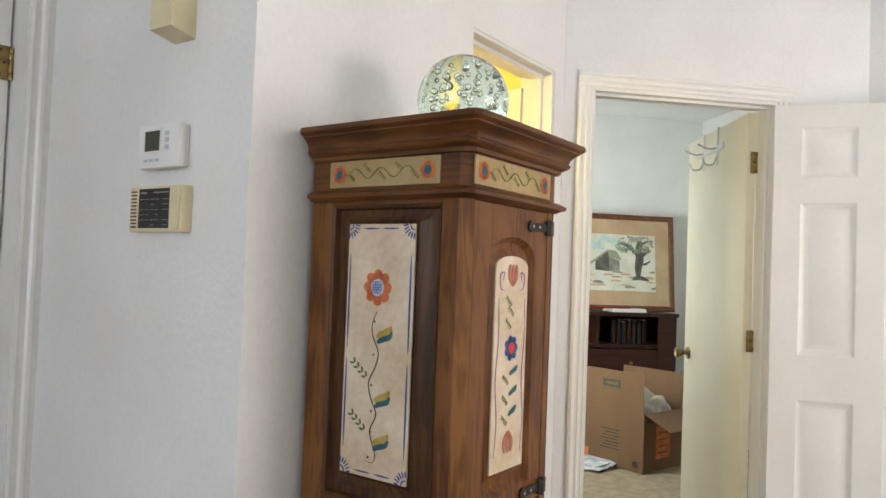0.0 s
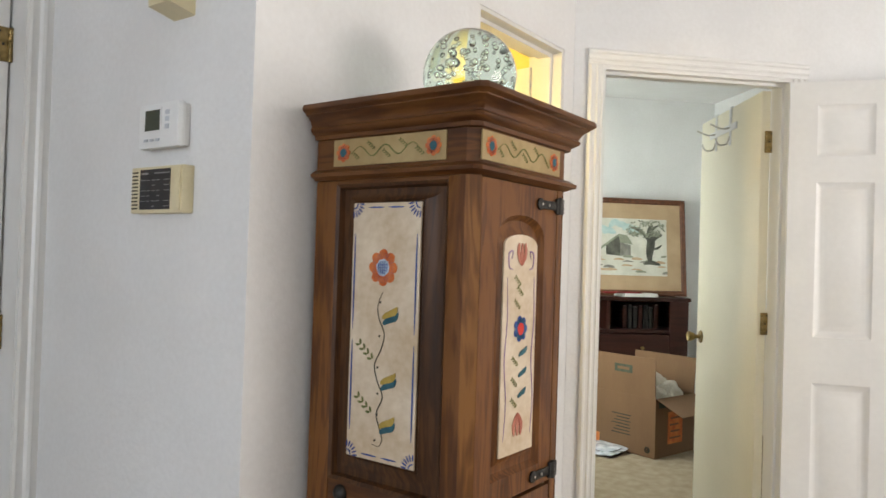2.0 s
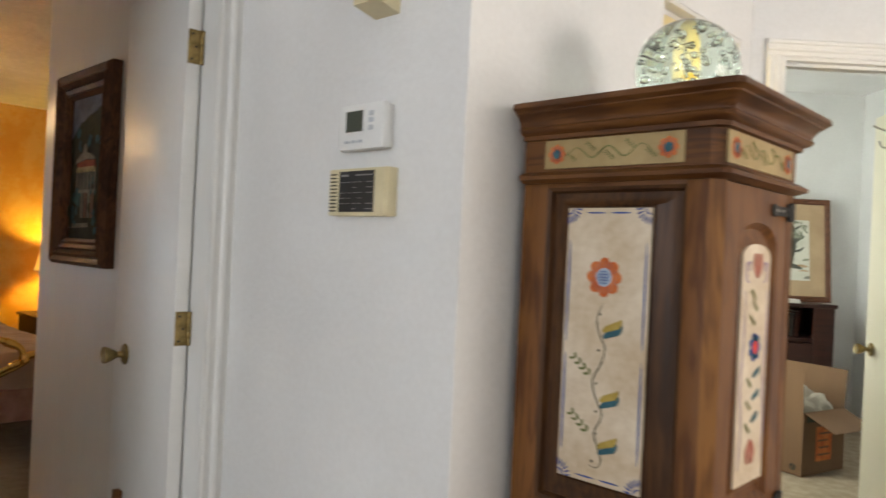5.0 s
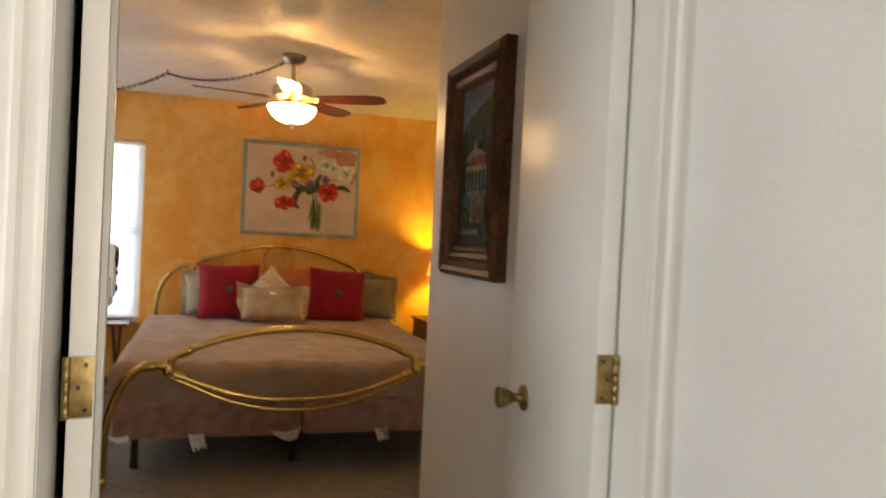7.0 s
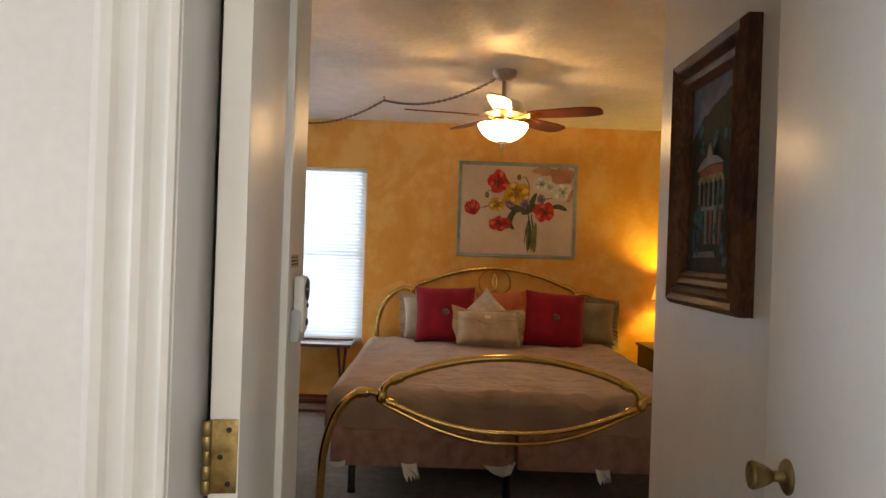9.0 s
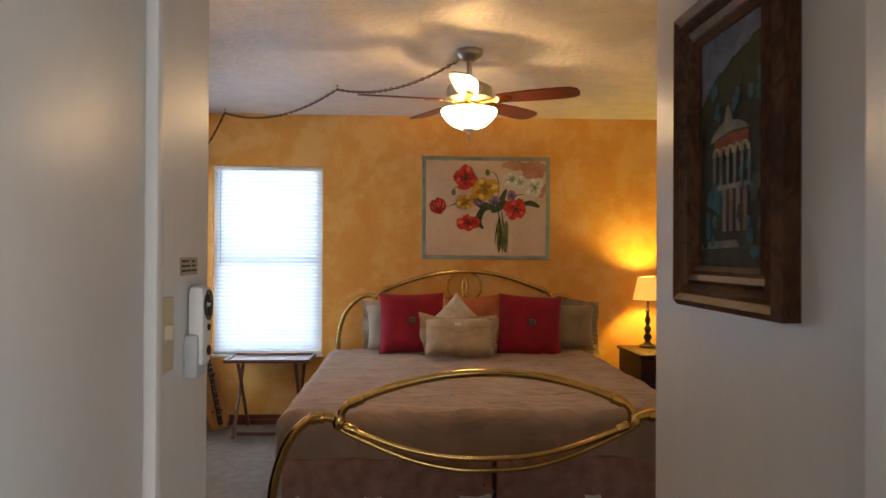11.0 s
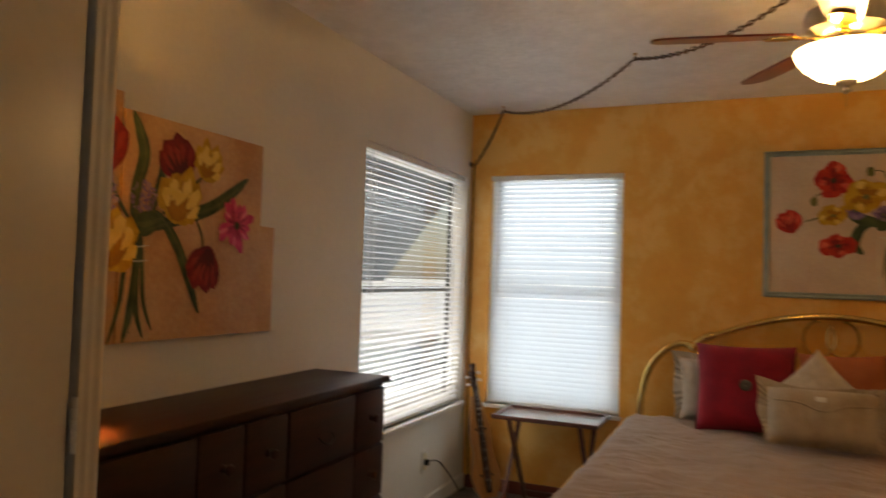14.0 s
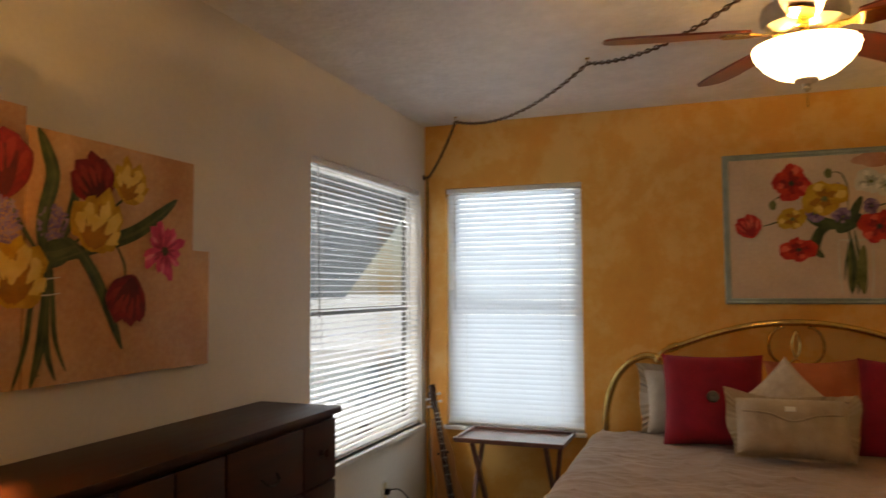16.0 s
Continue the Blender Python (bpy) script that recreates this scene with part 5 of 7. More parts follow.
def bloom(parent, k, kind, x, y, r, material, turn=90.0, squash=1.0):
    """A flower painted in three tones; kind: tulip (a cup), parrot (a ruffled cup), poppy (open) or star (many narrow petals)."""
    w = 0.0026 + 0.0011 * (k % 9)
    base, deep, light = bmesh.new(), bmesh.new(), bmesh.new()
    t = math.radians(turn)
    if kind in ("tulip", "parrot"):
        rx, ry = x - r * math.cos(t), y - r * math.sin(t)
        rows = ((-0.62, 1.75, 0.95), (0.62, 1.80, 0.95), (-0.24, 2.0, 1.05), (0.30, 1.95, 1.0), (0.02, 1.72, 1.0)) if kind == "tulip" else ((-0.85, 1.5, 0.85), (0.85, 1.45, 0.85), (-0.45, 1.85, 0.9), (0.48, 1.8, 0.85), (-0.05, 2.0, 0.95), (0.2, 1.4, 0.8))
        for j, (a, ln, wd) in enumerate(rows):
            rag = 0.14 if kind == "tulip" else 0.55
            petal(base, rx, ry, t + a, r * ln, r * wd, w + 0.00007 * j, k * 7 + j, rag, -0.22 * a)
            petal(deep, rx + 0.1 * r * math.cos(t + a), ry + 0.1 * r * math.sin(t + a), t + a * 0.92 + 0.12, r * ln * 0.72, r * wd * 0.30, w + 0.00045 + 0.00003 * j, k * 5 + j, 0.5, -0.2 * a)
            petal(light, rx + r * ln * 0.42 * math.cos(t + a), ry + r * ln * 0.42 * math.sin(t + a), t + a * 0.9 - 0.08, r * ln * 0.46, r * wd * (0.26 if kind == "tulip" else 0.5), w + 0.00065 + 0.00003 * j, k * 3 + j, 0.5, -0.1 * a)
    else:
        n = 6 if kind == "poppy" else 13
        for j in range(n):
            a = t + 2 * math.pi * (j + 0.22 * math.sin(j * 2.4 + k)) / n
            ln = r * (1.0 + 0.16 * math.sin(j * 1.9 + k * 1.3)) * (abs(math.cos(a)) + squash * abs(math.sin(a))) / (abs(math.cos(a)) + abs(math.sin(a)))
            petal(base, x, y, a, ln, r * (1.15 if kind == "poppy" else 0.40), w + 0.00004 * j, k * 7 + j, 0.35, 0.08 * math.sin(j))
            petal(deep, x, y, a + 0.15, ln * 0.62, r * (0.30 if kind == "poppy" else 0.12), w + 0.00062 + 0.00002 * j, k * 5 + j, 0.6)
            if j % 2:
                petal(light, x + 0.45 * ln * math.cos(a - 0.2), y + 0.45 * ln * math.sin(a - 0.2), a - 0.1, ln * 0.45, r * (0.42 if kind == "poppy" else 0.14), w + 0.00082 + 0.00002 * j, k * 3 + j, 0.6)
    fl = part("painted_flower", base, material, parent)
    part("petal_shading", deep, DEEPER[material.name], fl)["kind"] = "stuff"
    part("petal_light", light, PALER[material.name], fl)["kind"] = "stuff"
    if kind in ("poppy", "star"):
        bm = bmesh.new()
        blossom(bm, x + 0.03 * r, y - 0.03 * r, r * 0.17, 6, w + 0.0011, 0.3, 0, squash, k + 50)
        part("flower_eye", bm, P_DARK if material in (P_RED, P_PINK) else P_OLIVE, fl)


def lilac(parent, spots, material):
    """A loose spray of tiny florets."""
    for x, y, r, count in spots:
        bm, hi = bmesh.new(), bmesh.new()
        for k in range(count):
            a, q = k * 2.4, r * math.sqrt((k + 0.5) / count)
            blossom(bm if k % 3 else hi, x + q * math.cos(a) * 1.1, y + q * math.sin(a), 0.0062 + 0.0025 * math.sin(k * 1.7), 4, 0.0014 + 0.00002 * k, 0.4, k, 1, k)
        fl = part("painted_lilac", bm, material, parent)
        part("lilac_light", hi, PALER[material.name], fl)


# poppies over the bed
poppies = thing("poppy_painting", face(X_BACK, 4.905, 1.275, "+x"), "painting of poppies in a vase in a pale blue frame", "painting")
part("canvas", boxes((0.015, 0.985, 0.015, 0.785, 0.002, 0.018)), surface("cream_painted_ground", (0.60, 0.44, 0.32), (0.74, 0.60, 0.47), 0.6, scale=3, fine=60, bump=0.2), poppies)
bm = bmesh.new()
blossom(bm, 0.875, 0.70, 0.105, 5, 0.0192, 0.15, 0.3, 0.75, 9)
blossom(bm, 0.72, 0.735, 0.10, 4, 0.0188, 0.2, 0.1, 0.40, 4)
blossom(bm, 0.93, 0.55, 0.045, 4, 0.0190, 0.2, 0.1, 1.6, 5)
part("painted_background", bm, surface("rust_pink_ground", (0.42, 0.17, 0.10), (0.58, 0.32, 0.22), 0.6, scale=8, fine=60), poppies, "rust-pink painted corner")
strip_frame(poppies, 1.0, 0.80, 0.034, 0.026, surface("pale_blue_green_frame", (0.24, 0.30, 0.28), (0.36, 0.42, 0.38), 0.5, scale=12, fine=80))
art = new("painted_bouquet", mesh("painted_bouquet", boxes((0.60, 0.604, 0.04, 0.044, 0, 0.0008)), P_GREEN))
art.parent = poppies
art.location.z = 0.0185
bm = bmesh.new()
for pts, wd in (([(0.60, 0.05), (0.615, 0.20), (0.60, 0.36)], 0.022), ([(0.63, 0.05), (0.625, 0.2), (0.59, 0.40)], 0.016), ([(0.66, 0.06), (0.645, 0.2), (0.62, 0.38)], 0.016), ([(0.57, 0.12), (0.58, 0.22), (0.60, 0.33)], 0.010),
               ([(0.48, 0.24), (0.44, 0.29), (0.47, 0.38), (0.56, 0.42)], 0.050), ([(0.40, 0.46), (0.48, 0.42), (0.58, 0.40)], 0.060), ([(0.60, 0.38), (0.62, 0.46), (0.66, 0.55)], 0.045), ([(0.54, 0.37), (0.60, 0.42), (0.66, 0.45)], 0.08),
               ([(0.78, 0.43), (0.85, 0.44), (0.92, 0.41)], 0.042), ([(0.19, 0.41), (0.26, 0.43), (0.32, 0.46)], 0.008), ([(0.59, 0.46), (0.60, 0.58), (0.57, 0.67), (0.52, 0.68)], 0.007), ([(0.66, 0.46), (0.74, 0.50), (0.80, 0.51)], 0.008),
               ([(0.24, 0.54), (0.27, 0.56), (0.31, 0.57)], 0.006), ([(0.42, 0.32), (0.46, 0.37), (0.52, 0.40)], 0.008)):
    bm = bmesh.new()
    stroke(bm, pts, wd, 0.0012 + 0.02 * wd)
    part("painted_leaf", bm, P_GREEN, art)
bm = bmesh.new()
for x, y in ((0.245, 0.52), (0.51, 0.675)):
    bm = bmesh.new()
    blossom(bm, x, y, 0.018, 3, 0.0030, 0.1, 1, 1.5, 3)
    part("painted_bud", bm, P_OLIVE, art)
bm = bmesh.new()
for pts in ([(0.545, 0.33), (0.55, 0.15), (0.56, 0.04)], [(0.70, 0.33), (0.70, 0.15), (0.69, 0.04)], [(0.545, 0.33), (0.62, 0.325), (0.70, 0.33)]):
    stroke(bm, pts, 0.007, 0.0012)
part("painted_vase", bm, P_WHITE, art)
for pts, wd in (([(0.60, 0.06), (0.61, 0.18), (0.60, 0.31)], 0.05), ([(0.655, 0.05), (0.65, 0.17), (0.66, 0.30)], 0.045)):
    bm = bmesh.new()
    stroke(bm, pts, wd, 0.0016)
    part("vase_shade", bm, P_OLIVE, art)
for k, row in enumerate((("poppy", 0.57, 0.45, 0.045, P_VIOLET), ("poppy", 0.44, 0.47, 0.045, P_VIOLET), ("poppy", 0.70, 0.50, 0.040, P_VIOLET), ("tulip", 0.545, 0.60, 0.026, P_VIOLET), ("poppy", 0.70, 0.625, 0.075, P_WHITE, 60, 0.7), ("poppy", 0.765, 0.60, 0.055, P_WHITE, 20, 0.9), ("poppy", 0.875, 0.565, 0.075, P_WHITE, 40, 1.0),
                         ("poppy", 0.335, 0.445, 0.068, P_YELLOW, 10, 0.85), ("poppy", 0.485, 0.545, 0.105, P_YELLOW, 70, 0.85), ("poppy", 0.335, 0.635, 0.088, P_RED, 30, 1.05), ("tulip", 0.125, 0.415, 0.066, P_RED, 110), ("poppy", 0.36, 0.285, 0.082, P_RED, 15, 0.75), ("poppy", 0.73, 0.395, 0.088, P_RED, 50, 0.95))):
    bloom(art, k, *row)

# tulips on stepped canvases above the dresser
TULIP_GROUND = surface("peach_painted_ground", (0.48, 0.23, 0.10), (0.68, 0.43, 0.24), 0.6, scale=2.5, fine=70, bump=0.2)
tulips = thing("tulip_canvas_set", face(-1.668, Y_SIDE, 1.10, "+y"), "tulip bouquet painted over stepped canvases", "painting")
for x0, x1, y0, y1, d in ((0.02, 0.552, 0.30, 0.735, 0.030), (0.02, 0.552, 0.012, 0.297, 0.030), (0.555, 1.19, 0.012, 0.688, 0.034), (1.10, 1.285, 0.008, 0.396, 0.026)):
    part("canvas", boxes((x0, x1, y0, y1, 0.002, d, 0.002)), TULIP_GROUND, tulips)
art = new("painted_bouquet", mesh("painted_bouquet", boxes((0.60, 0.604, 0.04, 0.044, 0, 0.0008)), P_GREEN))
art.parent = tulips
art.location.z = 0.0345
bm = bmesh.new()
for pts, wd in (([(0.525, 0.012), (0.56, 0.12), (0.575, 0.23), (0.60, 0.36)], 0.016), ([(0.577, 0.014), (0.60, 0.10), (0.615, 0.22), (0.62, 0.36)], 0.030), ([(0.652, 0.024), (0.625, 0.10), (0.62, 0.20), (0.63, 0.33)], 0.020), ([(0.684, 0.045), (0.65, 0.13), (0.64, 0.22), (0.635, 0.32)], 0.016),
                ([(0.62, 0.30), (0.60, 0.43), (0.63, 0.56), (0.61, 0.63), (0.582, 0.686)], 0.044), ([(0.63, 0.32), (0.675, 0.43), (0.70, 0.50), (0.705, 0.58)], 0.034), ([(0.64, 0.34), (0.76, 0.38), (0.92, 0.434), (1.03, 0.50), (1.105, 0.556)], 0.046), ([(0.66, 0.41), (0.72, 0.37), (0.785, 0.29), (0.845, 0.17), (0.881, 0.089)], 0.036),
                ([(0.50, 0.50), (0.545, 0.42), (0.61, 0.34)], 0.012), ([(0.40, 0.215), (0.47, 0.27), (0.56, 0.33)], 0.045), ([(0.85, 0.40), (0.885, 0.34), (0.89, 0.29)], 0.009), ([(0.41, 0.44), (0.43, 0.40), (0.445, 0.36)], 0.030), ([(0.60, 0.36), (0.64, 0.36), (0.70, 0.385)], 0.075), ([(0.90, 0.55), (0.80, 0.47), (0.68, 0.37)], 0.010)):
    bm, hi = bmesh.new(), bmesh.new()
    stroke(bm, pts, wd, 0.0012 + 0.02 * wd)
    lf = part("painted_leaf", bm, P_GREEN, art)
    stroke(hi, [(a + 0.12 * wd, b) for a, b in pts], wd * 0.22, 0.0018 + 0.02 * wd)
    part("leaf_light", hi, P_SAGE, lf)
for y in (0.255, 0.298):
    bm = bmesh.new()
    stroke(bm, [(0.57, y), (0.61, y - 0.006), (0.665, y)], 0.004, 0.0026)
    part("painted_vase_rim", bm, P_WHITE, art)
lilac(art, ((0.455, 0.43, 0.075, 130), (0.40, 0.36, 0.065, 100), (0.635, 0.44, 0.046, 55)), P_VIOLET)
for k, row in enumerate((("tulip", 0.476, 0.580, 0.092, P_DARKRED, 100), ("tulip", 0.765, 0.575, 0.078, P_DARKRED, 112), ("parrot", 0.530, 0.312, 0.092, P_YELLOW, 80), ("parrot", 0.785, 0.458, 0.090, P_YELLOW, 70), ("parrot", 0.905, 0.585, 0.066, P_YELLOW, 60), ("tulip", 0.890, 0.232, 0.078, P_DARKRED, 250), ("star", 1.043, 0.388, 0.088, P_PINK, 20), ("poppy", 0.375, 0.470, 0.050, P_PINK, 20))):
    bloom(art, k, *row)

# framed relief picture in the passage
relief = thing("framed_relief_picture", face(-1.388, 5.57, 1.185, "-y"), "dark picture of a domed pavilion in a deep brown wooden frame", "picture")
RELIEF_WOOD = wood("worn_brown_frame_wood", (0.040, 0.014, 0.006), (0.070, 0.026, 0.011), (0.110, 0.044, 0.018), along=(0.3, 0.3, 1), rough=0.5)
strip_frame(relief, 0.56, 0.785, 0.060, 0.055, RELIEF_WOOD)
inner = new("inner_frame", mesh("inner_frame", boxes((0.05, 0.055, 0.05, 0.055, 0, 0.01)), RELIEF_WOOD))
inner.parent = relief
inner.location = (0.057, 0.057, 0)
strip_frame(inner, 0.446, 0.671, 0.050, 0.038, RELIEF_WOOD, name="inner_rail")
OX, OY, OW, OH = 0.105, 0.105, 0.35, 0.575
part("panel", boxes((OX, OX + OW, OY, OY + OH, 0.004, 0.012)), surface("night_landscape_paint", (0.010, 0.012, 0.010), (0.040, 0.046, 0.034), 0.85, scale=14, fine=60, bump=0.4), relief)


def relief_part(name, outline, depth, w, material):
    bm = bmesh.new()
    slab(bm, [(OX + OW * a, OY + OH * b) for a, b in outline], depth, Matrix.Translation((0, 0, w)))
    return part(name, bm, material, relief)


P_SKY = paint("dusk_sky_paint", (0.075, 0.095, 0.15), (0.16, 0.19, 0.27))
P_MOSS = paint("dim_moss_paint", (0.012, 0.018, 0.009), (0.038, 0.045, 0.020))
P_CREAM = paint("ivory_arch_paint", (0.30, 0.24, 0.13), (0.46, 0.38, 0.22))
P_BRICK = paint("brick_red_paint", (0.16, 0.030, 0.016), (0.27, 0.070, 0.035))
P_ROSE = paint("dull_rose_paint", (0.14, 0.075, 0.06), (0.25, 0.15, 0.12))
relief_part("painted_sky", [(0, 1), (0, 0.70), (0.20, 0.80), (0.36, 0.83), (0.62, 0.88), (0.86, 0.90), (1, 0.97), (1, 1)], 0.0012, 0.0134, P_SKY)
relief_part("painted_hill", [(0, 0.71), (0.14, 0.77), (0.30, 0.83), (0.38, 0.82), (0.52, 0.87), (0.66, 0.85), (0.80, 0.91), (1, 0.92), (1, 0.66), (0.6, 0.70), (0.3, 0.66), (0, 0.64)], 0.0014, 0.0142, P_MOSS)
relief_part("painted_dome", [(0.20, 0.535), (0.24, 0.565), (0.34, 0.595), (0.42, 0.606), (0.44, 0.650), (0.47, 0.675), (0.50, 0.650), (0.52, 0.606), (0.62, 0.598), (0.72, 0.575), (0.76, 0.555), (0.50, 0.560)], 0.004, 0.019, P_STONE)
relief_part("painted_band", [(0.25, 0.495), (0.24, 0.535), (0.50, 0.556), (0.75, 0.548), (0.76, 0.50), (0.5, 0.49)], 0.003, 0.017, P_BRICK)
for k in range(5):
    bm = bmesh.new()
    x = OX + OW * (0.25 + 0.105 * k)
    tube(bm, [(x + OW * 0.05 + OW * 0.048 * math.cos(a), OY + OH * 0.468 + OH * 0.032 * math.sin(a), 0.018) for a in [math.pi * j / 8 for j in range(9)]], 0.0042, 6)
    part("painted_arch", bm, P_CREAM, relief)
for k in range(6):
    x = OX + OW * (0.247 + 0.105 * k)
    part("painted_column", boxes((x - 0.003, x + 0.004, OY + OH * 0.33, OY + OH * 0.468, 0.0145, 0.0185)), P_STONE, relief)
relief_part("painted_terrace", [(0.22, 0.325), (0.78, 0.325), (0.80, 0.345), (0.20, 0.345)], 0.003, 0.018, P_STONE)
for k in range(4):
    x0 = 0.38 + 0.10 * k
    relief_part("painted_pillar", [(x0, 0.15), (x0 + 0.055, 0.15), (x0 + 0.055, 0.325), (x0, 0.325)], 0.0025, 0.0165, P_ROSE if k % 2 else P_STONE)
relief_part("painted_path", [(0.02, 0.075), (0.62, 0.085), (0.58, 0.115), (0.02, 0.105)], 0.0015, 0.0145, P_STONE)
random.seed(21)
for k in range(46):
    bm = bmesh.new()
    a, b = random.random(), random.random()
    x, y = (0.02 + 0.30 * a, 0.10 + 0.30 * b) if k % 3 == 0 else (0.60 + 0.36 * a, 0.05 + 0.36 * b) if k % 3 == 1 else (0.05 + 0.9 * a, 0.62 + 0.14 * b)
    blossom(bm, OX + OW * x, OY + OH * y, 0.009 + 0.010 * random.random(), 5, 0.0150 + 0.00012 * k, 0.35, k, 1.3, k)
    part("painted_bush", bm, P_TEAL if k % 4 else P_MOSS, relief)

# ---- passage wall fittings ----
plate = thing("light_switch", face(-0.472, 4.42, 1.135, "+y"), "ivory double light switch plate", "light switch")
part("cover_plate", boxes((0, 0.118, 0, 0.115, 0, 0.006, 0.002)), PLASTIC_IVORY, plate)
for x in (0.036, 0.082):
    part("toggle", boxes((x - 0.005, x + 0.005, 0.052, 0.074, 0.006, 0.017, 0.002)), PLASTIC_IVORY, plate)
    part("plate_slot", boxes((x - 0.008, x + 0.008, 0.046, 0.070, 0.006, 0.0068)), PLASTIC_WHITE, plate)
holder = thing("fan_remote_control", face(-0.655, 4.42, 1.108, "+y"), "grey fan remote control in its wall holder", "remote control")
part("holder", boxes((0, 0.068, 0, 0.075, 0, 0.024, 0.008)), PLASTIC_GREY, holder)
part("remote_body", boxes((0.007, 0.061, 0.02, 0.155, 0.004, 0.032, 0.012)), PLASTIC_WHITE, holder)
bm = bmesh.new()
tube(bm, [(0.034 + 0.020 * math.cos(a), 0.122 + 0.024 * math.sin(a), 0.0325) for a in [k * math.pi / 12 for k in range(25)]], 0.0026, 8)
part("button_ring", bm, BLACK_PANEL, holder, "dark oval ring round the buttons")
for x, y, r in ((0.034, 0.133, 0.008), (0.034, 0.111, 0.009), (0.034, 0.084, 0.006), (0.034, 0.045, 0.009)):
    bm = bmesh.new()
    lathe(bm, [(r, 0.031), (r, 0.0345), (r * 0.7, 0.036), (r * 0.2, 0.036)], 16, Matrix.Translation((x, y, 0)))
    part("remote_button", bm, BLACK_PANEL, holder, "dark round button")
note = thing("label_strip", face(-0.632, 4.42, 1.281, "+y"), "small pale paper label with faded print", "label")
part("paper", boxes((0, 0.098, 0, 0.030, 0, 0.0015)), surface("aged_label_paper", (0.46, 0.38, 0.27), (0.56, 0.48, 0.35), 0.8, scale=30, fine=120, bump=0.05), note)
for k in range(3):
    for x0, x1 in ((0.008, 0.030), (0.034, 0.060 - 0.006 * k), (0.065, 0.090 - 0.005 * k)):
        part("print_word", boxes((x0, x1, 0.006 + 0.008 * k, 0.0092 + 0.008 * k, 0.0015, 0.0021)), P_DARK, note)

# ---- hall wall fittings ----
stat = thing("thermostat", face(0.695, 5.455, 1.515, "-y"), "white electronic thermostat with a grey display", "thermostat")
part("back_plate", boxes((0.006, 0.142, 0.004, 0.094, 0, 0.012, 0.004)), PLASTIC_WHITE, stat)
part("housing", boxes((0, 0.148, 0, 0.098, 0.012, 0.034, 0.010)), PLASTIC_WHITE, stat)
part("display", boxes((0.030, 0.086, 0.038, 0.082, 0.034, 0.0352)), LCD, stat, "dark grey-green display")
part("display_bezel", boxes((0.026, 0.090, 0.034, 0.038, 0.0335, 0.036), (0.026, 0.090, 0.082, 0.086, 0.0335, 0.036), (0.026, 0.030, 0.038, 0.082, 0.0335, 0.036), (0.086, 0.090, 0.038, 0.082, 0.0335, 0.036)), PLASTIC_WHITE, stat)
for x, y in ((0.035, 0.018), (0.056, 0.018), (0.077, 0.018)):
    part("push_button", boxes((x - 0.007, x + 0.007, y - 0.003, y + 0.003, 0.034, 0.0362, 0.001)), PLASTIC_GREY, stat)
for y in (0.044, 0.060, 0.074):
    part("arrow_button", boxes((0.104, 0.118, y - 0.005, y + 0.005, 0.034, 0.0362, 0.001)), PLASTIC_GREY, stat)
pad = thing("alarm_keypad", face(0.668, 5.455, 1.378, "-y"), "cream alarm keypad with a black lettered panel", "keypad")
part("housing", boxes((0, 0.190, 0, 0.100, 0, 0.028, 0.003)), PLASTIC_IVORY, pad)
part("black_panel", boxes((0.036, 0.152, 0.008, 0.094, 0.028, 0.0295)), BLACK_PANEL, pad, "black lettered panel")
for k in range(11):
    part("grille_slot", boxes((0.004, 0.026, 0.009 + 0.0078 * k, 0.0122 + 0.0078 * k, 0.0275, 0.0288)), P_DARK, pad)
part("flip_cover", boxes((0.154, 0.186, 0.004, 0.096, 0.028, 0.033, 0.002)), PLASTIC_IVORY, pad)
bm = boxes((0.042, 0.066, 0.083, 0.087, 0.0295, 0.0301), (0.09, 0.146, 0.084, 0.0865, 0.0295, 0.0301))
for r in range(6):
    for x, ln in ((0.040, 0.018), (0.064, 0.010), (0.082, 0.012), (0.100, 0.010), (0.126, 0.021)):
        if (r * 3 + int(x * 1000)) % 4:
            box(bm, x, x + ln, 0.014 + 0.0112 * r, 0.0155 + 0.0112 * r, 0.0295, 0.0301)
part("panel_print", bm, paint("grey_print", (0.22, 0.22, 0.22), (0.30, 0.30, 0.30)), pad, "small grey unreadable print")
chime = thing("door_chime", face(0.765, 5.455, 1.795, "-y"), "cream door-chime box with a slotted front", "door chime")
bm = bmesh.new()
slab(bm, [(0, 0), (0.075, 0.0), (0.075, 0.20), (0.0, 0.20)], 0.062, Matrix.Translation((0, 0, 0.062)))
for v in bm.verts:
    if v.co.y < 0.01 and v.co.z > 0.03:
        v.co.y += 0.014
part("housing", bm, PLASTIC_IVORY, chime)
part("window_slot", boxes((0.020, 0.055, 0.105, 0.125, 0.0615, 0.0635)), P_DARK, chime, "dark slot")
part("slot_bar", boxes((0.020, 0.055, 0.13, 0.145, 0.0615, 0.0645)), PAPER, chime)
bm = bmesh.new()
for k in range(5):
    box(bm, -0.001, 0.001, 0.03 + 0.02 * k, 0.034 + 0.02 * k, 0.008, 0.052)
part("side_slot", bm, P_OLIVE, chime)

# ---- painted armoire and glass ball ----
arm = thing("painted_armoire", pose(0, 0, 0), "antiqued pine armoire with folk-painted flower panels", "armoire")
X0, X1, Y0, Y1, CUT = 1.064, 1.461, 5.605, 5.962, 0.021


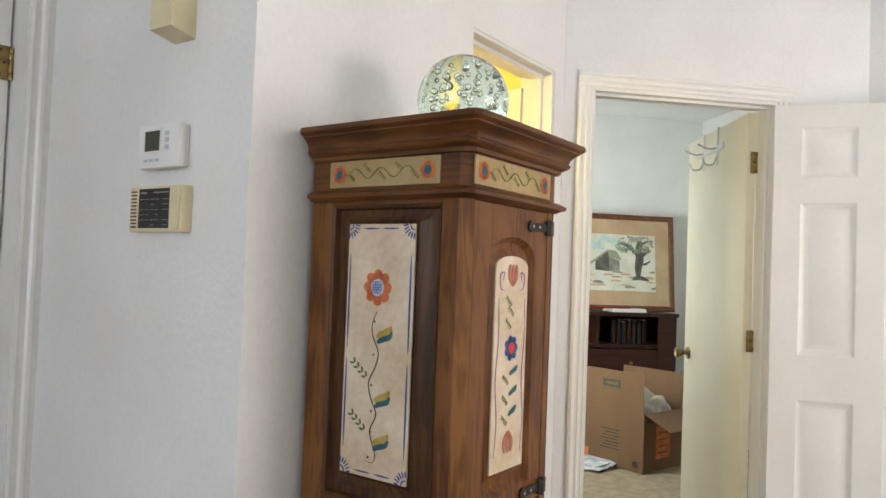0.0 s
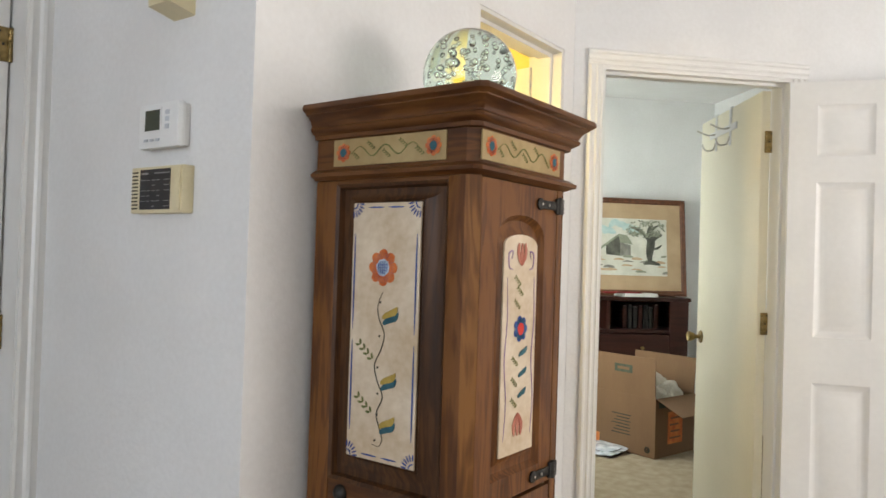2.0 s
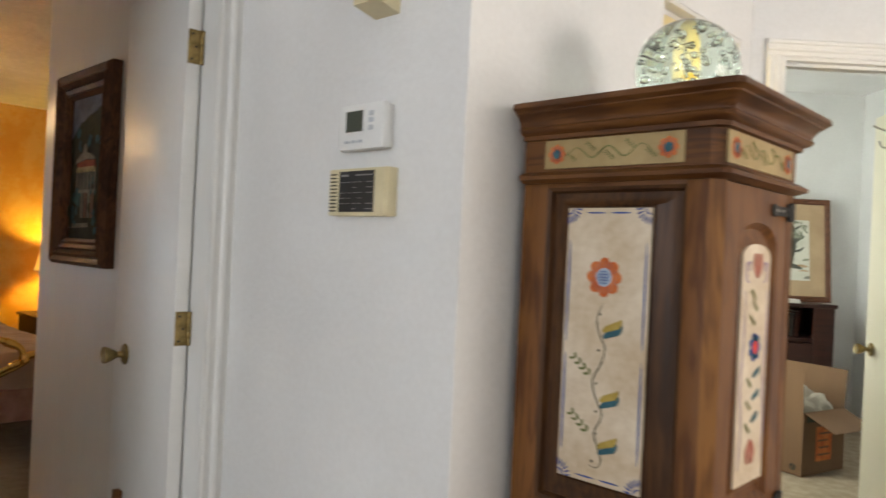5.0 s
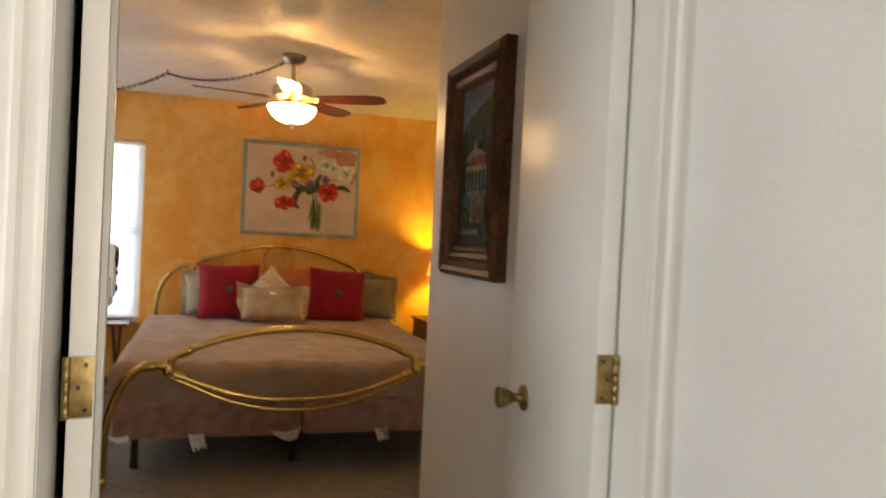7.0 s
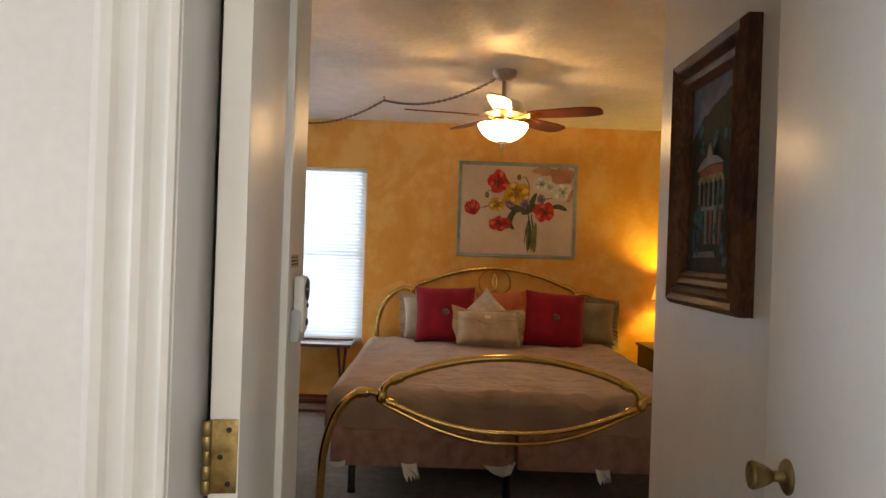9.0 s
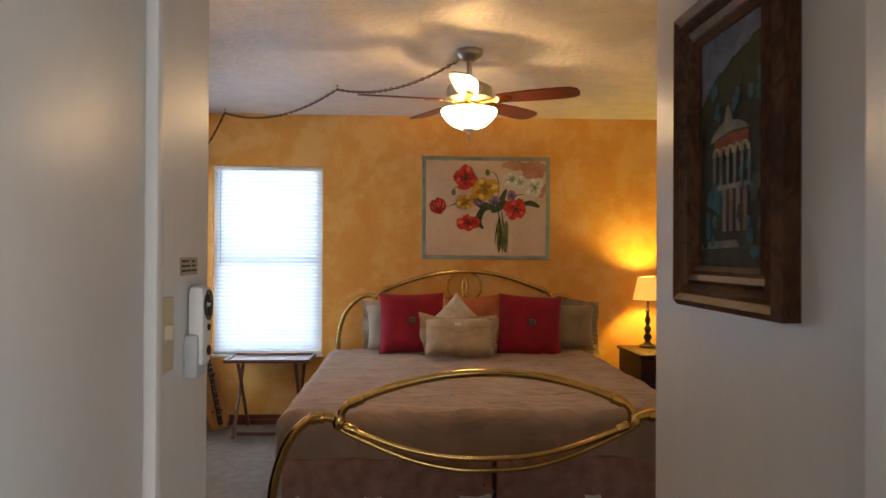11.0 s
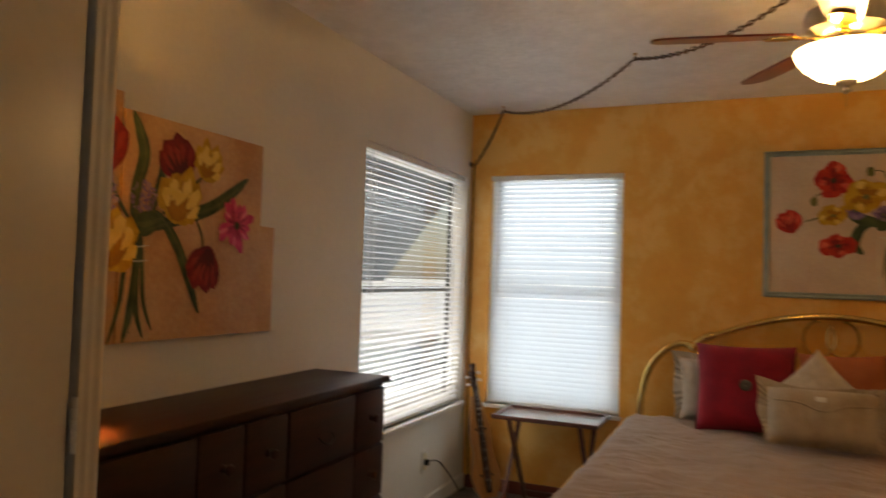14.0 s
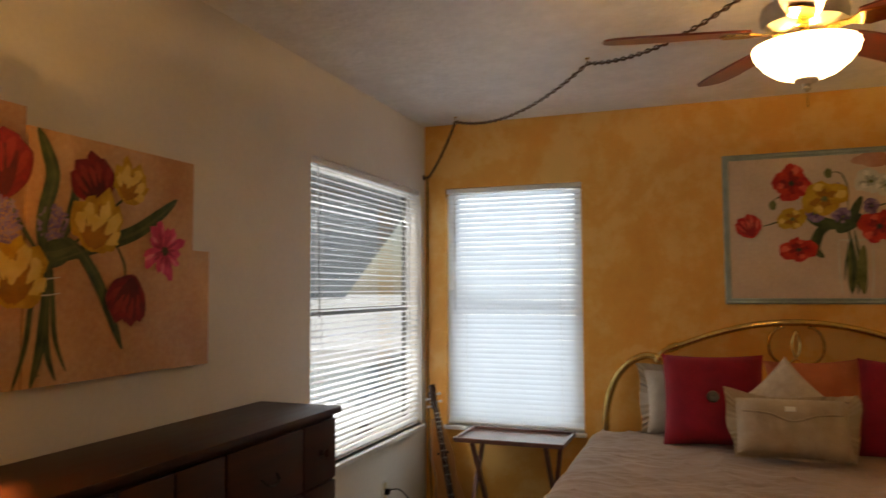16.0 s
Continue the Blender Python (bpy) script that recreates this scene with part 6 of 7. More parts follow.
def ring(bm, grow, z0, z1):
    g = grow
    c = CUT if g < 0.012 else CUT * 0.5
    pts = [(X0, Y0 - g), (X1 - c + g, Y0 - g), (X1 + g, Y0 + c - g), (X1 + g, Y1 - c + g), (X1 - c + g, Y1 + g), (X0, Y1 + g)]
    slab(bm, pts, z1 - z0, Matrix.Translation((0, 0, z1)))


def moulding(bm, levels):
    """One run of stepped moulding round the armoire: (projection, height) from the bottom up."""
    loops = []
    for g, z in levels:
        c = CUT + (0.5 * CUT - CUT) * min(1.0, g / 0.02)
        loops.append([bm.verts.new((x, y, z)) for x, y in ((X0, Y0 - g), (X1 - c + g, Y0 - g), (X1 + g, Y0 + c - g), (X1 + g, Y1 - c + g), (X1 - c + g, Y1 + g), (X0, Y1 + g))])
    for a, b in zip(loops, loops[1:]):
        for k in range(6):
            bm.faces.new((a[k], a[(k + 1) % 6], b[(k + 1) % 6], b[k]))
    bm.faces.new(loops[0][::-1])
    bm.faces.new(loops[-1])


bm = bmesh.new()
moulding(bm, ((0.0, 1.536), (0.008, 1.537), (0.009, 1.545), (0.014, 1.547), (0.020, 1.552), (0.022, 1.558), (0.019, 1.561), (0.019, 1.564), (0.023, 1.572), (0.030, 1.580), (0.036, 1.584), (0.037, 1.587), (0.042, 1.589), (0.046, 1.593), (0.046, 1.599), (0.043, 1.604), (0.030, 1.605)))
part("cornice", bm, PINE_LEVEL, arm, "stepped pine cornice")
bm = bmesh.new()
ring(bm, 0.0, 1.474, 1.536)
part("frieze", bm, PINE_LEVEL, arm)
bm = bmesh.new()
moulding(bm, ((0.0, 1.452), (0.006, 1.453), (0.010, 1.457), (0.017, 1.459), (0.018, 1.466), (0.012, 1.470), (0.006, 1.474), (0.0, 1.4745)))
part("waist_moulding", bm, PINE_LEVEL, arm, "rounded pine waist moulding")
bm = bmesh.new()
ring(bm, -0.020, 0.10, 1.452)
part("carcase", bm, PINE_DARK, arm)
for nm, rows in (("side_stile", ((X0, 1.122, Y0, Y0 + 0.02, 0.10, 1.452, 0.003), (1.402, X1 - CUT, Y0, Y0 + 0.02, 0.10, 1.452, 0.003))), ("side_rail", ((1.122, 1.402, Y0 + 0.001, Y0 + 0.02, 1.444, 1.452, 0.001), (1.122, 1.402, Y0 + 0.001, Y0 + 0.02, 0.77, 0.852, 0.003), (1.122, 1.402, Y0 + 0.001, Y0 + 0.02, 0.10, 0.22, 0.003)))):
    for r in rows:
        part(nm, boxes(r), PINE_LEVEL if nm == "side_rail" else PINE, arm)
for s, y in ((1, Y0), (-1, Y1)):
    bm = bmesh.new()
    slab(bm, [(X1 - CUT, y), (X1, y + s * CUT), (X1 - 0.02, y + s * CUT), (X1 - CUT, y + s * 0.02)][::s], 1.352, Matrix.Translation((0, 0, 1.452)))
    # front post: light on the cant is put into a paler pine colour
    part("corner_post", bm, wood("lit_canted_pine", (0.088, 0.032, 0.0072), (0.142, 0.055, 0.0125), (0.205, 0.088, 0.022)) if s > 0 else PINE, arm, "canted pine corner post")


def fielded(bm, loops):
    """Rings of one outline, each at its own depth: a raised panel's groove, slope and field."""
    rings = [[bm.verts.new(q) for q in loop] for loop in loops]
    n = len(rings[0])
    for a, b in zip(rings, rings[1:]):
        for k in range(n):
            bm.faces.new((a[k], a[(k + 1) % n], b[(k + 1) % n], b[k]))
    bm.faces.new(rings[-1])


def oblong(x0, x1, y0, y1, w):
    return [(x0, y0, w), (x1, y0, w), (x1, y1, w), (x0, y1, w)]


for z0, z1 in ((0.852, 1.444), (0.22, 0.77)):
    bm = bmesh.new()
    fielded(bm, [oblong(0, 0.280, 0, z1 - z0, 0.0), oblong(0.006, 0.274, 0.006, z1 - z0 - 0.006, -0.004), oblong(0.010, 0.270, 0.010, z1 - z0 - 0.010, -0.016), oblong(0.022, 0.258, 0.022, z1 - z0 - 0.018, -0.016),
                 oblong(0.036, 0.244, 0.040, z1 - z0 - 0.030, -0.008), oblong(0.048, 0.226, 0.050, z1 - z0 - 0.034, -0.004), oblong(0.050, 0.224, 0.052, z1 - z0 - 0.036, -0.006)])
    part("side_panel", bm, PINE_DARK, arm, "raised dark-stained side panel").matrix_basis = face(1.122, Y0 + 0.0005, z0, "-y")
part("base_plinth", boxes((X0, X1 + 0.01, Y0 - 0.012, Y1 + 0.012, 0.02, 0.10, 0.004)), PINE_LEVEL, arm)
for x in (X0 + 0.03, X1 - 0.03):
    for y in (Y0 + 0.02, Y1 - 0.02):
        bm = bmesh.new()
        lathe(bm, [(0.02, 0), (0.03, 0.006), (0.028, 0.02), (0.02, 0.03)], 14, Matrix.Translation((x, y, 0)))
        part("bun_foot", bm, PINE, arm)


def arched(half, y0, spring, rise, w, n=14):
    return [(0.1465 - half, y0, w), (0.1465 + half, y0, w)] + [(0.1465 + half * math.cos(math.pi * k / n), spring + rise * math.sin(math.pi * k / n) ** 0.8, w) for k in range(n + 1)]


bm = bmesh.new()
outer = [(0.0, 0.0), (0.286, 0.0)] + [(0.1465 + 0.0905 * math.cos(math.pi * k / 14), 0.604) for k in range(15)]
outer[2], outer[16] = (0.286, 0.604), (0.0, 0.604)
rings = [[(x, y, -0.014) for x, y in outer], [(x, y, 0.0) for x, y in outer], arched(0.0905, 0.043, 0.493, 0.051, 0.0), arched(0.0865, 0.047, 0.490, 0.050, -0.005), arched(0.080, 0.054, 0.487, 0.046, -0.0115),
         arched(0.072, 0.066, 0.484, 0.040, -0.0115), arched(0.066, 0.076, 0.481, 0.030, -0.006), arched(0.062, 0.082, 0.480, 0.024, -0.0045)]
fielded(bm, rings)
door = part("door", bm, PINE_DOOR, arm, "pine door with a sunk arched panel")
door.matrix_basis = face(X1 - 0.002, 5.630, 0.846, "+x")
part("hinge_stile", boxes((X1 - 0.016, X1 - 0.001, 5.9185, Y1 - CUT - 0.001, 0.10, 1.452, 0.002)), PINE, arm)
part("lower_door", boxes((X1 - 0.016, X1 - 0.002, 5.630, 5.916, 0.12, 0.838, 0.003)), PINE, arm)
for z in (1.417, 0.868):
    bm = boxes((X1 - 0.001, X1 + 0.004, 5.845, 5.905, z - 0.009, z + 0.009, 0.002), (X1 - 0.001, X1 + 0.006, 5.906, 5.936, z - 0.016, z + 0.016, 0.002))
    lathe(bm, [(0.012, 0), (0.012, 0.004), (0.005, 0.006)], 14, Matrix.Translation((X1 - 0.001, 5.842, z)) @ pose(0, 0, 0, 0, 90, 0))
    lathe(bm, [(0.006, -0.017), (0.006, 0.017), (0.002, 0.019)], 10, Matrix.Translation((X1 + 0.005, 5.917, z)))
    part("strap_hinge", bm, IRON, arm, "black iron strap hinge")
    for y in (5.845, 5.872, 5.928):
        bm = bmesh.new()
        lathe(bm, [(0.003, 0), (0.003, 0.0015), (0.001, 0.002)], 8, Matrix.Translation((X1 + 0.004, y, z)) @ pose(0, 0, 0, 0, 90, 0))
        part("nail_head", bm, NICKEL, arm)
bm = bmesh.new()
lathe(bm, [(0.017, 0), (0.017, 0.003), (0.013, 0.009), (0.007, 0.013), (0.002, 0.014)], 16, Matrix.Translation((1.160, Y0 + 0.001, 0.828)) @ pose(0, 0, 0, 90, 0, 0))
part("iron_boss", bm, IRON, arm, "domed black iron boss")
PANEL_PAINT = surface("aged_cream_panel_paint", (0.50, 0.38, 0.25), (0.70, 0.60, 0.47), 0.55, scale=7, fine=60, bump=0.1, stretch=(1, 1, 0.25))
# panel cream yellowed, and darkened for the shade under the cornice
SHADED_FRIEZE_PAINT = surface("shaded_yellowed_frieze_paint", (0.31, 0.21, 0.085), (0.42, 0.31, 0.145), 0.55, scale=9, fine=60, bump=0.1)


def feather(bm, x, y, s, w, flip=1):
    """A serrated leaf of overlapping strokes that point up and outwards."""
    for k in range(4):
        bx, by = x + flip * s * 0.18 * k, y + s * 0.06 * k
        stroke(bm, [(bx - flip * s * 0.10, by - s * 0.10), (bx + flip * s * 0.08, by + s * 0.02), (bx + flip * s * 0.24, by + s * (0.20 + 0.03 * k))], s * 0.24, w + 0.0002 * k)


def sprig(bm, x, y, s, w):
    """Pairs of small leaves along a twig that runs up to the left."""
    for k in range(4):
        cx, cy = x - s * 0.19 * k, y + s * 0.15 * k
        stroke(bm, [(cx, cy), (cx - s * 0.03, cy + s * 0.10), (cx - s * 0.05, cy + s * 0.20)], s * 0.085, w)
        stroke(bm, [(cx - s * 0.05, cy), (cx - s * 0.15, cy - s * 0.01), (cx - s * 0.25, cy + s * 0.01)], s * 0.085, w + 0.0002)


def borders(board, w, h, material, corners=True):
    bm = bmesh.new()
    for x in (0.007, w - 0.007):
        for a, b in ((0.05, h * 0.46), (h * 0.50, h - 0.06)):
            stroke(bm, [(x, a), (x, (a + b) / 2), (x, b)], 0.0035, 0.0014)
    for y in (0.009, h - 0.009):
        for a, b in ((0.04, w * 0.47), (w * 0.53, w - 0.04)):
            stroke(bm, [(a, y), ((a + b) / 2, y), (b, y)], 0.003, 0.0014)
    for cx, cy in ((0, 0), (w, 0), (0, h), (w, h)):
        sx, sy = (1 if cx == 0 else -1), (1 if cy == 0 else -1)
        for k in range(6):
            a = math.radians(6 + 16 * k)
            stroke(bm, [(cx + sx * r * math.cos(a), cy + sy * r * math.sin(a)) for r in (0.017, 0.023, 0.030)], 0.003, 0.0014)
        stroke(bm, [(cx + sx * 0.012 * math.cos(math.radians(a)), cy + sy * 0.012 * math.sin(math.radians(a))) for a in (0, 45, 90)], 0.003, 0.0014)
    part("painted_border", bm, material, board, "blue painted border strokes")


def folk_flower(board, x, y, r, petals, outer, core, w=0.0016):
    bm = bmesh.new()
    for k in range(petals):
        a = 2 * math.pi * k / petals
        blossom(bm, x + r * 0.68 * math.cos(a), y + r * 0.68 * math.sin(a), r * 0.31, 2, w, 0.08, a, 1, k)
    part("painted_petals", bm, outer, board)
    bm = bmesh.new()
    for k in range(petals):
        a = 2 * math.pi * k / petals
        for d in (-0.22, 0.0, 0.22):
            stroke(bm, [(x + r * 0.50 * math.cos(a + d * 0.5), y + r * 0.50 * math.sin(a + d * 0.5)), (x + r * 0.68 * math.cos(a + d), y + r * 0.68 * math.sin(a + d)), (x + r * 0.84 * math.cos(a + d * 0.8), y + r * 0.84 * math.sin(a + d * 0.8))], r * 0.035, w + 0.00095)
        e = a + math.pi / petals
        stroke(bm, [(x + r * 0.45 * math.cos(e), y + r * 0.45 * math.sin(e)), (x + r * 0.66 * math.cos(e), y + r * 0.66 * math.sin(e)), (x + r * 0.82 * math.cos(e), y + r * 0.82 * math.sin(e))], r * 0.07, w + 0.001)
    part("petal_shading", bm, P_FADED if outer is P_ORANGE else P_DARKRED if outer is P_RED else P_TEAL, board)
    bm = bmesh.new()
    blossom(bm, x, y, r * 0.46, 9, w + 0.0006, 0.06, 0, 1, 2)
    part("painted_centre", bm, core, board)


# tall side panel
board = part("painted_panel", boxes((0, 0.170, 0, 0.497, -0.0045, 0, 0.001)), PANEL_PAINT, arm, "cream panel with an orange flower")
board.matrix_basis = face(1.173, Y0 - 0.0005, 0.908, "-y")
borders(board, 0.170, 0.497, P_BLUE)
folk_flower(board, 0.082, 0.372, 0.036, 8, P_ORANGE, P_MIST)
bm = bmesh.new()
stroke(bm, [(0.083, 0.325), (0.072, 0.30), (0.075, 0.275), (0.090, 0.245), (0.083, 0.215), (0.068, 0.185), (0.075, 0.155), (0.090, 0.125), (0.076, 0.092), (0.084, 0.066), (0.092, 0.045), (0.084, 0.030), (0.066, 0.032)], 0.0022, 0.0014)
for x, y in ((0.078, 0.305), (0.078, 0.24), (0.076, 0.18), (0.078, 0.13), (0.078, 0.09), (0.074, 0.04)):
    blossom(bm, x, y, 0.0022, 3, 0.0018, 0.05)
part("painted_stem", bm, P_DARK, board)
bm = bmesh.new()
for k in range(-2, 3):
    q = math.sqrt(0.0135 ** 2 - (0.0052 * k) ** 2)
    stroke(bm, [(0.082 + 0.0052 * k, 0.372 - q), (0.082 + 0.0052 * k, 0.372), (0.082 + 0.0052 * k, 0.372 + q)], 0.0011, 0.0030)
    stroke(bm, [(0.082 - q, 0.372 + 0.0052 * k), (0.082, 0.372 + 0.0052 * k), (0.082 + q, 0.372 + 0.0052 * k)], 0.0011, 0.0034)
part("painted_lattice", bm, P_BLUE, board, "blue lattice in the flower's heart")
for y in (0.270, 0.145, 0.062):
    bm = bmesh.new()
    feather(bm, 0.090, y - 0.002, 0.042, 0.0016)
    part("painted_leaf", bm, P_TEAL, board)
    bm = bmesh.new()
    feather(bm, 0.089, y + 0.009, 0.042, 0.0026)
    part("painted_leaf", bm, P_OCHRE, board)
for y in (0.195, 0.092):
    bm = bmesh.new()
    sprig(bm, 0.062, y, 0.055, 0.0016)
    part("painted_sprig", bm, P_OLIVE, board)
# arched door panel
bm = bmesh.new()
slab(bm, [(0, 0), (0.126, 0)] + [(0.063 + 0.063 * math.cos(math.pi * k / 12), 0.401 + 0.022 * math.sin(math.pi * k / 12)) for k in range(13)], 0.0035)
board = part("painted_panel", bm, PANEL_PAINT, arm, "arched cream panel with flowers")
board.matrix_basis = face(X1 - 0.0025, 5.7135, 0.929, "+x")
folk_flower(board, 0.066, 0.240, 0.026, 7, P_BLUE, P_RED)
for y, m_, fl in ((0.385, P_FADED, 1), (0.055, P_FADED, -1)):
    bm = bmesh.new()
    for d in (-1, 0, 1):
        stroke(bm, [(0.064, y - 0.022 * fl), (0.064 + 0.013 * d, y), (0.064 + 0.011 * d, y + 0.022 * fl)], 0.011, 0.0015 + 0.0004 * (d + 1))
    part("painted_tulip", bm, m_, board)
for y, fl in ((0.300, -1), (0.325, 1), (0.345, -1)):
    bm = bmesh.new()
    sprig(bm, 0.072 if fl > 0 else 0.062, y - 0.02, 0.030, 0.0016)
    part("painted_sprig", bm, P_OLIVE, board)
for y in (0.190, 0.150, 0.110):
    bm = bmesh.new()
    feather(bm, 0.066, y, 0.032, 0.0016)
    part("painted_leaf", bm, P_TEAL, board)
    bm = bmesh.new()
    sprig(bm, 0.058, y - 0.02, 0.030, 0.0016)
    part("painted_sprig", bm, P_OLIVE, board)
for s in (0.012, 0.114):
    bm = bmesh.new()
    stroke(bm, [(s, 0.03), (s + 0.006, 0.10), (s - 0.003, 0.18), (s + 0.004, 0.26), (s, 0.34)], 0.0022, 0.0014)
    d = 1 if s < 0.05 else -1
    stroke(bm, [(s + d * 0.02, 0.355), (s + d * 0.006, 0.36), (s + d * 0.004, 0.385), (s + d * 0.018, 0.39), (s + d * 0.014, 0.375)], 0.003, 0.0014)
    part("painted_scroll", bm, P_VIOLET, board)
# frieze boards
for m_, w in ((face(1.114, Y0 - 0.003, 1.480, "-y"), 0.283), (face(X1 + 0.003, 5.620, 1.479, "+x"), 0.296)):
    board = part("painted_frieze", boxes((0, w, 0, 0.054, -0.004, 0, 0.001)), SHADED_FRIEZE_PAINT, arm, "yellowed cream frieze with two flowers, the cornice's shade in its colour")
    board.matrix_basis = m_
    for x in (0.028, w - 0.028):
        folk_flower(board, x, 0.027, 0.0190, 8, P_ORANGE, P_TEAL)
    bm = bmesh.new()
    n = 5
    pts = [(0.055 + (w - 0.11) * k / 36, 0.027 + 0.010 * math.sin(2 * math.pi * 2.6 * k / 36)) for k in range(37)]
    stroke(bm, pts, 0.0026, 0.0012, 2)
    for k in range(n):
        x = 0.062 + (w - 0.12) * k / (n - 1)
        sprig(bm, x + 0.008, 0.013 + 0.018 * (k % 2), 0.026, 0.0016)
    part("painted_vine", bm, P_OLIVE, board)

BALL, an, al, ab = node_material("green_tinted_bubble_glass")
ab.inputs["Base Color"].default_value = (0.80, 0.96, 0.87, 1)
ab.inputs["Transmission Weight"].default_value, ab.inputs["Roughness"].default_value, ab.inputs["IOR"].default_value = 1.0, 0.0, 1.47
ball = thing("bubble_glass_ball", pose(1.278, 5.842, 1.605 + 0.0925), "green-tinted solid glass ball full of bubbles on the armoire", "glass ball")
bm = bmesh.new()
bmesh.ops.create_uvsphere(bm, u_segments=48, v_segments=28, radius=0.102)
for v in bm.verts:
    v.co.z = max(v.co.z, -0.0925)
part("sphere", bm, BALL, ball)
AIR, an, al, ab = node_material("trapped_air_bubble")
ab.inputs["Base Color"].default_value = (0.95, 1.0, 0.97, 1)
ab.inputs["Transmission Weight"].default_value, ab.inputs["Roughness"].default_value, ab.inputs["IOR"].default_value = 1.0, 0.0, 0.68
bm = bmesh.new()
random.seed(5)
for k in range(260):
    d = Vector((random.gauss(0, 1), random.gauss(0, 1), random.gauss(0, 1))).normalized() * 0.092 * random.random() ** 0.4
    r = random.uniform(0.0020, 0.0058)
    if d.length + r < 0.096 and d.z - r > -0.090:
        bmesh.ops.create_icosphere(bm, subdivisions=2, radius=r, matrix=Matrix.Translation(d))
part("bubbles", bm, AIR, ball, "many trapped air bubbles")

# ---- study things ----
cab = thing("low_bookcase", DIAG @ pose(0.74, 2.95, 0), "dark red-brown bookcase with an open shelf above drawers", "bookcase")
part("side_board", boxes((0, 0.03, 0.012, 0.42, 0, 1.006, 0.002)), CHERRY, cab)
part("side_board", boxes((1.17, 1.20, 0.012, 0.42, 0, 1.006, 0.002)), CHERRY, cab)
part("face_stile", boxes((1.04, 1.20, -0.008, 0.0115, 0, 1.006, 0.003)), CHERRY, cab)
part("face_stile", boxes((0.0, 0.06, -0.008, 0.0115, 0, 1.006, 0.003)), CHERRY, cab)
part("top_board", boxes((-0.02, 1.215, -0.02, 0.43, 1.006, 1.036, 0.005)), CHERRY, cab)
part("shelf", boxes((0.03, 1.17, 0.012, 0.40, 0.745, 0.77)), CHERRY, cab)
part("back_board", boxes((0.03, 1.17, 0.40, 0.415, 0.05, 1.006)), CHERRY, cab)
part("divider", boxes((0.50, 0.53, 0.0, 0.40, 0.77, 1.006)), CHERRY, cab)
for z0, z1 in ((0.52, 0.735), (0.29, 0.51), (0.07, 0.28)):
    dr = part("drawer_front", boxes((0.065, 1.035, -0.012, 0.0105, z0, z1, 0.004)), CHERRY, cab)
    for x in (0.30, 0.80):
        bm = bmesh.new()
        lathe(bm, [(0.012, 0), (0.008, 0.010), (0.015, 0.018), (0.013, 0.026), (0.003, 0.028)], 14, Matrix.Translation((x, -0.012, (z0 + z1) / 2)) @ pose(0, 0, 0, 90, 0, 0))
        part("knob", bm, OLD_BRASS, dr, "small brass knob")
for k in range(7):
    bk = thing("book", DIAG @ pose(1.43 + 0.045 * k, 3.16, 0.771), "dark-spined book standing on the shelf", "book", "books in the bookcase")
    part("cover", boxes((0, 0.032, -0.09, 0.09, 0, 0.19 + 0.012 * math.sin(k * 2.2), 0.002)), IRON if k % 3 else CHERRY, bk)
    part("pages", boxes((0.003, 0.029, -0.086, 0.087, 0.19 + 0.012 * math.sin(k * 2.2), 0.191 + 0.012 * math.sin(k * 2.2))), PAPER, bk)
for nm, x, z, w, d, h, mt, lb in (("magazine_stack", 1.40, 1.036, 0.30, 0.20, 0.028, PAPER, "white magazines lying on the bookcase"), ("red_folder", 1.24, 1.064, 0.32, 0.10, 0.010, P_DARKRED, "thin red folder on the magazines")):
    st = thing(nm, DIAG @ pose(x, 2.98, z, 0, 0, 3), lb, "magazines" if mt is PAPER else "folder")
    part("cover", boxes((0, w, 0, d, 0, h * 0.5, 0.001)), mt, st)
    part("sheets", boxes((0.01, w - 0.006, 0.004, d - 0.01, h * 0.5, h, 0.001)), mt, st)
barn = thing("framed_barn_print", DIAG @ pose(0.87, 3.23, 1.036, -6, 0, 0) @ Matrix(((1, 0, 0, 0), (0, 0, -1, 0), (0, 1, 0, 0), (0, 0, 0, 1))), "framed print of a barn and tree leaning on the wall", "picture")
strip_frame(barn, 1.19, 0.835, 0.045, 0.026, FRAME_WOOD)
part("mat_board", boxes((0.04, 1.15, 0.04, 0.795, 0.004, 0.008)), surface("tan_mat_board", (0.42, 0.29, 0.17), (0.50, 0.36, 0.22), 0.8), barn)
part("print_sheet", boxes((0.17, 1.02, 0.17, 0.66, 0.008, 0.010)), surface("pale_print_paper", (0.56, 0.55, 0.47), (0.70, 0.68, 0.60), 0.7, scale=6, fine=60), barn)
INK_GREY, INK_DARK = paint("grey_ink", (0.16, 0.155, 0.13), (0.30, 0.29, 0.25)), paint("dark_grey_ink", (0.06, 0.062, 0.050), (0.14, 0.14, 0.11))
INK_AQUA, INK_TAN, INK_SAGE = paint("pale_aqua_ink", (0.36, 0.52, 0.52), (0.52, 0.63, 0.60)), paint("tan_ink", (0.42, 0.27, 0.16), (0.56, 0.42, 0.28)), paint("sage_ink", (0.20, 0.22, 0.16), (0.34, 0.35, 0.26))
random.seed(31)
for k in range(9):
    bm = bmesh.new()
    x, y = 0.20 + 0.06 * k, 0.62 - 0.018 * (k % 5)
    stroke(bm, [(x, y - 0.02 * (k % 3)), (x + 0.05, y + 0.006), (x + 0.12, y - 0.004 * k)], 0.055, 0.0108 + 0.00005 * k)
    part("printed_sky", bm, INK_AQUA, barn)
bm = bmesh.new()
slab(bm, [(0.47, 0.345), (0.47, 0.43), (0.585, 0.505), (0.61, 0.44), (0.61, 0.335)], 0.0004, Matrix.Translation((0, 0, 0.0120)))
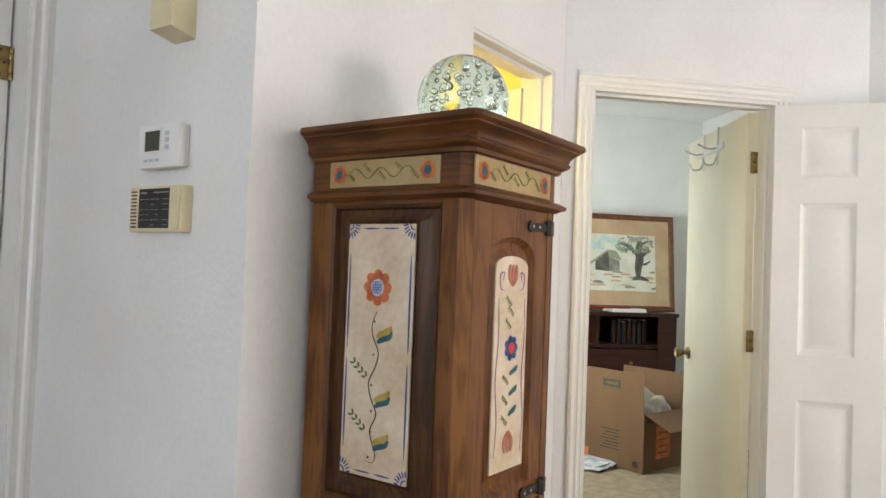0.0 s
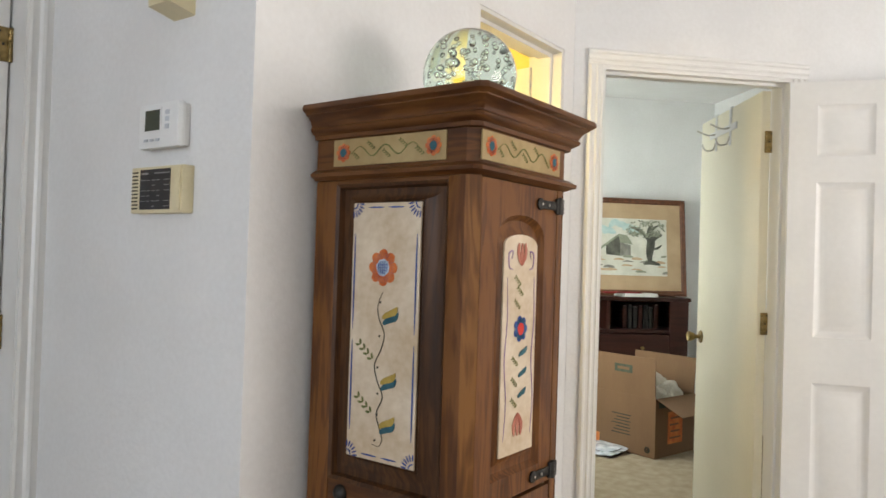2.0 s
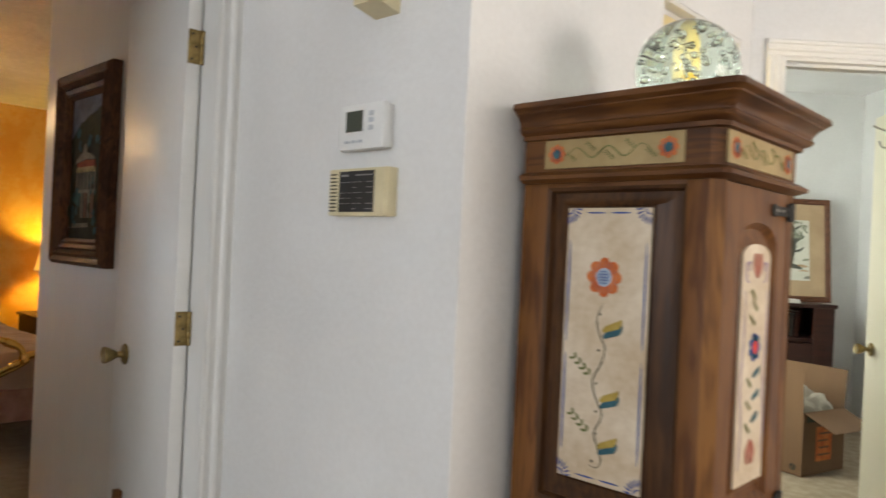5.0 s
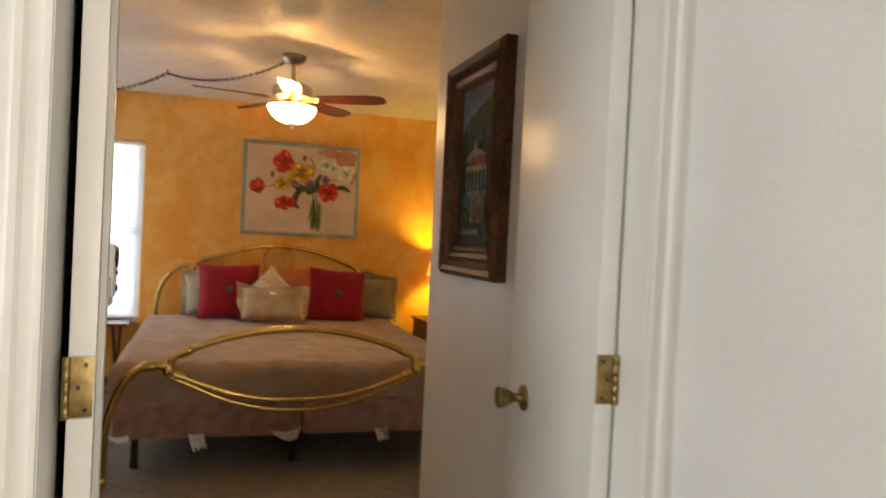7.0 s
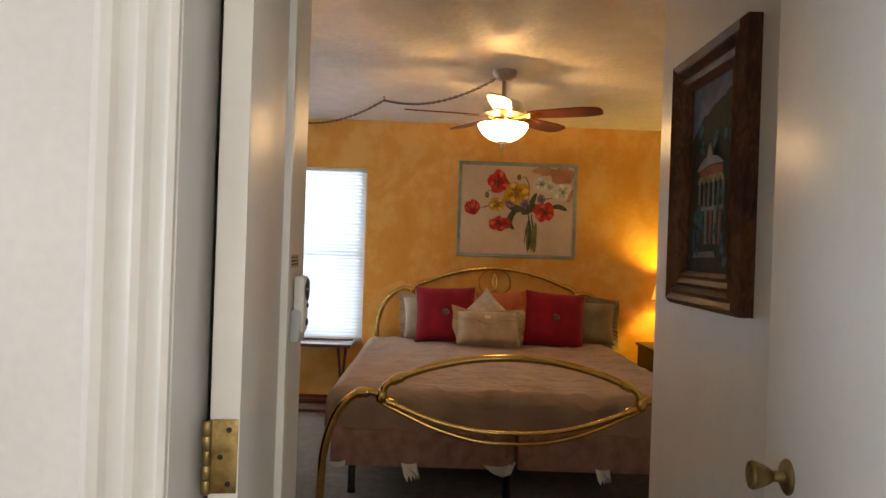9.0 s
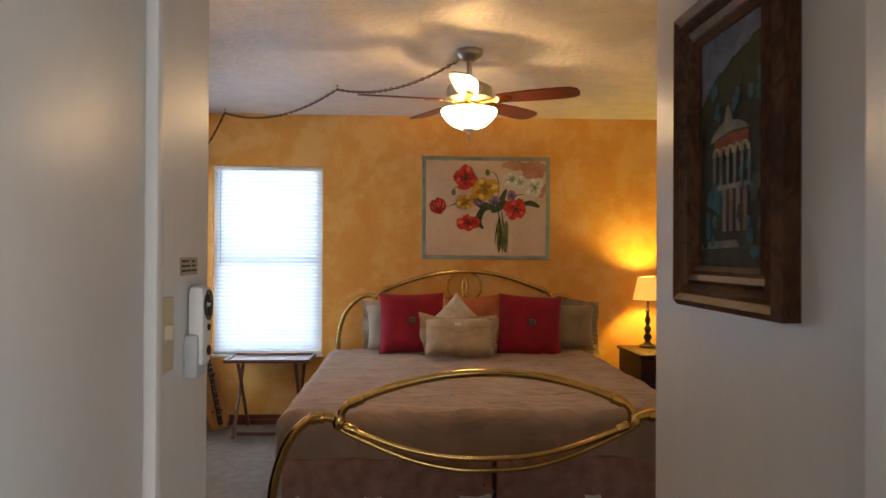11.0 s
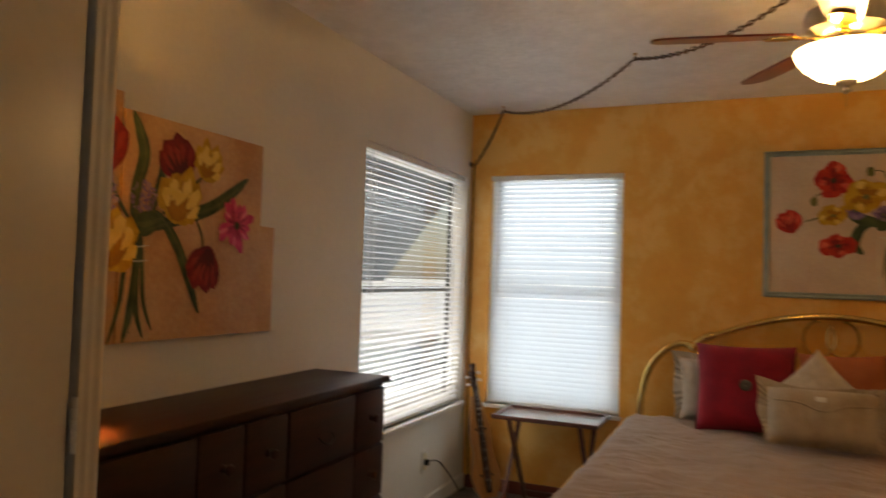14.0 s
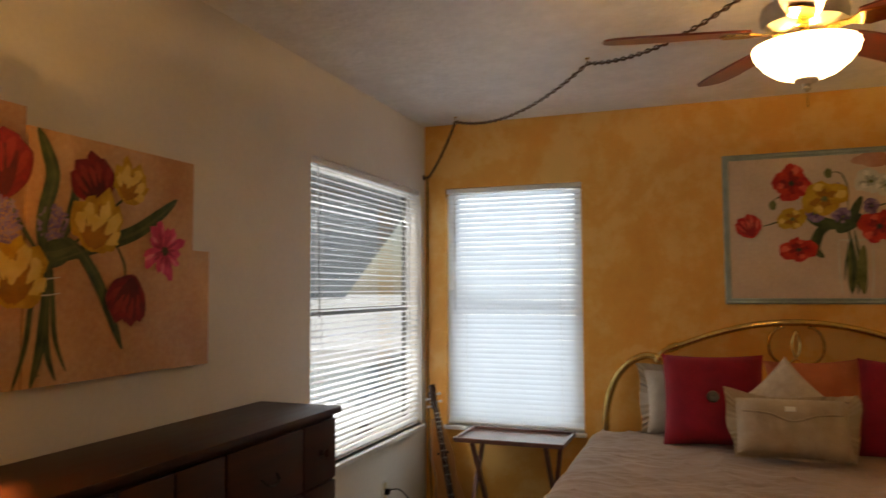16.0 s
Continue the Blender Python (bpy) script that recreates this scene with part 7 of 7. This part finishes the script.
part("printed_barn", bm, INK_DARK, barn)
bm = bmesh.new()
slab(bm, [(0.595, 0.335), (0.595, 0.455), (0.69, 0.43), (0.69, 0.345)], 0.0004, Matrix.Translation((0, 0, 0.0123)))
part("printed_barn_side", bm, INK_GREY, barn)
bm = bmesh.new()
slab(bm, [(0.40, 0.395), (0.585, 0.525), (0.66, 0.515), (0.71, 0.435), (0.60, 0.452), (0.585, 0.505), (0.42, 0.385)], 0.0004, Matrix.Translation((0, 0, 0.0127)))
part("printed_barn_roof", bm, INK_SAGE, barn)
for k in range(26):
    bm = bmesh.new()
    x, y = 0.18 + 0.80 * random.random(), 0.185 + 0.15 * random.random()
    stroke(bm, [(x, y), (x + 0.04, y + 0.006), (min(1.01, x + 0.10), y)], 0.012 + 0.012 * random.random(), 0.0112 + 0.00003 * k)
    part("printed_ground", bm, (INK_TAN, INK_SAGE, INK_TAN, INK_GREY)[k % 4], barn)
tree_ink = new("printed_tree", mesh("printed_tree", boxes((0.85, 0.852, 0.30, 0.302, 0.010, 0.0115)), INK_DARK))
tree_ink.parent = barn
for pts, wd in (([(0.865, 0.27), (0.86, 0.36), (0.875, 0.46), (0.87, 0.55), (0.885, 0.62)], 0.075), ([(0.875, 0.44), (0.92, 0.50), (0.98, 0.53)], 0.030), ([(0.865, 0.45), (0.81, 0.53), (0.74, 0.575), (0.69, 0.58)], 0.030), ([(0.87, 0.40), (0.93, 0.41), (0.975, 0.44)], 0.020), ([(0.87, 0.52), (0.90, 0.58), (0.95, 0.61)], 0.022), ([(0.80, 0.27), (0.87, 0.285), (0.96, 0.265)], 0.035)):
    bm = bmesh.new()
    stroke(bm, pts, wd, 0.0128)
    part("printed_limb", bm, INK_DARK, tree_ink)
for ink, count, big in ((INK_SAGE, 150, 0.013), (INK_DARK, 110, 0.009)):
    bm = bmesh.new()
    for k in range(count):
        a, q = k * 2.39996, math.sqrt((k + 0.5) / count)
        x, y = 0.84 + 0.185 * q * math.cos(a), 0.585 + 0.085 * q * math.sin(a) - 0.03 * math.cos(a) ** 2
        if x < 1.005 and y < 0.65 and noise.noise(Vector((x * 22, y * 22, 3.0))) > -0.12:
            blossom(bm, x, y, big * (0.6 + 0.5 * random.random()), 5, 0.0133 + 0.000006 * k, 0.5, k, 0.7, k)
    part("printed_foliage", bm, ink, tree_ink)["kind"] = "stuff"

carton = thing("moving_box", Matrix(((-0.966, 0.259, 0, 0.467), (0.259, 0.966, 0, 9.331), (0, 0, 1, 0), (0, 0, 0, 1))), "open brown cardboard moving box with crumpled packing paper", "cardboard box")
L, D, Hh = 0.53, 0.46, 0.40
for r in ((0, L, 0, 0.006, 0, Hh), (0, 0.006, 0.006, D, 0, Hh), (L - 0.006, L, 0.006, D, 0, Hh), (0.006, L - 0.006, D - 0.006, D, 0, Hh)):
    part("box_wall", boxes(r), CARDBOARD, carton)
part("box_bottom", boxes((0.006, L - 0.006, 0.006, D - 0.006, 0.002, 0.008)), CARDBOARD, carton)
for r, tilt in (((0.004, L - 0.004, -0.002, 0.002, 0, 0.27), 3), ((0.004, L - 0.004, -0.002, 0.002, 0, 0.25), -5)):
    bm = bmesh.new()
    box(bm, *r, 0, Matrix.Translation((0, 0.003 if tilt > 0 else D - 0.003, Hh)) @ pose(0, 0, 0, tilt, 0, 0))
    part("flap", bm, CARDBOARD, carton)
bm = bmesh.new()
box(bm, -0.22, 0.0, 0.01, D - 0.01, -0.002, 0.002, 0, Matrix.Translation((0.003, 0, Hh)) @ pose(0, 0, 0, 0, -24, 0))
part("flap", bm, CARDBOARD, carton, "cardboard flap folded outwards")
INK_GREEN = paint("dark_green_box_ink", (0.035, 0.045, 0.03), (0.07, 0.085, 0.055))
bm = bmesh.new()
box(bm, 0.19, 0.34, -0.0036, -0.0022, 0.15, 0.205, 0, Matrix.Translation((0, 0.003, Hh)) @ pose(0, 0, 0, 3, 0, 0))
part("printed_label", bm, INK_GREEN, carton, "dark green printed label")
bm = bmesh.new()
box(bm, 0.215, 0.315, -0.0042, -0.0036, 0.168, 0.188, 0, Matrix.Translation((0, 0.003, Hh)) @ pose(0, 0, 0, 3, 0, 0))
part("label_bar", bm, CARDBOARD, carton)
for k in range(7):
    part("print_line", boxes((0.20 + 0.01 * (k % 2), 0.36 - 0.02 * ((k * 2) % 3), -0.0015, 0, 0.25 - 0.022 * k, 0.257 - 0.022 * k)), P_DARK, carton)
part("printed_mark", boxes((0.465, 0.525, -0.0015, 0, 0.025, 0.09)), P_ORANGE, carton)
part("printed_mark", boxes((-0.0015, 0, 0.145, 0.315, 0.08, 0.30)), P_ORANGE, carton, "orange printed block")
for k in range(4):
    part("print_line", boxes((-0.0028, -0.0015, 0.165 + 0.012 * (k % 2), 0.295 - 0.015 * (k % 3), 0.115 + 0.045 * k, 0.127 + 0.045 * k)), CARDBOARD, carton)
part("printed_label", boxes((-0.0015, 0, 0.035, 0.175, 0.335, 0.375)), INK_GREEN, carton, "dark green printed label")
bm = bmesh.new()
lathe(bm, [(0.022, 0), (0.022, 0.0012), (0.014, 0.0012), (0.014, 0)], 18, Matrix.Translation((0.06, 0, 0.05)) @ pose(0, 0, 0, 90, 0, 0))
part("printed_ring", bm, P_DARK, carton)
NEWSPRINT = surface("crumpled_newsprint", (0.42, 0.38, 0.31), (0.60, 0.56, 0.48), 0.85, scale=14, fine=90, bump=0.5)
for k in range(9):
    t = bmesh.new()
    bmesh.ops.create_icosphere(t, subdivisions=3, radius=0.085)
    for v in t.verts:
        v.co *= 1 + 0.45 * noise.noise(v.co * 16 + Vector((k * 3, 0, 0)))
    part("packing_paper", t, NEWSPRINT, carton, "crumpled packing paper").location = (0.11 + 0.15 * (k % 3), 0.11 + 0.11 * (k // 3), Hh - 0.01 + 0.04 * ((k * 7) % 3))
bag = bmesh.new()
t = bmesh.new()
bmesh.ops.create_icosphere(t, subdivisions=4, radius=0.16)
for v in t.verts:
    v.co *= 1 + 0.5 * noise.noise(v.co * 11)
    v.co.z = v.co.z * 0.14
merge(bag, t, Matrix.Translation((0.12, 9.30, 0.02)))
solid("plastic_bag", bag, surface("clear_blue_plastic", (0.45, 0.50, 0.56), (0.75, 0.78, 0.82), 0.2, scale=20, fine=90, bump=0.4), "crumpled clear plastic bag on the carpet", "plastic bag")

# ---- outside the bedroom windows ----
structure("ground", boxes((-400, 400, -400, 400, -1.1, -1.0)), surface("pale_concrete", (0.80, 0.89, 0.93), (0.87, 0.93, 0.96), 0.95, scale=0.8, fine=12, bump=0.4, dist=0.03), "pale sunlit concrete ground outside", "ground")
port = thing("carport", pose(0, 0, -0.35), "grey carport with a steep gable next door", "carport")
bm = bmesh.new()
slab(bm, [(-10.0, 1.5), (-17.4, 1.5), (-22.8, 4.9), (-22.8, 6.6), (-10.0, 6.6)], 0.12, Matrix(((1, 0, 0, 0), (0, 0, 1, -4.0), (0, 1, 0, 0), (0, 0, 0, 1))))
part("gable_panel", bm, surface("weathered_grey_board", (0.24, 0.255, 0.26), (0.32, 0.335, 0.34), 0.85, scale=2, fine=30, stretch=(1, 1, 14)), port)
part("roof", boxes((-23.2, -9.6, -9.0, -3.7, 6.6, 6.75)), surface("grey_shingle", (0.14, 0.14, 0.145), (0.22, 0.22, 0.225), 0.9, scale=4, fine=40), port)
for x in (-10.2, -22.7):
    for y in (-4.06, -8.8):
        part("post", boxes((x - 0.07, x + 0.07, y - 0.07, y + 0.07, -0.65, 6.6, 0.01)), PLASTIC_GREY, port)
tree = thing("small_tree", pose(-20.6, -7.5, -0.35), "small sunlit yellow-green tree beyond the carport", "tree")
bm = bmesh.new()
tube(bm, smooth_path([(0, 0, -0.65), (0.05, 0.02, 0.8), (-0.03, 0.05, 1.6), (0.02, 0, 2.4)]), [0.13 - 0.0035 * k for k in range(25)], 10)
for k in range(7):
    a = k * 0.9
    tube(bm, smooth_path([(0, 0, 1.3 + 0.12 * k), (0.5 * math.cos(a), 0.5 * math.sin(a), 1.8 + 0.12 * k), (1.0 * math.cos(a + 0.3), 1.0 * math.sin(a + 0.3), 2.2 + 0.16 * k)], 5), [0.05 - 0.004 * q for q in range(11)], 6)
part("trunk", bm, surface("grey_bark", (0.10, 0.08, 0.06), (0.18, 0.15, 0.12), 0.9, scale=8, fine=40, bump=0.6, dist=0.01), tree)
verts, faces = [], []
random.seed(9)
for k in range(2600):
    a, b = random.uniform(0, 2 * math.pi), random.uniform(0, 2 * math.pi)
    cl = k % 19
    c = Vector((1.1 * math.cos(cl * 2.4) * (0.4 + 0.05 * cl), 1.1 * math.sin(cl * 2.4) * (0.4 + 0.05 * cl), 1.9 + 0.085 * cl))
    p = c + Vector((random.gauss(0, 0.28), random.gauss(0, 0.28), random.gauss(0, 0.24)))
    u = Vector((math.cos(a), math.sin(a), 0.5 * math.sin(b))) * 0.07
    v = Vector((-math.sin(a) * 0.6, math.cos(a) * 0.6, math.cos(b))) * 0.035
    n0 = len(verts)
    verts += [p - u, p + v, p + u, p - v]
    faces.append((n0, n0 + 1, n0 + 2, n0 + 3))
me = bpy.data.meshes.new("crown")
me.from_pydata(verts, [], faces)
me.materials.append(surface("yellow_green_leaf", (0.20, 0.22, 0.03), (0.36, 0.34, 0.08), 0.6, scale=3, fine=20))
crown = new("crown", me)
crown.parent = tree


def loft(bm, stations, n=20, power=0.55, closed=True):
    """A closed skin through rounded cross-sections: (x, low, high, half width)."""
    rings = []
    for x, z0, z1, hw in stations:
        row = []
        for k in range(n):
            a = 2 * math.pi * k / n
            c, d = math.cos(a), math.sin(a)
            row.append(bm.verts.new((x, hw * math.copysign(abs(c) ** power, c), (z0 + z1) / 2 + (z1 - z0) / 2 * math.copysign(abs(d) ** power, d))))
        rings.append(row)
    for a, b in zip(rings, rings[1:]):
        for k in range(n):
            bm.faces.new((a[k], a[(k + 1) % n], b[(k + 1) % n], b[k]))
    bm.faces.new(rings[0][::-1])
    bm.faces.new(rings[-1])


car = thing("parked_car", pose(-10.6, -0.35, -1.0, 0, 0, 4), "pale silver car parked on the sunlit ground outside", "car")
CAR_PAINT = surface("pale_silver_car_paint", (0.70, 0.74, 0.74), (0.76, 0.79, 0.79), 0.35, 0.0, scale=3, fine=200, bump=0.0, coat=0.6)
bm = bmesh.new()
loft(bm, ((-2.15, 0.42, 0.66, 0.62), (-2.05, 0.28, 0.78, 0.80), (-1.5, 0.22, 0.88, 0.86), (0.0, 0.22, 0.92, 0.88), (1.5, 0.22, 0.88, 0.86), (2.0, 0.28, 0.76, 0.80), (2.15, 0.42, 0.62, 0.60)))
part("body", bm, CAR_PAINT, car)
bm = bmesh.new()
loft(bm, ((-1.65, 0.80, 0.90, 0.70), (-1.05, 0.80, 1.34, 0.66), (-0.3, 0.80, 1.40, 0.66), (0.35, 0.80, 1.34, 0.66), (1.15, 0.80, 0.92, 0.72)), power=0.7)
# opaque pale grey-blue stands in for bright reflections on the glass
part("cabin_glass", bm, surface("reflection_toned_car_glass", (0.42, 0.50, 0.52), (0.50, 0.58, 0.60), 0.08, scale=2, fine=50, bump=0.0), car, "cabin windows with a pale reflection put into their colour")
bm = bmesh.new()
loft(bm, ((-1.12, 1.28, 1.35, 0.58), (-0.95, 1.27, 1.40, 0.64), (-0.3, 1.31, 1.44, 0.66), (0.30, 1.27, 1.39, 0.64), (0.45, 1.24, 1.32, 0.58)), power=0.7)
part("roof", bm, CAR_PAINT, car)
for x in (-1.32, 1.32):
    for y in (-0.80, 0.80):
        bm = bmesh.new()
        lathe(bm, [(0.20, -0.10), (0.30, -0.10), (0.325, -0.07), (0.325, 0.07), (0.30, 0.10), (0.20, 0.10)], 28, Matrix.Translation((x, y, 0.325)) @ pose(0, 0, 0, 90, 0, 0))
        wh = part("tyre", bm, IRON, car, "black rubber tyre")
        bm = bmesh.new()
        lathe(bm, [(0.03, -0.105), (0.17, -0.095), (0.20, -0.09), (0.20, 0.09), (0.17, 0.095), (0.03, 0.105)], 24, Matrix.Translation((x, y, 0.325)) @ pose(0, 0, 0, 90, 0, 0))
        part("rim", bm, NICKEL, wh, "silver wheel rim")
for y in (-0.62, 0.62):
    part("tail_light", boxes((-2.11, -2.03, y - 0.13, y + 0.13, 0.58, 0.72, 0.02)), P_RED, car, "red tail light")

# clusters of brush marks too small to pick apart
for ob in bpy.data.objects:
    if ob.name.split(".")[0] in ("painted_sprig", "painted_vine", "painted_border", "painted_lattice", "petal_shading", "lilac_light", "painted_lilac"):
        ob["kind"] = "stuff"
